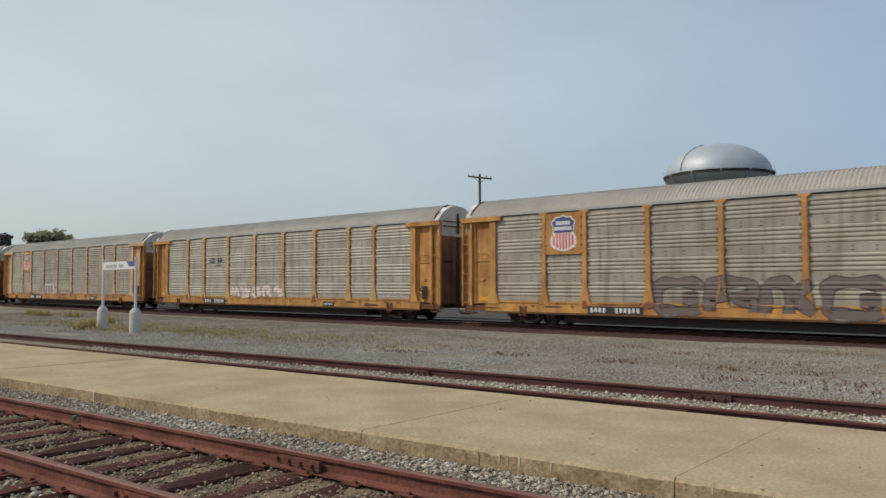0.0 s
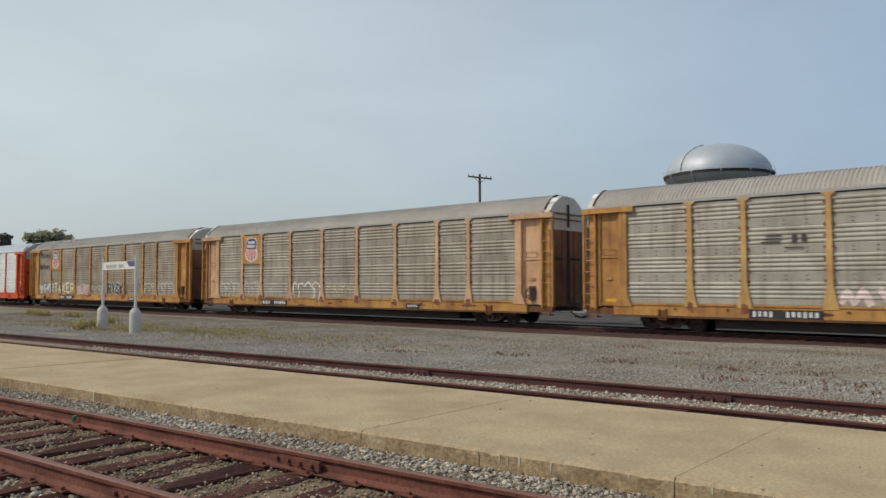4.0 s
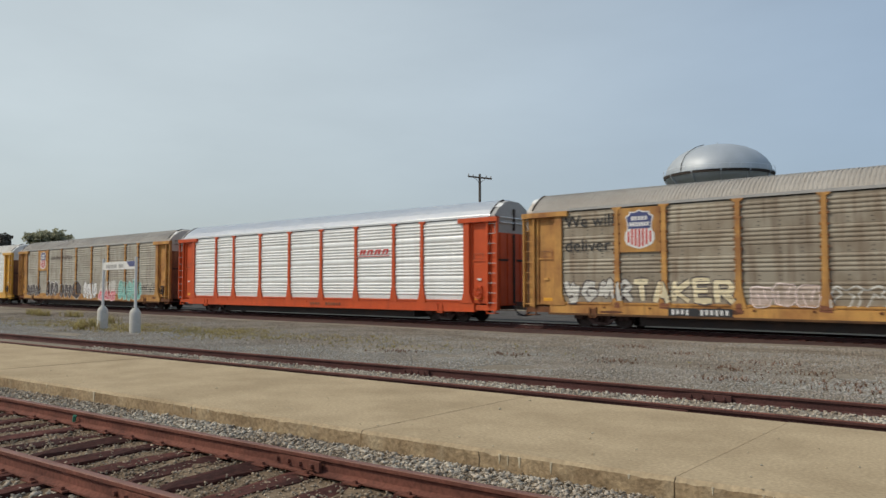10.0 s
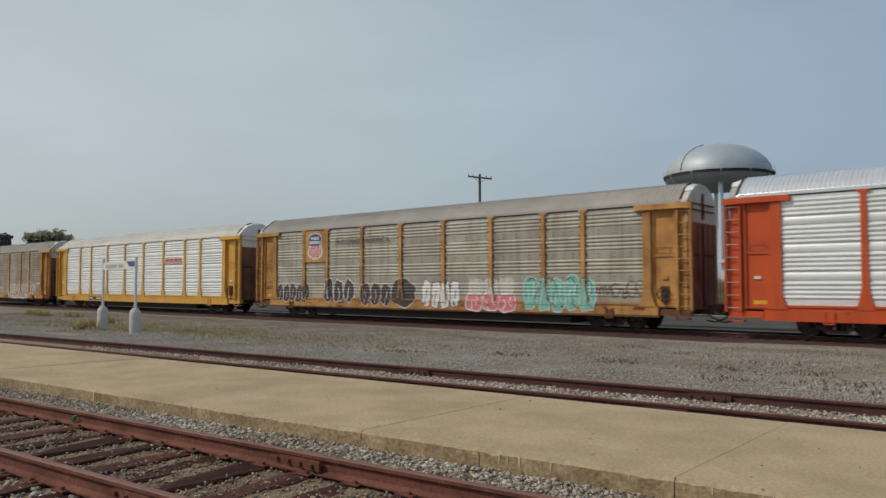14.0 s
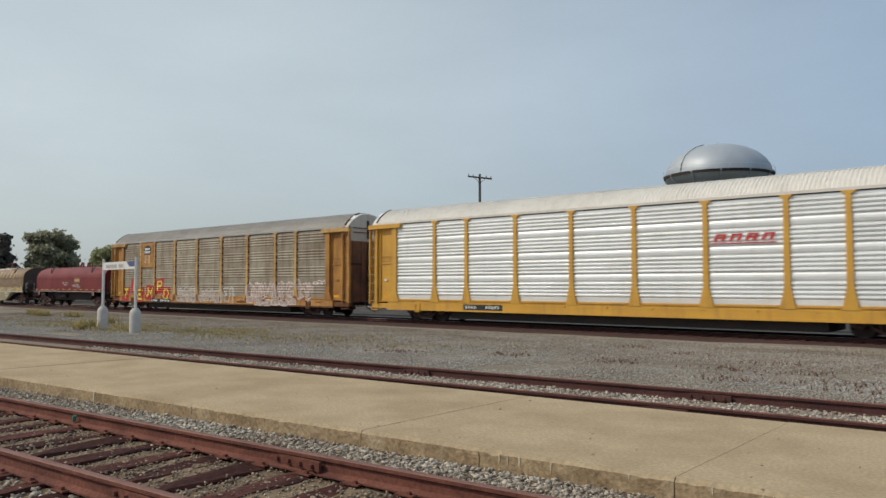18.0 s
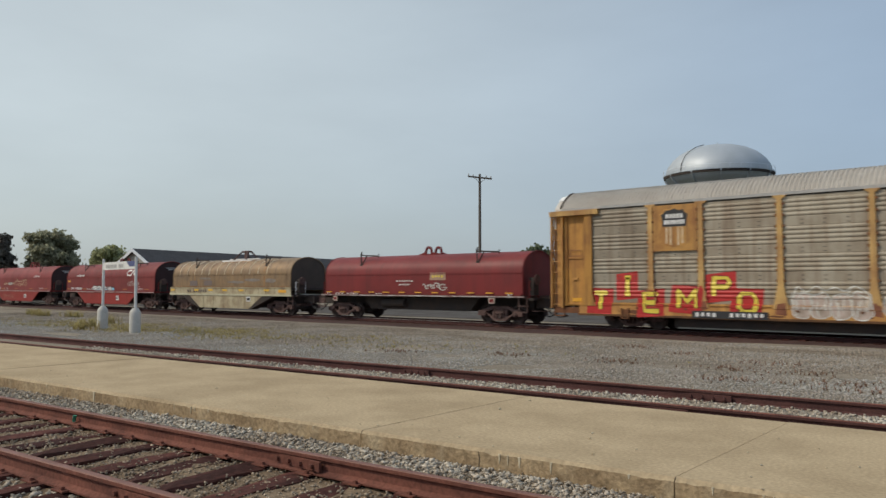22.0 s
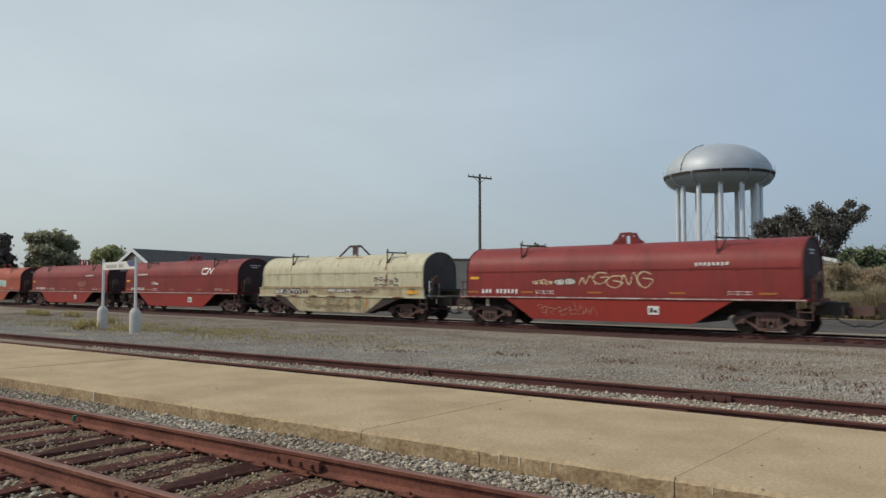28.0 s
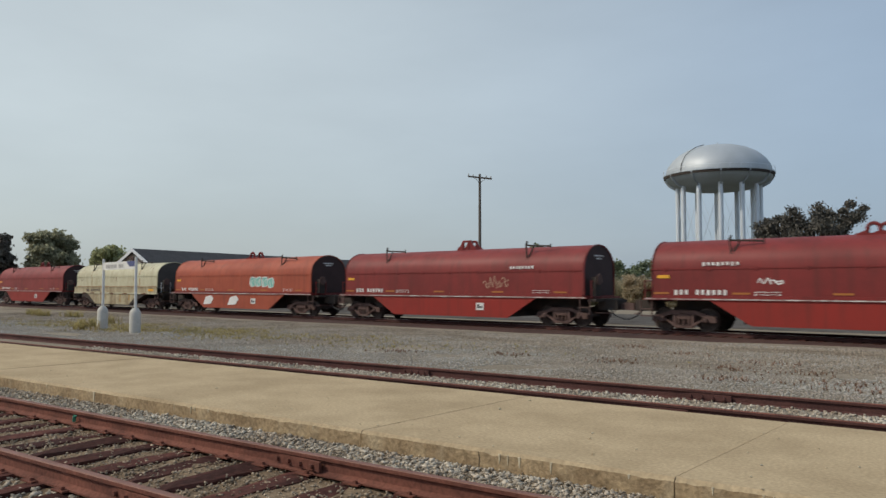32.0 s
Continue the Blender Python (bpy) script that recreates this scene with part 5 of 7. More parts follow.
        for k in range(12):
            x = 0.6 + k * 1.1
            part("reflector", Geo().box(x - 0.2, x + 0.2, ys0 + 0.02, ys0 + 0.07, 1.37, 1.42), M_orange_mark, car)
    if kind == "belly":
        g = Geo()
        for z, ya, yb in ((2.98, 1.15, 1.95), (2.86, 1.30, 1.80)):
            for k in range(7):
                y = ya + (yb - ya) * k / 7
                g.box(h1 - 0.018, h1 - 0.012, y, y + (yb - ya) / 7 * 0.7, z, z + 0.06)
        tagged(part("end_mark", g, M_white, hood), kind="stuff")
    for x, s in ((0.0, -1), (L, 1)):
        g = Geo().box(min(x, x + s * 0.9), max(x, x + s * 0.9), cy - 0.45, cy + 0.45, 0.72, 1.16)
        g.box(min(x - s * 0.05, x + s * 0.35), max(x - s * 0.05, x + s * 0.35), ys0 + 0.25, ys1 - 0.25, 1.08, 1.18)
        part("end_sill", g, M_dark, car)
        rail_paint = M_white if kind == "short" else M_red
        for dy in (0.28, 1.0):
            part("stanchion", Geo().rod((x + s * 0.12, ys0 + dy, 1.18), (x + s * 0.12, ys0 + dy, 1.95), 0.025, 6), rail_paint, car)
        for z in (1.55, 1.92):
            part("handrail", Geo().rod((x + s * 0.12, ys0 + 0.28, z), (x + s * 0.12, ys0 + 1.0, z), 0.022, 6), rail_paint, car)
        g = Geo().box(x - s * 0.05 - 0.22, x - s * 0.05 + 0.22, ys0 - 0.01, ys0 + 0.2, 0.55, 0.58).box(x - s * 0.05 - 0.22, x - s * 0.05 + 0.22, ys0 - 0.01, ys0 + 0.2, 0.82, 0.85)
        g.box(x - s * 0.05 - 0.24, x - s * 0.05 - 0.21, ys0, ys0 + 0.05, 0.55, 1.18).box(x - s * 0.05 + 0.21, x - s * 0.05 + 0.24, ys0, ys0 + 0.05, 0.55, 1.18)
        part("step", g, M_truck, car)
        coupler(car, x + s * 0.45, s, cy)
    g = Geo().lathe([(0.0, 0.0), (0.22, 0.0), (0.24, 0.03), (0.22, 0.06), (0.0, 0.06)], 14, axis="x")
    w = part("brake_wheel", g, M_truck, car)
    w.matrix_local = pose(L + 0.28, cy - 0.85, 2.0)
    part("brake_box", Geo().box(L + 0.02, L + 0.26, cy - 1.05, cy - 0.65, 1.3, 2.1), M_dark, car)
    for t in (t0, t1):
        wheelset_truck(car, t, 1.70, 0.44 if kind == "belly" else 0.42, cy)
    return car


M_hood_end_brown = mat("brown hood end", (0.075, 0.052, 0.038), 0.7, dark=(0.045, 0.034, 0.027), amount=0.6, size=1.2, fine=0.1)
RED_LABEL = "oxide red coil car with a long rounded hood"
CARS["J"] = coil_car("flat", M_darkred, M_darkred, M_darkred, "dark red coil car with a straight frame and rounded hood")
CARS["K"] = coil_car("short", M_cream_low, M_tan, M_hood_end_brown, "coil car with a bare brown metal hood on a cream frame")
CARS["N"] = coil_car("short", M_cream_low, M_cream, M_hood_end_grey, "rust streaked cream coil car with a grey hood end")
CARS["L"] = coil_car("belly", M_red, M_red, M_hood_end_shade, RED_LABEL)
CARS["Q"] = coil_car("belly", M_redorange, M_redorange, M_hood_end_shade, "faded orange red coil car with white patches on its sill")
CARS["P"] = coil_car("belly", M_red, M_red, M_hood_end_shade, RED_LABEL, boxy=True)
CARS["M"] = copy_thing(CARS["P"], pose(0, 0, 0))
for k in "OS":
    CARS[k] = copy_thing(CARS["L"], pose(0, 0, 0))
CARS["R"] = copy_thing(CARS["N"], pose(0, 0, 0))

# marks, lettering and graffiti, car by car
A, B, D, E, F, G, H, I = (CARS[k] for k in "ABDEFGHI")
for c, fade in ((A, False), (D, False), (E, False), (G, False), (I, True)):
    shield(c, 4.60, 6.33, fade)
for c in (A, B, D, E):
    bars(c, "car_number", 6.7, 8.9, 0.64, 0.84, 12, M_white, 0.0, (4, 5), M_black)
for c in (B, D, E):
    bars(c, "maker_mark", 18.6, 19.3, 0.67, 0.79, 5, M_white, 0.0, (), M_black)
bars(H, "car_number", 6.4, 8.4, 0.66, 0.80, 12, M_white, 0.0, (4, 5, 6), M_black)
bars(F, "car_number", 14.0, 16.6, 0.66, 0.82, 12, M_end, 0.0, (4, 5))
M_tag_dark = plain("dark graffiti paint", (0.07, 0.055, 0.055), 0.6)
M_tag_smoke = mat("smoky graffiti paint", (0.165, 0.125, 0.112), 0.7, dark=(0.17, 0.13, 0.11), amount=0.7, size=2.5, fine=0.1)
M_tag_pink = plain("pale pink graffiti paint", (0.80, 0.66, 0.62), 0.6)
M_tag_rose = plain("rose graffiti paint", (0.72, 0.22, 0.25), 0.6)
M_tag_teal = plain("teal graffiti paint", (0.22, 0.52, 0.45), 0.6)
M_tag_yellow = plain("pale yellow graffiti paint", (0.68, 0.58, 0.36), 0.6)
M_tag_cream = plain("cream graffiti paint", (0.74, 0.64, 0.42), 0.6)
M_tag_grey = plain("pale grey graffiti paint", (0.52, 0.50, 0.45), 0.6)
M_tag_red = plain("red graffiti paint", (0.50, 0.025, 0.022), 0.55)
M_tag_gold = plain("yellow letter paint", (0.80, 0.62, 0.08), 0.5)
M_tag_sky = plain("light blue graffiti paint", (0.22, 0.50, 0.66), 0.6)
M_tag_plum = plain("plum graffiti paint", (0.10, 0.06, 0.085), 0.6)
M_yellow_mark = plain("yellow safety paint", (0.78, 0.47, 0.05), 0.5)
M_patina = mat("grey worn patina", (0.23, 0.205, 0.185), 0.7, dark=(0.19, 0.13, 0.085), amount=0.8, size=2.5, fine=0.15)
M_tag_haze = mat("hazy pink graffiti paint", (0.52, 0.41, 0.35), 0.7, dark=(0.30, 0.235, 0.17), amount=1.0, size=2.6, fine=0.1)
M_tag_pale = plain("off white graffiti paint", (0.62, 0.60, 0.54), 0.7)
M_tag_mint = plain("mint graffiti paint", (0.50, 0.66, 0.58), 0.6)
M_tag_maroon = plain("maroon graffiti paint", (0.18, 0.02, 0.02), 0.6)
M_tag_tan = plain("tan graffiti paint", (0.42, 0.26, 0.18), 0.6)
# long smoky block letters
letters(A, "678687", 9.4, 21.2, 0.58, 2.05, 0.40, M_tag_smoke, M_tag_dark, 0.05, seed=11, label="large smoky dark block letter graffiti", wave=0.02)
# pink tag and small blue plate
letters(B, "13245", 9.4, 15.0, 0.96, 1.74, 0.21, M_tag_pink, M_tag_haze, 0.04, seed=21, label="pale pink sprayed tag")
for z, a, b in ((3.44, 7.0, 8.0), (3.33, 6.9, 8.0), (3.22, 6.8, 8.0), (3.02, 7.6, 8.7)):
    bars(B, "owner_mark", a, b, z, z + 0.05, 1, M_tag_dark, 0.052)
bars(B, "owner_mark", 8.0, 8.6, 3.2, 3.5, 2, M_tag_dark, 0.052)
scrawl(B, 22.6, 24.6, 1.1, 1.4, 4, 0.05, M_tag_grey, 22)
# a row of faint outline tags
cloud(D, 2.0, 4.2, 1.0, 2.02, M_tag_pale, 31, 0.06)
cloud(D, 4.75, 6.25, 1.0, 2.05, M_tag_pale, 32, 0.06, 3)
cloud(D, 6.8, 9.0, 1.05, 1.9, M_tag_grey, 33, 0.035, 7)
cloud(D, 9.45, 11.9, 1.0, 1.98, M_white, 34, 0.085, 2)
cloud(D, 12.4, 14.3, 1.05, 1.85, M_tag_yellow, 35, 0.035, 6)
# slogan and a wall of tags
for t, z in (("We will", 4.16), ("deliver.", 3.16)):
    me = lettering(t, 0.70)
    me.materials.append(M_black)
    sl = part("slogan", me, None, E, "dark painted slogan lettering")
    sl.matrix_local = pose(2.08, 0.053, z)
    wd = max(v.co.x for v in me.vertices)
    me.transform(Matrix.Diagonal((2.25 / wd, 1, 1, 1)))
letters(E, "3214", 2.0, 5.2, 1.02, 2.02, 0.22, M_tag_pale, M_tag_dark, 0.06, seed=41, label="grey and cream block letter graffiti", wave=0.1)
letters(E, "TAKER", 5.1, 9.1, 1.02, 1.98, 0.22, M_tag_cream, M_tag_dark, 0.05, seed=42, label="pale yellow block letter graffiti")
bubble(E, 9.6, 11.9, 1.0, 1.8, 3, M_tag_haze, M_tag_pink, 43, w=0.045, label="hazy pink bubble graffiti")
cloud(E, 12.2, 14.6, 1.0, 1.75, M_tag_pale, 47, 0.06, 7)
letters(E, "RYSK", 15.0, 17.6, 1.04, 1.98, 0.23, M_black, M_tag_pale, 0.06, seed=44, label="black sprayed letter")
cloud(E, 18.0, 20.3, 1.05, 1.85, M_tag_smoke, 45, 0.10, 5)
cloud(E, 20.7, 22.2, 1.05, 2.0, M_tag_pale, 46, 0.06, 4)
cloud(E, 22.6, 24.9, 1.0, 2.0, M_tag_pale, 48, 0.06, 5)
# small red maker's marks on the clean cars
def red_mark(c):
    """A row of slanted bars in red over a thin line."""
    g = Geo()
    for k in range(4):
        x = 18.0 + k * 0.56
        g.prism([(x, 3.34), (x + 0.12, 3.34), (x + 0.24, 3.60), (x + 0.12, 3.60)], 0.042, 0.047, "y")
        g.prism([(x + 0.26, 3.34), (x + 0.38, 3.34), (x + 0.50, 3.60), (x + 0.38, 3.60)], 0.042, 0.047, "y")
        g.prism([(x + 0.16, 3.545), (x + 0.46, 3.545), (x + 0.48, 3.60), (x + 0.18, 3.60)], 0.040, 0.045, "y")
        if k % 2 == 0:
            g.prism([(x + 0.08, 3.44), (x + 0.34, 3.44), (x + 0.36, 3.49), (x + 0.10, 3.49)], 0.040, 0.045, "y")
    tagged(part("builder_mark", g, M_red_mark, c, "red slanted maker's mark"), kind="stuff")
    part("builder_line", Geo().prism([(17.85, 3.24), (20.2, 3.24), (20.22, 3.275), (17.87, 3.275)], 0.040, 0.046, "y"), M_red_mark, c)


red_mark(F)
red_mark(H)
# mixed tags along the bottom
bubble(G, 1.95, 4.95, 0.82, 1.85, 5, M_tag_dark, M_tag_pale, 51, label="black letter graffiti", w=0.045, inner=1, square=0.8)
bubble(G, 6.15, 8.6, 0.80, 2.10, 3, M_tag_dark, M_white, 52, label="black letter graffiti with white outline", w=0.06, inner=1, square=0.8)
bubble(G, 9.1, 11.4, 0.66, 1.90, 3, M_tag_dark, M_tag_pale, 53, label="black bubble letter graffiti", w=0.05, inner=1, square=0.9)
bubble(G, 11.3, 13.1, 0.60, 2.08, 1, M_tag_dark, M_tag_grey, 58, label="black bubble letter graffiti", w=0.06, inner=0, square=0.9)
bubble(G, 13.5, 15.9, 0.58, 2.02, 4, M_white, M_tag_dark, 54, label="white finger shaped bubble graffiti", w=0.035, inner=1, square=0.8)
bubble(G, 16.4, 19.0, 1.25, 2.1, 3, M_tag_pale, M_tag_grey, 55, label="white bubble graffiti", w=0.04)
bubble(G, 16.3, 19.1, 0.58, 1.45, 3, M_tag_rose, M_tag_pink, 59, label="pink and white bubble graffiti", w=0.08)
bubble(G, 19.5, 23.0, 0.62, 2.12, 5, M_tag_teal, M_tag_mint, 56, label="teal bubble letter graffiti", w=0.06, inner=2, square=0.6)
for x in (20.0, 20.9, 21.9, 22.6):
    g = Geo()
    stroke(g, spline([(x - 0.3, 1.95), (x, 2.05), (x + 0.25, 1.6), (x + 0.05, 1.1), (x + 0.3, 0.8)]), 0.035, rack_surface, 0.011)
    part("graffiti_stroke", g, M_tag_dark, G)
scrawl(G, 0.80, 1.48, 2.35, 3.05, 2, 0.03, M_tag_dark, 157, lambda x, z: 0.165)
scrawl(G, 0.80, 1.46, 1.45, 1.70, 3, 0.025, M_tag_dark, 158, lambda x, z: 0.165)
scrawl(G, 23.0, 25.1, 1.15, 1.98, 6, 0.045, M_tag_dark, 57)
for t, x, wide in (("BUILDING", 7.14, 1.86), ("AMERICA", 9.46, 1.80)):
    me = lettering(t, 0.40)
    me.materials.append(M_tag_smoke)
    wd = max(v.co.x for v in me.vertices)
    me.transform(Matrix.Diagonal((wide / wd, 1, 1, 1)))
    part("slogan", me, None, G, "dark grey painted slogan lettering").matrix_local = pose(x, 0.054, 3.98)
# red blocks with yellow letters
for n, (ch, x, z) in enumerate((("T", 1.72, 0.62), ("I", 2.98, 1.22), ("E", 3.88, 0.56), ("M", 5.22, 0.72), ("P", 6.58, 1.18), ("O", 7.48, 0.62))):
    w = 0.98 if ch == "I" else 1.30 if ch == "M" else 1.16
    tilt = radians((-3, 4, 2, -5, 4, -3)[n])
    spin = lambda p, q: (x + w / 2 + p * math.cos(tilt) - q * math.sin(tilt), z + 0.5 + p * math.sin(tilt) + q * math.cos(tilt))
    g = Geo()
    fill(g, [spin(-w / 2, -0.54), spin(w / 2 - 0.06, -0.50), spin(w / 2, 0.55), spin(-w / 2 + 0.05, 0.50)], rack_surface, 0.004 + 0.0015 * n)
    blk = part("graffiti_block", g, M_tag_red, I, "red sprayed graffiti block")
    letters(blk, ch, x + w * 0.20, x + w * 0.84, z + 0.10, z + 0.92, 0.165, M_tag_gold, M_tag_maroon, 0.03, surf=lambda a, b: rack_surface(a, b) - 0.014, seed=60 + n, label="yellow sprayed letter", wave=0.02)
bars(I, "car_number", 6.2, 8.7, 0.60, 0.75, 12, M_white, -0.01, (4, 5), M_black)
bubble(I, 9.55, 12.0, 0.60, 1.55, 4, M_tag_haze, M_tag_pale, 61, w=0.05, label="faded cream bubble graffiti")
cloud(I, 9.6, 11.9, 0.9, 1.75, M_tag_pale, 61, 0.05, 6)
bubble(I, 12.3, 14.7, 0.62, 1.45, 4, M_tag_haze, M_tag_pale, 62, w=0.05, label="faded cream bubble graffiti")
cloud(I, 14.9, 16.3, 0.60, 1.75, M_tag_pale, 64, 0.09, 5)
bubble(I, 17.7, 19.2, 0.62, 1.9, 2, M_tag_haze, M_tag_pink, 63, w=0.07, label="pale pink sprayed tag")
letters(I, "314253", 19.0, 24.0, 0.72, 2.0, 0.20, M_tag_haze, M_tag_pink, 0.05, seed=65, label="pale pink sprayed tag", wave=0.1)
scrawl(I, 24.0, 25.2, 1.75, 2.05, 3, 0.05, M_tag_pink, 66)
bubble(I, 18.6, 22.6, 0.56, 0.95, 5, M_tag_haze, M_tag_pink, 67, w=0.05, label="pale pink sprayed tag", inner=1)
# rust showing through the old yellow cars
for o in [o for o in I.children_recursive if o.name.startswith(("brake_gear", "brake_wheel"))]:
    bpy.data.objects.remove(o)
M_rust_dark = mat("dark rust stain", (0.17, 0.068, 0.032), 0.9, dark=(0.085, 0.038, 0.024), amount=0.8, size=3.0, fine=0.2)
for c, many, seed in ((A, 5, 1), (B, 7, 2), (D, 12, 3), (E, 12, 4), (G, 14, 5), (I, 16, 6)):
    rr = random.Random(seed)
    for k in range(many):
        x = rr.choice(POSTS) + rr.uniform(-0.12, 0.12) if k % 2 else rr.uniform(1.7, 25.3)
        z = rr.uniform(1.0, 1.35) if k % 2 else rr.uniform(0.62, 0.88)
        if k % 2:
            continue
        rust_patch(c, x, z, rr.uniform(0.06, 0.20) if k % 2 else rr.uniform(0.15, 0.7), rr.uniform(0.06, 0.28) if k % 2 else rr.uniform(0.03, 0.10), seed * 50 + k, M_rust_dark)

M_rust_foot = mat("red brown rust on post feet", (0.27, 0.10, 0.05), 0.85, dark=(0.15, 0.06, 0.035), amount=0.8, size=2.5, fine=0.2)
for c, feet, seed in ((A, 3, 1), (B, 3, 2), (D, 8, 3), (E, 8, 4), (G, 5, 5), (I, 7, 6)):
    rr = random.Random(seed + 40)
    for x in rr.sample(POSTS, feet):
        h, w = rr.uniform(0.10, 0.42), rr.uniform(0.12, 0.24)
        top = [(x - w * 0.8 + k * w * 0.4, 0.94 + h * rr.uniform(0.5, 1.0) * (1 - abs(k - 2) * 0.12)) for k in range(5)]
        g = Geo()
        fill(g, [(x - w, 0.70 + rr.uniform(0, 0.2)), (x + w, 0.70 + rr.uniform(0, 0.2))] + top[::-1], rack_surface, 0.0025)
        part("rust_patch", g, M_rust_foot, c)

HOOD_Y = 1.55 - 1.31


def hood_side(x, z):
    """Depth of a long hood's side, upright up to the seam and arched above it."""
    if z <= 2.36:
        return HOOD_Y - 0.004
    s = min(1.0, (z - 2.36) / 1.12) ** (1 / 0.9)
    return 1.55 - 1.31 * math.sqrt(1 - s * s) - 0.004


for k in "LMOPSQ":
    c = CARS[k]
    bars(c, "car_number", 1.1, 3.15, 1.38, 1.58, 10, M_white, HOOD_Y - 0.02, (3,))
    bars(c, "data_mark", 4.05, 5.0, 1.47, 1.52, 8, M_white, HOOD_Y - 0.02)
    bars(c, "data_mark", 4.05, 5.0, 1.38, 1.43, 7, M_white, HOOD_Y - 0.02)
    bars(c, "data_mark", 12.3, 13.2, 1.49, 1.53, 8, M_white, HOOD_Y - 0.02)
    bars(c, "data_mark", 12.3, 13.2, 1.40, 1.44, 8, M_white, HOOD_Y - 0.02)
    part("reflector", Geo().box(0.45, 0.95, HOOD_Y - 0.02, HOOD_Y - 0.008, 2.02, 2.14), M_orange_mark, c)
    for x in (0.3, 3.3, 6.6, 10.1, 13.4):
        part("reflector", Geo().box(x, x + 0.62, HOOD_Y - 0.016, HOOD_Y - 0.006, 1.415, 1.485), M_old_mark, c)
    part("notice", Geo().box(9.3, 9.75, 0.075, 0.095, 0.62, 0.95), M_white, c)
    part("notice_mark", Geo().box(9.37, 9.50, 0.07, 0.074, 0.70, 0.88).box(9.53, 9.68, 0.07, 0.074, 0.70, 0.80), M_black, c)
for k in "MP":
    bars(CARS[k], "web_mark", 11.1, 12.4, 2.46, 2.60, 8, M_white, HOOD_Y - 0.03)
for k in "OL":
    bars(CARS[k], "web_mark", 2.2, 3.6, 2.46, 2.60, 8, M_white, HOOD_Y - 0.03)
    g = Geo()
    stroke(g, spline([(11.32, 2.86), (10.92, 2.86), (10.74, 2.78), (10.68, 2.62), (10.78, 2.52), (11.00, 2.50), (11.28, 2.51), (11.42, 2.66), (11.50, 2.84), (11.56, 2.86), (11.66, 2.70), (11.74, 2.53), (11.80, 2.52), (11.88, 2.70), (11.96, 2.88)], 0.03), 0.105, hood_side)
    part("road_emblem", g, M_white, CARS[k], "white rounded road emblem")
scrawl(CARS["M"], 6.2, 9.4, 1.62, 2.32, 5, 0.04, M_tag_yellow, 71, hood_side)
scrawl(CARS["M"], 3.9, 4.9, 1.75, 2.02, 4, 0.035, M_tag_yellow, 72, hood_side)
bubble(CARS["M"], 5.0, 6.0, 1.78, 2.04, 2, M_tag_pale, M_tag_dark, 172, hood_side, w=0.035)
scrawl(CARS["P"], 9.6, 11.0, 1.55, 2.1, 4, 0.04, M_tag_tan, 73, hood_side)
scrawl(CARS["O"], 4.2, 5.0, 1.75, 2.0, 2, 0.05, M_white, 74, hood_side)
bubble(CARS["L"], 5.0, 8.8, 1.30, 1.66, 3, M_tag_sky, M_black, 75, hood_side, w=0.05, inner=0)
letters(CARS["L"], "2413", 5.0, 8.4, 1.30, 1.72, 0.11, M_white, M_black, 0.05, lambda x, z: hood_side(x, z) - 0.008, seed=76, label="white letter graffiti with black outline", wave=0.02)
scrawl(CARS["L"], 10.8, 12.6, 1.5, 2.2, 4, 0.035, M_tag_grey, 76, hood_side)
bubble(CARS["Q"], 9.0, 11.4, 1.60, 2.25, 4, M_tag_teal, M_white, 77, hood_side, label="pale green block letter graffiti", w=0.05)
for x in (4.0, 6.8):
    part("paint_patch", Geo().prism([(x, 0.5), (x + 0.9, 0.55), (x + 1.2, 0.9), (x + 0.9, 1.1), (x + 0.3, 1.0)], 0.08, 0.095, "y"), M_white, CARS["Q"])
letters(CARS["N"], "42135", 9.7, 11.5, 1.86, 2.14, 0.045, M_tag_plum, None, 0.0, hood_side, "dark plum sprayed tag", 78)
cloud(CARS["N"], 9.7, 11.5, 1.62, 1.82, M_tag_plum, 178, 0.03, 4, hood_side)
scrawl(CARS["N"], 8.4, 10.2, 1.28, 1.58, 3, 0.03, M_tag_dark, 79, lambda x, z: 0.075)
bubble(CARS["N"], 6.2, 8.4, 1.40, 1.60, 3, M_tag_pale, M_tag_dark, 80, lambda x, z: 0.075, w=0.04)
def short_hood(x, z):
    if z <= 1.62:
        return 0.05
    if z <= 2.42:
        return HOOD_Y - 0.004
    s = min(1.0, (z - 2.42) / 1.0) ** (1 / 0.9)
    return 1.55 - 1.31 * math.sqrt(1 - s * s) - 0.004


def rust_runs(car, seed):
    """Rust running down from brackets and seams."""
    r = random.Random(seed)
    for x, z, l, w in [(2.75, 2.96, 0.50, 0.06), (10.55, 2.96, 0.42, 0.10), (2.85, 2.4, 0.7, 0.08), (10.6, 2.3, 0.6, 0.10)] + [(r.uniform(0.5, 12.8), r.choice((2.40, 1.62, 3.2)), r.uniform(0.10, 0.42), r.uniform(0.012, 0.035)) for k in range(26)]:
        g = Geo()
        stroke(g, spline([(x, z), (x + r.uniform(-0.03, 0.03), z - l * 0.5), (x + r.uniform(-0.03, 0.03), z - l)]), w, short_hood, 0.004)
        part("rust_run", g, M_rust if w > 0.05 else M_rust_dark, car)
    g = Geo()
    stroke(g, spline([(6.0, 3.28), (6.5, 3.24), (7.2, 3.29), (8.3, 3.24)]), 0.05, short_hood, 0.005)
    part("rust_run", g, M_rust, car)
    for a, b in ((0.2, 4.6), (4.8, 8.4), (8.5, 13.1)):
        g = Geo()
        stroke(g, spline([(a, 1.66), ((a + b) / 2, 1.65), (b, 1.66)]), 0.05, short_hood, 0.004)
        part("rust_run", g, M_rust, car)


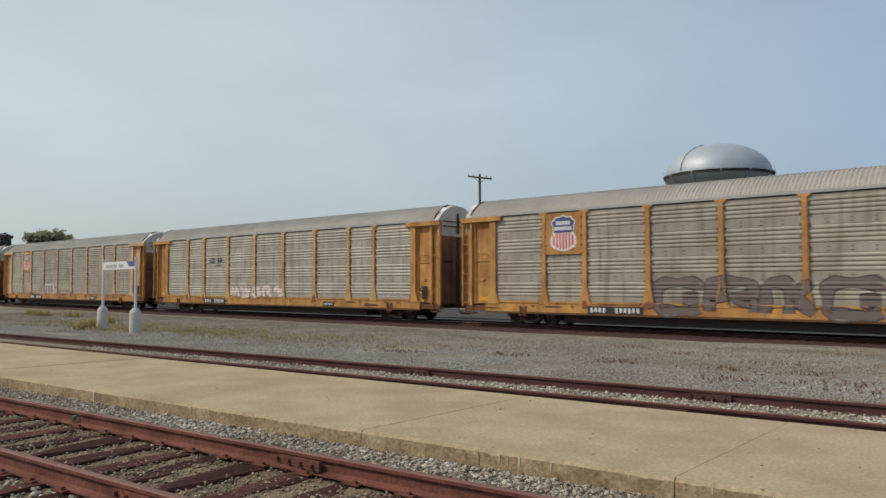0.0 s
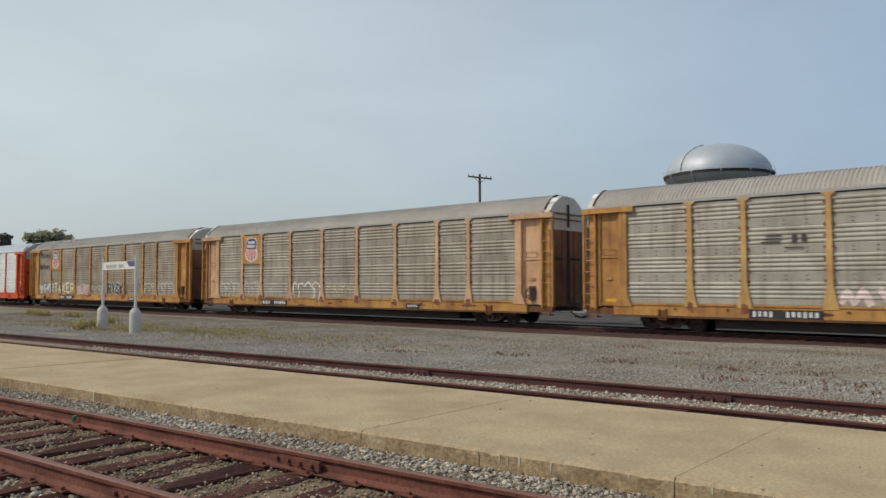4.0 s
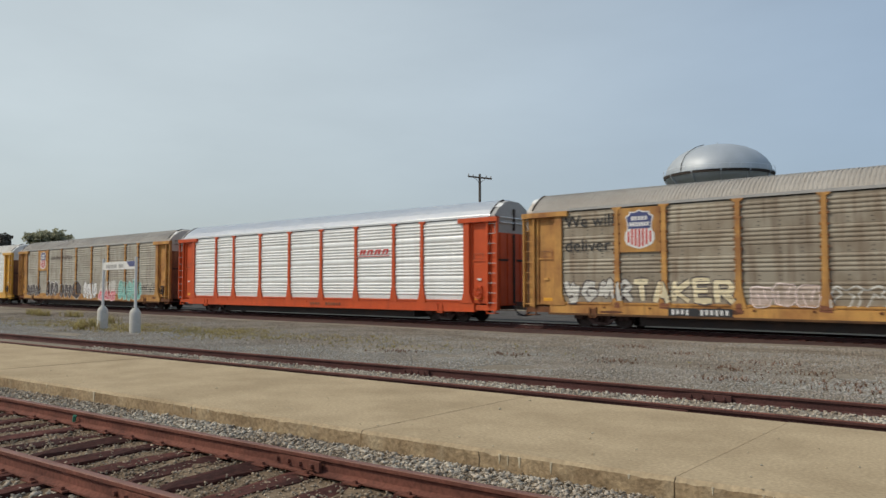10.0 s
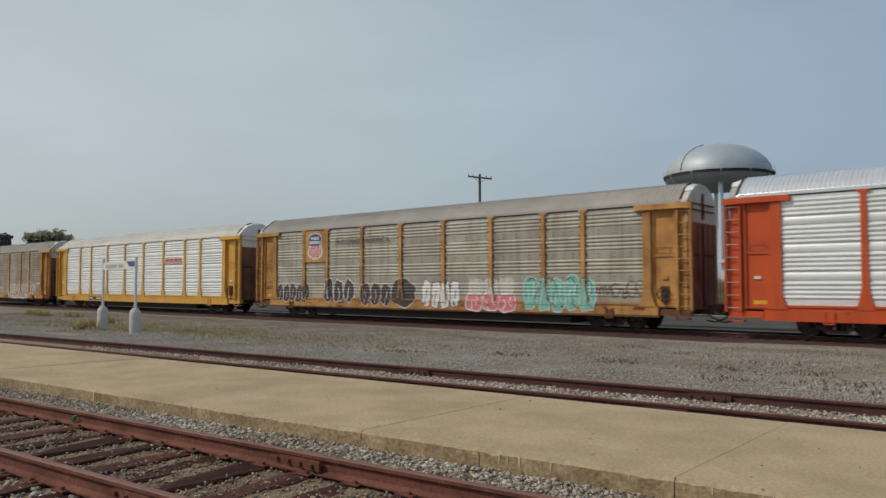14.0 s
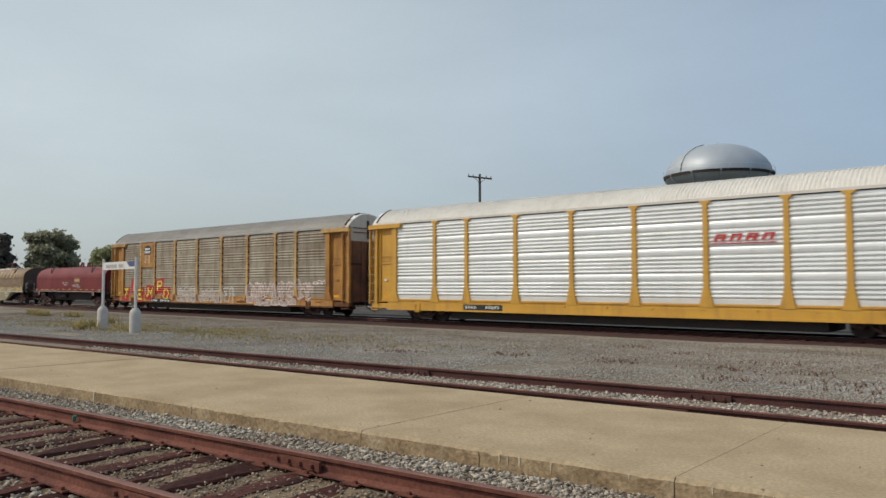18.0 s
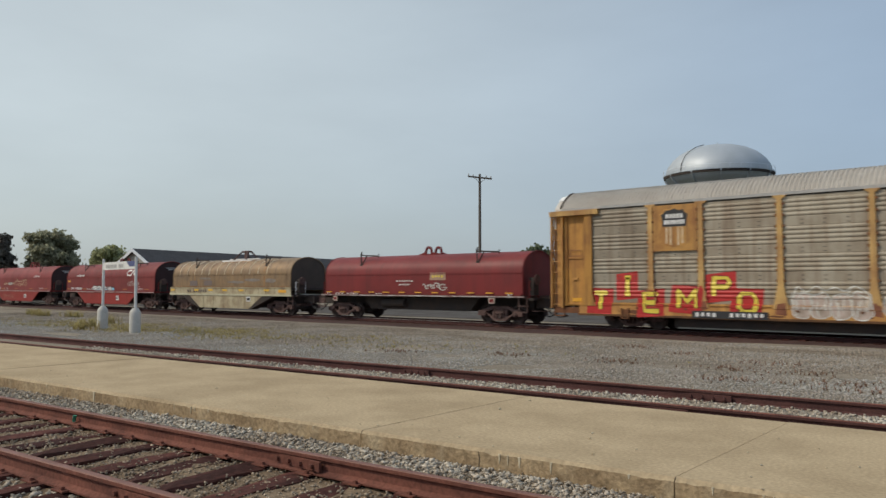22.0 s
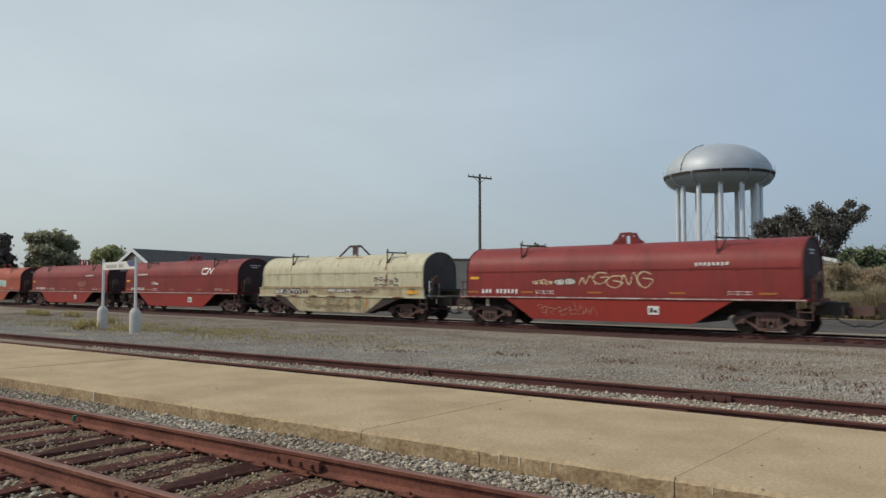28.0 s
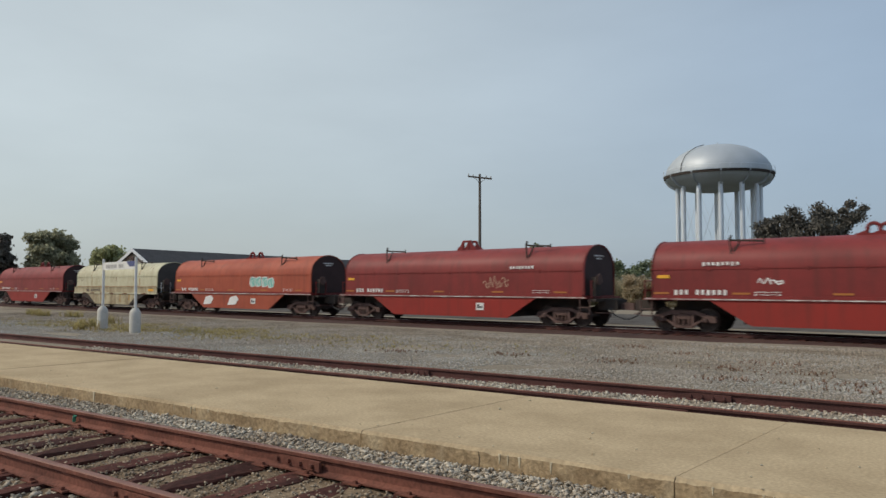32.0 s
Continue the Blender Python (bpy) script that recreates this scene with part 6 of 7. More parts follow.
M_rust_gold = mat("yellow rust stain", (0.46, 0.25, 0.055), 0.85, dark=(0.30, 0.16, 0.06), amount=0.8, size=4.0, fine=0.15)
for car in ("N", "R"):
    for x, w, h in ((4.15, 0.09, 0.60), (7.9, 0.10, 0.62), (9.3, 0.16, 0.50), (5.6, 0.06, 0.35)):
        g = Geo()
        stroke(g, spline([(x, 1.12), (x + 0.02, 1.12 - h * 0.5), (x - 0.02, 1.12 - h)]), w, lambda x, z: 0.098, 0.004)
        part("rust_run", g, M_rust_gold, CARS[car])
    for x in (1.9, 3.3, 5.0, 6.6, 8.7, 11.6):
        rust_patch(CARS[car], x, 1.14, 0.5, 0.05, int(x * 10), M_rust_dark, lambda x, z: 0.055)
rust_runs(CARS["N"], 91)
rust_runs(CARS["R"], 92)
rust_runs(CARS["K"], 96)
belly = lambda x, z: 0.09
M_tag_olive = plain("olive graffiti paint", (0.24, 0.20, 0.11), 0.7)
scrawl(CARS["N"], 4.2, 8.4, 0.45, 0.85, 9, 0.075, M_tag_olive, 93, belly)
for x, z, w, h in ((4.6, 0.95, 0.30, 0.10), (6.4, 1.02, 0.45, 0.08), (8.6, 0.62, 0.20, 0.16), (5.4, 0.50, 0.26, 0.08), (7.3, 0.92, 0.22, 0.12)):
    rust_patch(CARS["N"], x, z, w, h, int(x * 7), M_tag_olive, belly)
bubble(CARS["N"], 1.5, 3.9, 1.26, 1.55, 5, M_tag_pale, M_tag_dark, 97, lambda x, z: 0.075, w=0.045)
cloud(CARS["N"], 5.0, 9.0, 0.75, 1.12, M_tag_olive, 94, 0.035, 8, belly)
scrawl(CARS["M"], 4.2, 7.0, 0.45, 1.0, 6, 0.02, M_tag_tan, 95, belly)
for k in "NKR":
    part("reflector", Geo().box(12.2, 12.95, 0.055, 0.07, 1.32, 1.48), M_orange_mark, CARS[k])
    bars(CARS[k], "car_number", 2.2, 4.6, 1.28, 1.46, 9, M_tag_dark, 0.07, (2,))
for x in (0.1, 3.1, 4.78, 6.4, 8.2, 10.8):
    part("reflector", Geo().box(x, x + 0.5, 0.060, 0.072, 1.38, 1.50), M_yellow_mark, CARS["K"])
part("edge_rail", Geo().box(0.2, 12.9, 0.045, 0.065, 1.632, 1.652), M_clip, CARS["K"], "rust red edge rail")
for n, (x, z, w, h) in enumerate(((9.3, 2.08, 1.1, 0.11), (11.2, 2.02, 0.7, 0.13), (7.6, 1.95, 0.9, 0.10), (4.2, 2.2, 0.8, 0.09))):
    rust_patch(CARS["K"], x, z, w, h, 300 + n, M_patina, short_hood)
part("notice_mark", Geo().box(9.04, 9.36, 0.078, 0.084, 0.82, 0.98), M_black, CARS["K"])
part("notice", Geo().box(9.0, 9.4, 0.085, 0.10, 0.75, 1.05), M_white, CARS["K"])
part("crown_beam", Geo().box(5.05, 8.3, 1.50, 1.62, 3.40, 3.49).box(5.05, 8.3, 0.88, 1.00, 3.26, 3.37), M_white, CARS["K"], "pale beam along the hood crown")
bars(CARS["K"], "owner_mark", 1.9, 5.4, 1.72, 2.06, 2, M_tag_smoke, HOOD_Y - 0.008)
J = CARS["J"]
for x, n in ((0.35, 2), (1.1, 4), (2.0, 6), (4.2, 3), (12.6, 2)):
    bars(J, "sill_mark", x, x + 0.16 * n, 1.29, 1.35, n, M_white, 0.13)
for x in (1.0, 11.6):
    part("notice", Geo().box(x, x + 0.34, 0.052, 0.066, 0.92, 1.17), M_tag_haze, J)
    part("notice_mark", Geo().box(x + 0.06, x + 0.28, 0.046, 0.051, 0.97, 1.12), M_darkred, J)
part("faded_patch", Geo().box(7.9, 8.9, HOOD_Y - 0.012, HOOD_Y - 0.004, 2.0, 2.36), M_tag_tan, J)
bars(J, "stencil", 8.0, 8.8, 2.12, 2.24, 4, M_tag_gold, HOOD_Y - 0.02)
bars(J, "stencil", 5.6, 6.8, 1.92, 2.0, 7, M_white, HOOD_Y - 0.02)
bars(J, "stencil", 5.8, 6.6, 1.74, 1.82, 6, M_white, HOOD_Y - 0.02)
scrawl(J, 7.4, 8.9, 1.5, 1.9, 4, 0.05, M_tag_grey, 81, hood_side)


# ---- things beyond the train and beside it ----
def place(px_angle, dist):
    """A place by its bearing from the viewer, degrees from straight ahead of y, to the left, and distance."""
    a = radians(px_angle)
    return -math.sin(a) * dist, math.cos(a) * dist


def bearing(px):
    return YAW - math.degrees(math.atan((px - 784) / 1310.0))


def make_tower():
    x, y = place(bearing(1274), 134)
    t = thing("water_tower", "silver painted water tower with an oval tank on tubular legs", "water tower", pose(x, y, -0.5, 0, 0, bearing(1274)))
    s = 0.0958
    zt = lambda py: (505 - py) * s + 2.0
    rim = zt(311)
    top = zt(257.0)
    prof = [(0.0, top), (1.4, zt(257.8)), (3.2, zt(260.5)), (4.9, zt(266)), (6.4, zt(274.5)), (7.5, zt(284.5)), (8.2, zt(295)), (8.5, zt(304)), (8.6, rim)]
    part("tank_top", Geo().lathe(prof, 64), M_silver, t, smooth=True)
    prof = [(8.6, rim), (8.65, rim - 0.25), (8.5, rim - 0.8), (8.0, rim - 1.4), (7.0, rim - 1.95), (5.6, rim - 2.4), (2.8, rim - 2.75), (0.0, rim - 2.85)]
    part("tank_bowl", Geo().lathe(prof, 64), M_silver, t, smooth=True)
    part("balcony", Geo().lathe([(8.55, rim - 0.12), (9.0, rim - 0.12), (9.0, rim + 0.0), (8.55, rim + 0.0)], 64), M_silver, t)
    g = Geo()
    for i in range(64):
        a, b = 2 * math.pi * i / 64, 2 * math.pi * (i + 1) / 64
        g.rod((8.95 * math.cos(a), 8.95 * math.sin(a), rim + 0.75), (8.95 * math.cos(b), 8.95 * math.sin(b), rim + 0.75), 0.03, 4)
        if i % 2 == 0:
            g.rod((8.95 * math.cos(a), 8.95 * math.sin(a), rim), (8.95 * math.cos(a), 8.95 * math.sin(a), rim + 0.75), 0.025, 4)
    part("balcony_rail", g, M_leg, t)
    # the balcony's shade on the bowl is added as a dark ring
    part("shadow_girder", Geo().lathe([(8.66, rim - 0.12), (8.90, rim - 0.12), (8.90, rim - 0.50), (8.66, rim - 0.50)], 64), M_dark, t, "dark ring for the shade under the balcony")
    part("finial", Geo().lathe([(0.45, top - 0.1), (0.45, top + 0.12), (0.1, top + 0.16), (0.1, top + 0.4), (0.0, top + 0.42)], 10), M_silver, t)
    leg = Geo().rod((0, 0, 0), (0, 0, rim - 1.6), 0.40, 16).mesh("leg", M_leg, True)
    arm = Geo().prism([(6.1, rim - 2.45), (6.9, rim - 2.45), (8.1, rim - 1.75), (8.72, rim - 0.95), (9.0, rim - 0.12), (8.5, rim - 0.12), (8.1, rim - 1.25), (6.8, rim - 1.95)], -0.13, 0.13, "y").mesh("bracket", M_silver)
    n, ends = 12, []
    for i in range(n):
        a = 2 * math.pi * i / n - math.pi / 2 + 0.05
        ends.append((math.cos(a) * 6.6, math.sin(a) * 6.6))
        part("leg", leg, None, t).matrix_local = pose(*ends[-1], 0)
        part("bracket", arm, None, t).matrix_local = pose(0, 0, 0, 0, 0, math.degrees(a))
    for i in range(n):
        p, q = ends[i], ends[(i + 1) % n]
        for a, b in ((1, 7.5), (7.5, 1), (7.5, rim - 3), (rim - 3, 7.5)):
            part("tie_rod", Geo().rod((*p, a), (*q, b), 0.03, 4), M_leg, t)
    part("riser", Geo().rod((0, 0, 0), (0, 0, rim - 3), 0.35, 14), M_leg, t)
    g = Geo()
    a = radians(-90 - 42)
    pts = [(r * math.cos(a), r * math.sin(a), z) for r, z in ((8.65, rim + 0.2), (8.45, zt(297)), (7.65, zt(283)), (6.5, zt(273)), (5.0, zt(264.5)), (3.2, zt(259)))]
    g.tube(pts, 0.055)
    part("tank_ladder", g, M_dark, t)


make_tower()


def make_pole():
    x, y = place(bearing(849.5), 73)
    t = thing("utility_pole", "weathered wooden utility pole with one crossarm", "utility pole", pose(x, y, -0.45, 0, 0, YAW - 3))
    part("pole", Geo().rod((0, 0, 0), (0, 0, 12.9), 0.17, 10, 0.12), M_wood, t)
    part("crossarm", Geo().prism([(-1.2, 12.59), (1.2, 12.31), (1.2, 12.46), (-1.2, 12.74)], -0.18, -0.06, "y"), M_wood, t)
    for k in (-1.1, -0.65, 0.65, 1.1):
        part("insulator", Geo().lathe([(0.05, 12.6), (0.06, 12.72), (0.03, 12.8), (0.0, 12.82)], 8, (k, -0.12, -0.117 * k)), M_end_grey, t)
    g = Geo().rod((-0.55, -0.15, 12.53), (0, -0.15, 12.0), 0.025, 5).rod((0.55, -0.15, 12.40), (0, -0.15, 12.0), 0.025, 5)
    part("brace", g, M_wood, t)


make_pole()


def make_sign():
    a, b = Vector((-30.9, 14.35, 0)), Vector((-27.55, 14.05, 0))
    t = thing("station_sign", "white station name board between two white posts on round concrete footings", "station sign", pose(a.x, a.y, -0.36))
    d = b - a
    for p in (Vector((0, 0, 0)), d):
        part("footing", Geo().lathe([(0, -0.1), (0.21, -0.1), (0.21, 0.78), (0.19, 0.85), (0.09, 0.98), (0.0, 0.98)], 16, p), M_base, t, smooth=True)
        part("post", Geo().rod(p + Vector((0, 0, 0.95)), p + Vector((0, 0, 2.94)), 0.055, 10), M_post, t)
    l = d.length
    bd = new("board")
    part_b = part("name_board", Geo().box(0.02, l - 0.02, -0.03, 0.03, 2.48, 2.79), M_post, t, "white name board")
    bpy.data.objects.remove(bd)
    turn = pose(0, 0, 0, 0, 0, math.degrees(math.atan2(d.y, d.x)))
    part_b.matrix_local = turn
    g = Geo()
    for k in range(11):
        if k != 7:
            g.box(0.35 + k * 0.17, 0.35 + k * 0.17 + 0.12, -0.036, -0.031, 2.54, 2.69)
    part("name_bars", g, M_end_grey, part_b)
    part("blue_end", Geo().prism([(l * 0.74, 2.785), (l - 0.03, 2.785), (l - 0.03, 2.58), (l * 0.83, 2.58)], -0.038, -0.031, "y"), M_blue_mark, part_b)


make_sign()


def tree(name, x, y, z, height, width, trunk, seed, leaf, label, clumps=60, leaves=70, leafsize=0.30, low=0.25, boughs=(), side=(1, 0)):
    """Tapered trunk, forking limbs and a crown of many small leaves."""
    r = random.Random(seed)
    t = thing(name, label, name, pose(x, y, z))
    g = Geo()
    top = Vector((r.uniform(-0.3, 0.3), r.uniform(-0.3, 0.3), height * 0.62))
    g.rod((0, 0, -0.3), top * 0.5, trunk, 8, trunk * 0.7)
    g.rod(top * 0.5, top, trunk * 0.7, 7, trunk * 0.35)
    tips = []
    for k in range(9):
        a, s = 2 * math.pi * k / 9 + r.uniform(-0.3, 0.3), top * r.uniform(0.35, 0.95)
        tip = s + Vector((math.cos(a) * width * r.uniform(0.25, 0.42), math.sin(a) * width * r.uniform(0.25, 0.42), height * r.uniform(0.12, 0.30)))
        g.rod(s, tip, trunk * 0.30, 5, trunk * 0.10)
        tips.append(tip)
        for q in range(2):
            e = tip + Vector((r.uniform(-1, 1), r.uniform(-1, 1), r.uniform(0, 1))) * width * 0.12
            g.rod(s.lerp(tip, 0.6), e, trunk * 0.12, 4, trunk * 0.05)
            tips.append(e)
    for out, up in boughs:
        tip = Vector((side[0] * out, side[1] * out, up))
        g.rod(top * 0.8, tip, trunk * 0.25, 5, trunk * 0.06)
        tips += [top.lerp(tip, 0.62), top.lerp(tip, 0.8), tip]
    part("trunk", g, M_bark, t)
    cl = []
    for k in range(clumps):
        if k < len(tips):
            c = tips[k]
        else:
            a, u = r.uniform(0, 2 * math.pi), r.uniform(0, 1)
            hz = height * (low + (0.97 - low) * u)
            rad = width / 2 * math.sqrt(max(0.05, 1 - ((u - 0.42) / 0.62) ** 2)) * r.uniform(0.45, 1.0)
            c = Vector((math.cos(a) * rad, math.sin(a) * rad, hz))
        cl.append((c, width * r.uniform(0.07, 0.14)))
    nr = np.random.default_rng(seed)
    pts = np.concatenate([np.array(c)[None] + nr.normal(0, s * 0.50, (leaves, 3)) * np.array((1, 1, 0.75)) for c, s in cl])
    n = len(pts)
    a = nr.normal(0, 1, (n, 3))
    a /= np.linalg.norm(a, axis=1)[:, None]
    b = np.cross(a, nr.normal(0, 1, (n, 3)))
    b /= np.linalg.norm(b, axis=1)[:, None]
    sz = (leafsize * nr.uniform(0.6, 1.3, n))[:, None]
    v = np.stack([pts - a * sz, pts + b * sz * 0.55, pts + a * sz, pts - b * sz * 0.55], 1).reshape(-1, 3)
    me = bpy.data.meshes.new("crown")
    me.from_pydata(v.tolist(), [], (np.arange(n * 4).reshape(-1, 4)).tolist())
    me.materials.append(leaf)
    part("crown", me, None, t)
    return t


def tree_at(px, dist, top_px, width_px, seed, leaf, label, **k):
    x, y = place(bearing(px), dist)
    depth = dist * math.cos(math.atan((px - 784) / 1310.0))
    h = (505 - top_px) / 1310.0 * depth + 1.95
    return tree("tree", x, y, -0.45, h, width_px / 1310.0 * depth, max(0.12, h * 0.022), seed, leaf, label, **k)


tree_at(92, 95, 408, 84, 3, M_leaf, "round green broadleaf tree beyond the track", clumps=150, leaves=190, leafsize=0.21, low=0.12)
tree_at(-4, 95, 412, 52, 4, M_leaf_dark, "dark green tree beyond the track", clumps=130, leaves=180, leafsize=0.21, low=0.10)
tree_at(196, 90, 437, 75, 5, M_leaf_low, "low yellowish green tree beside a long building", clumps=120, leaves=180, leafsize=0.19, low=0.1)
ax, ay = place(bearing(1430), 95)
bx, by = place(bearing(1470), 95)
ACROSS = Vector((bx - ax, by - ay)).normalized()
tree_at(1444, 95, 359, 98, 6, M_leaf_dark, "tall dark green tree with an open crown and one long bough", clumps=66, leaves=330, leafsize=0.16, low=0.42, side=ACROSS,
        boughs=((4.9, 10.4), (4.4, 9.5), (3.6, 11.0), (3.0, 8.3), (2.4, 7.4), (-2.9, 9.6), (-2.2, 10.4), (0.2, 9.5), (-0.7, 8.6), (0.9, 9.0), (-1.5, 7.6), (0.4, 10.6), (1.4, 10.0)))
tree_at(1380, 100, 382, 76, 7, M_leaf_dark, "dark dense tree beside the water tower", clumps=110, leaves=280, leafsize=0.18, low=0.2)
for n, px in enumerate((1065, 1105, 1145, 1180, 1215, 1250)):
    tree_at(px, 190 + 15 * (n % 3), 462 + 8 * (n % 2), 70, 20 + n, M_leaf_far, "distant hazy green tree", clumps=40, leaves=110, leafsize=0.35, low=0.05)
for n, px in enumerate((1530, 1585, 1640, 1490)):
    tree_at(px, 120, 435 + 7 * (n % 2), 85, 30 + n, M_leaf_far, "green tree at the far edge of the yard", clumps=50, leaves=130, leafsize=0.25, low=0.05)


def weeds():
    r = np.random.default_rng(8)
    for seed, n, x0, x1, y0, y1, hi in ((8, 4000, -18, -8, 46.5, 58, 1.7), (28, 5200, -9, 10, 46.5, 58, 2.3), (18, 3600, -44, -19, 62, 84, 3.0)):
        x = r.uniform(x0, x1, n)
        y = r.uniform(y0, y1, n) + 0.6 * np.sin(x)
        z = np.full(n, -0.45)
        stuff(blades("tall_weeds", M_weed, np.stack([x, y, z], 1), hi * 0.35, hi, 0.022, seed, 0.45, 12), "dense tall dry weeds behind the train", "weeds")
    c = r.choice(11, 420)
    x = np.array([-4.9, -8.3, -3.1, -5.5, -11.4, -5.8, -2.7, -10.2, -4.3, -14.0, -8.1])[c] + r.normal(0, 0.42, 420)
    y = np.array([14.0, 16.2, 14.9, 18.2, 16.1, 16.4, 13.7, 20.7, 16.4, 14.5, 19.5])[c] + r.normal(0, 0.30, 420)
    z = np.array([ground_z(a, b) for a, b in zip(x, y)])
    stuff(blades("dead_weeds", M_redweed, np.stack([x, y, z], 1), 0.02, 0.10, 0.006, 19, 0.9, 8), "small reddish dead weeds in the gravel", "weeds")
    n = 2600
    x = r.normal(-29, 6.5, n)
    y = 15.9 + 0.06 * (x + 29) + r.normal(0, 1.1, n) + 0.8 * np.sin(x * 0.9)
    z = np.array([ground_z(a, b) for a, b in zip(x, y)])
    stuff(blades("grass", M_grass, np.stack([x, y, z], 1), 0.02, 0.09, 0.011, 9, 0.9, 9), "sparse yellow green grass in the gravel", "grass")
    n = 190
    c = r.choice(6, n)
    x = np.array([-48.1, -50.3, -30.8, -33.6, -35.8, -45.0])[c] + r.normal(0, 0.30, n)
    y = np.array([18.6, 19.0, 13.5, 14.9, 16.9, 19.2])[c] + r.normal(0, 0.25, n)
    z = np.array([ground_z(a, b) for a, b in zip(x, y)])
    stuff(blades("weeds", M_grass, np.stack([x, y, z], 1), 0.10, 0.55, 0.010, 10, 0.6, 10), "yellow green weed tufts beside the sign footings", "weeds")


weeds()
for n, (px, dist, h, w) in enumerate(((1462, 62, 3.7, 3.9), (1440, 60, 2.7, 3.4), (1408, 60, 2.5, 2.6), (1500, 63, 3.3, 3.4), (1556, 62, 3.0, 3.6), (1344, 61, 2.7, 2.8), (1190, 66, 3.2, 3.4), (1130, 67, 2.8, 3.0))):
    x, y = place(bearing(px), dist)
    tree("shrub", x, y, -0.45, h, w, 0.05, 60 + n, M_shrub, "scraggly dry tan and olive shrub among weeds", clumps=90, leaves=120, leafsize=0.085, low=0.05)


def gable_house(name, label, mid, length, width, eave, ridge, turn, wall, roof, door=False):
    """A gabled building: its gable end faces local -y; length runs along y."""
    t = thing(name, label, "building", pose(*mid, -0.45, 0, 0, turn))
    w = width / 2
    part("gable_wall", Geo().prism([(-w, 0), (w, 0), (w, eave), (0, ridge), (-w, eave)], -0.15, 0.0, "y"), wall, t)
    part("back_wall", Geo().prism([(-w, 0), (w, 0), (w, eave), (0, ridge), (-w, eave)], length, length + 0.15, "y"), wall, t)
    for s in (-1, 1):
        part("side_wall", Geo().box(min(s * w, s * (w - 0.15)), max(s * w, s * (w - 0.15)), 0, length, 0, eave), wall, t)
        k = (ridge - eave) / w
        o = 0.4
        part("roof_slope", Geo().prism([(0, ridge + 0.02), (s * (w + o), eave - k * o + 0.02), (s * (w + o), eave - k * o + 0.2), (0, ridge + 0.22)], -0.45, length + 0.45, "y"), roof, t)
        part("fascia", Geo().prism([(0, ridge - 0.12), (s * (w + o), eave - k * o - 0.12), (s * (w + o), eave - k * o + 0.21), (0, ridge + 0.23)], -0.52, -0.44, "y"), M_siding, t)
    if door:
        part("garage_door", Geo().box(-w * 0.5, w * 0.45, -0.19, -0.14, 0, eave * 0.78), M_end_grey, t)
        part("door_frame", Geo().box(-w * 0.55, w * 0.5, -0.24, -0.155, eave * 0.78, eave * 0.84), M_wood, t)
        for i in range(int(width / 0.6)):
            part("batten", Geo().box(-w + 0.3 + i * 0.6, -w + 0.34 + i * 0.6, -0.175, -0.148, 0, eave), wall, t)
    return t


hx, hy = place(bearing(1372), 78)
gable_house("garage", "white metal sided garage with a pale roof and closed door", (hx, hy), 10, 9.8, 4.15, 5.3, YAW - 22 - 8, M_siding, M_end_grey, True)
lx, ly = place(bearing(240), 80)
gable_house("long_building", "long low building with a dark shingle roof and white trim", (lx, ly), 46, 6.4, 3.3, 5.35, YAW - 25.8, M_beige, M_darkroof)


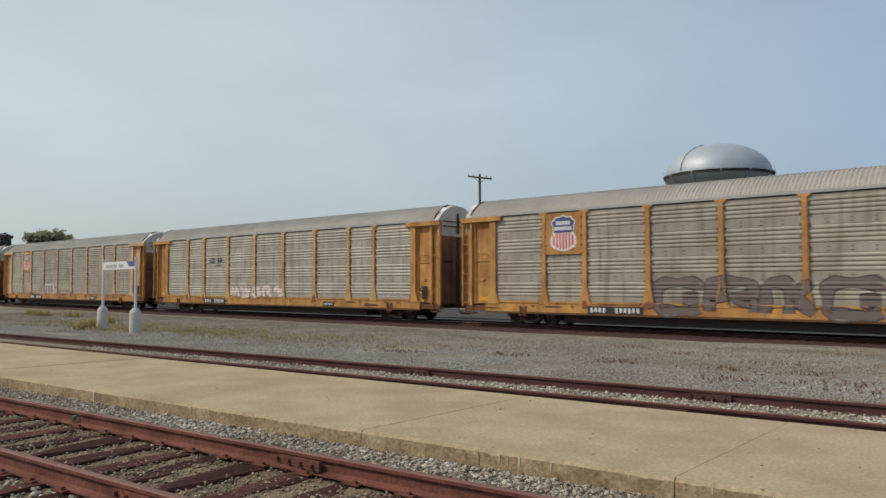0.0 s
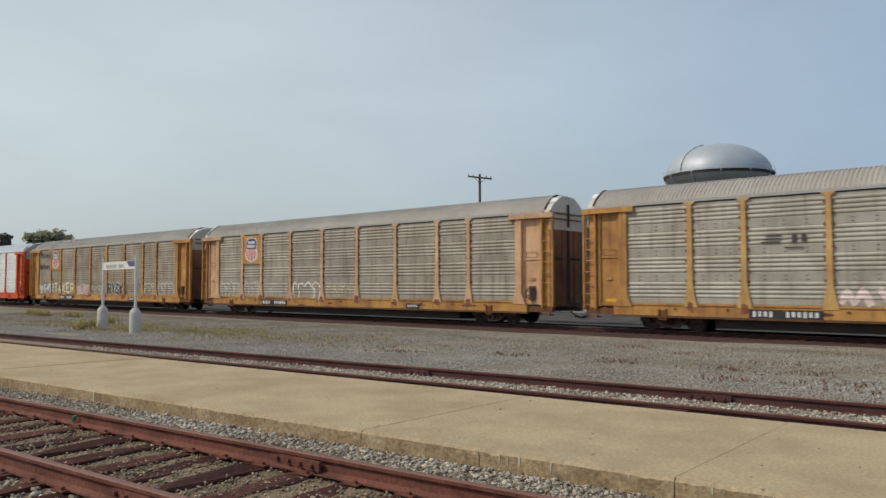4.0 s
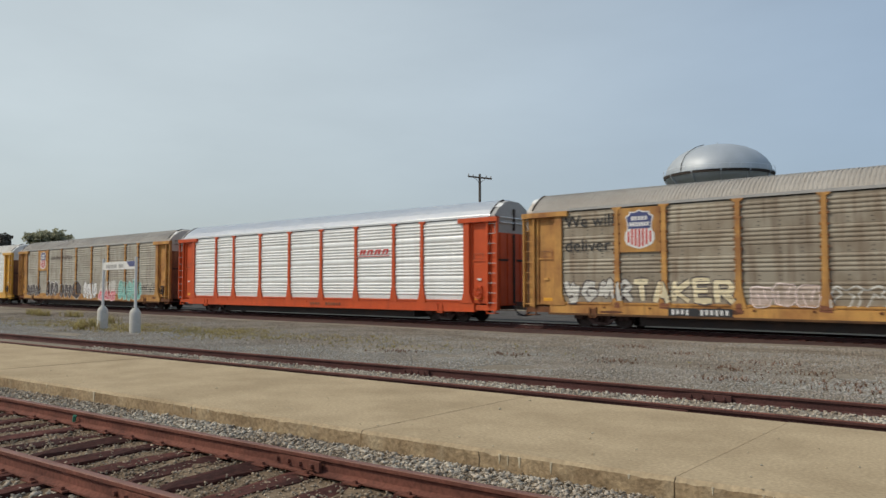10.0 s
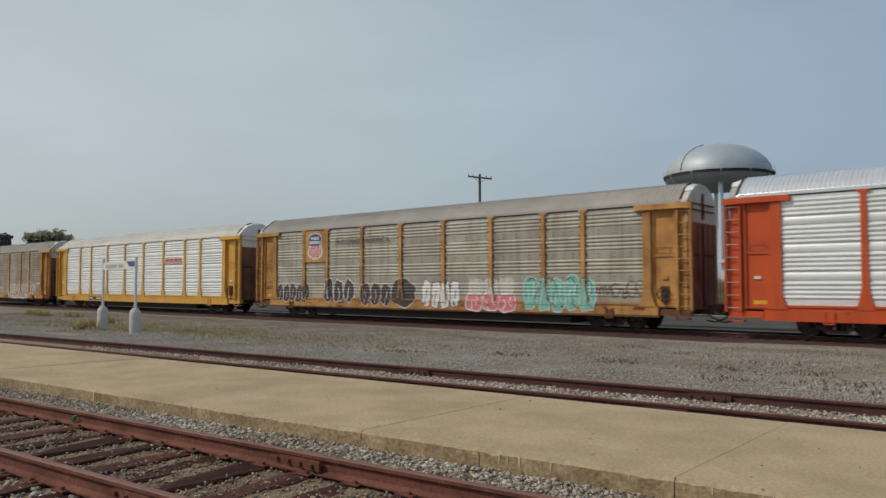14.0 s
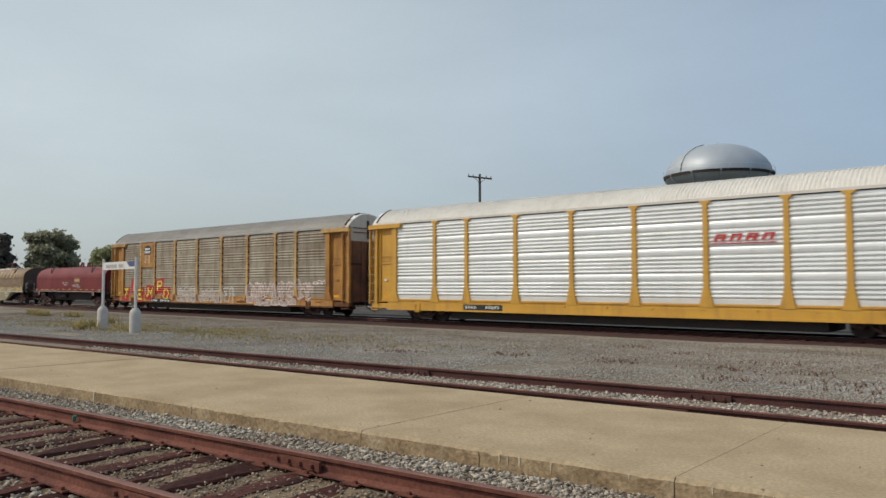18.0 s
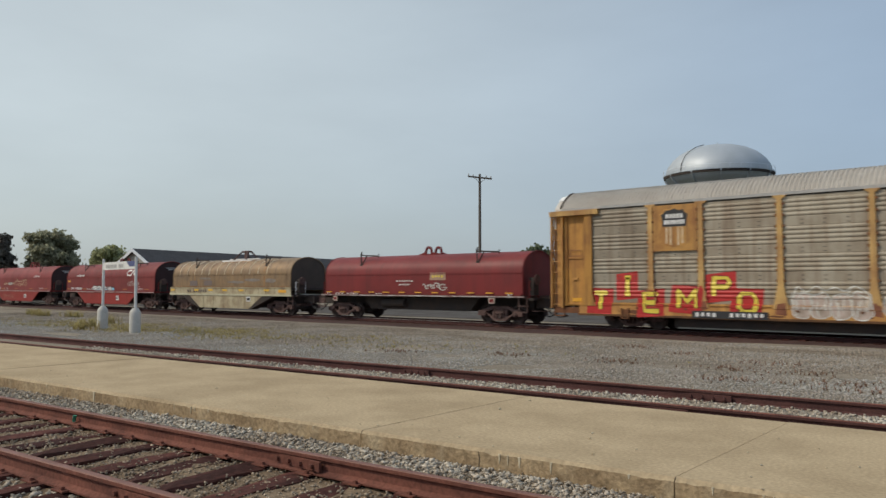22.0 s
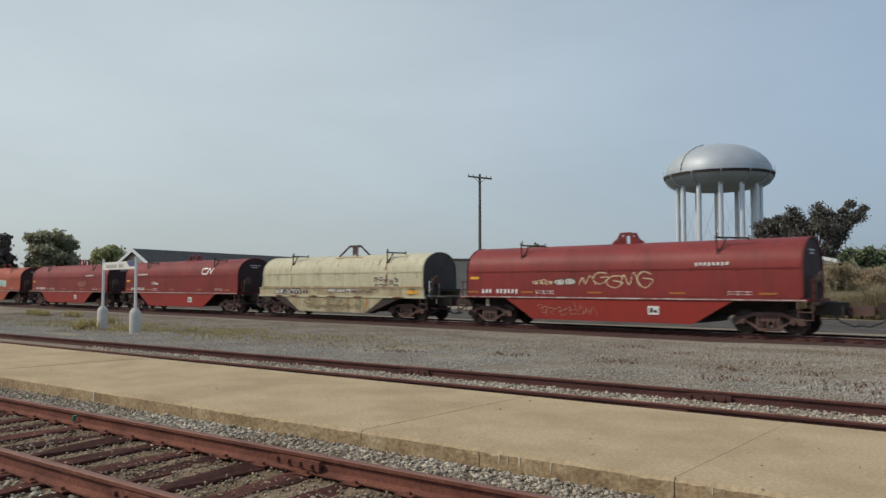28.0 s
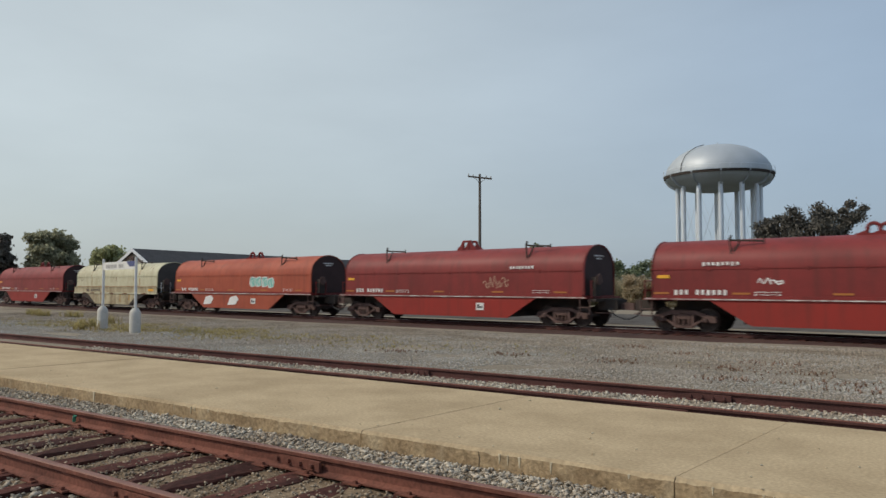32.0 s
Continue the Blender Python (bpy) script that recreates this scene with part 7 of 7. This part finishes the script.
def make_warehouse():
    x, y = place(bearing(640), 104)
    t = thing("warehouse", "beige metal warehouse with a flat roof edge", "building", pose(x, y, -0.45, 0, 0, YAW + 4))
    part("front_wall", Geo().box(0, 20.5, 0, 0.2, 0, 5.55), M_beige, t)
    part("side_wall", Geo().prism([(20.5, 0.0), (29.5, 9.0), (29.3, 9.2), (20.3, 0.2)], 0, 5.5), M_beige, t)
    part("back_wall", Geo().box(0, 29.3, 9.0, 9.2, 0, 5.4), M_beige, t)
    part("roof", Geo().prism([(0, 0.2), (20.4, 0.2), (29.3, 9.0), (0, 9.0)], 5.3, 5.45), M_end_grey, t)
    part("roof_edge", Geo().box(-0.1, 20.6, -0.12, 0.0, 5.35, 5.62), M_wood, t)
    ribs = Geo()
    for k in range(34):
        ribs.box(0.3 + k * 0.6, 0.36 + k * 0.6, -0.04, -0.001, 0, 5.34)
    tagged(part("wall_ribs", ribs, M_beige, t), kind="stuff")


make_warehouse()
tree_at(948, 150, 436, 70, 41, M_leaf_far, "hazy green tree behind the warehouse", clumps=60, leaves=130, leafsize=0.3, low=0.1)


# ---- what moves ----
RUN = [(0, -145.27), (1, -136.63), (2, -127.91), (3, -119.15), (3.5, -114.80), (5.5, -97.30), (6, -92.77), (7, -83.77), (8, -74.70), (9, -65.61), (10, -56.44),
       (11, -47.21), (12, -37.94), (13, -28.64), (14, -19.25), (14.5, -14.50), (16.5, 4.65), (17, 9.55), (18, 19.40), (19, 29.22), (20, 39.11), (21, 49.06),
       (22, 59.08), (23, 69.17), (24, 79.05), (25, 89.10), (25.5, 94.25), (27.5, 115.20), (28, 120.31), (29, 130.71), (30, 141.24), (31, 151.82), (32, 162.59)]


def motions():
    times, way = [t for t, s in RUN], [s for t, s in RUN]
    for key, car in CARS.items():
        walk(car, [(t, pose(HOME[key] + s, SIDE_Y, RAIL_Z)) for t, s in RUN])
        # the wheels roll while their car passes the viewer
        steps = [k / FPS for k in range(32 * FPS + 1)]
        steps = [t for t in steps if -115 < HOME[key] + np.interp(t, times, way) < 3]
        for w in [o for o in car.children_recursive if "radius" in o]:
            x, y, r = w.location.x, w.location.y, w.location.z
            rows = [(t, pose(x, y, r, 0, math.degrees(np.interp(t, times, way) / r) % 360, 0)) for t in steps]
            if rows:
                walk(w, ([(0, rows[0][1])] if steps[0] > 0 else []) + rows + ([(32, rows[-1][1])] if steps[-1] < 32 else []))


motions()
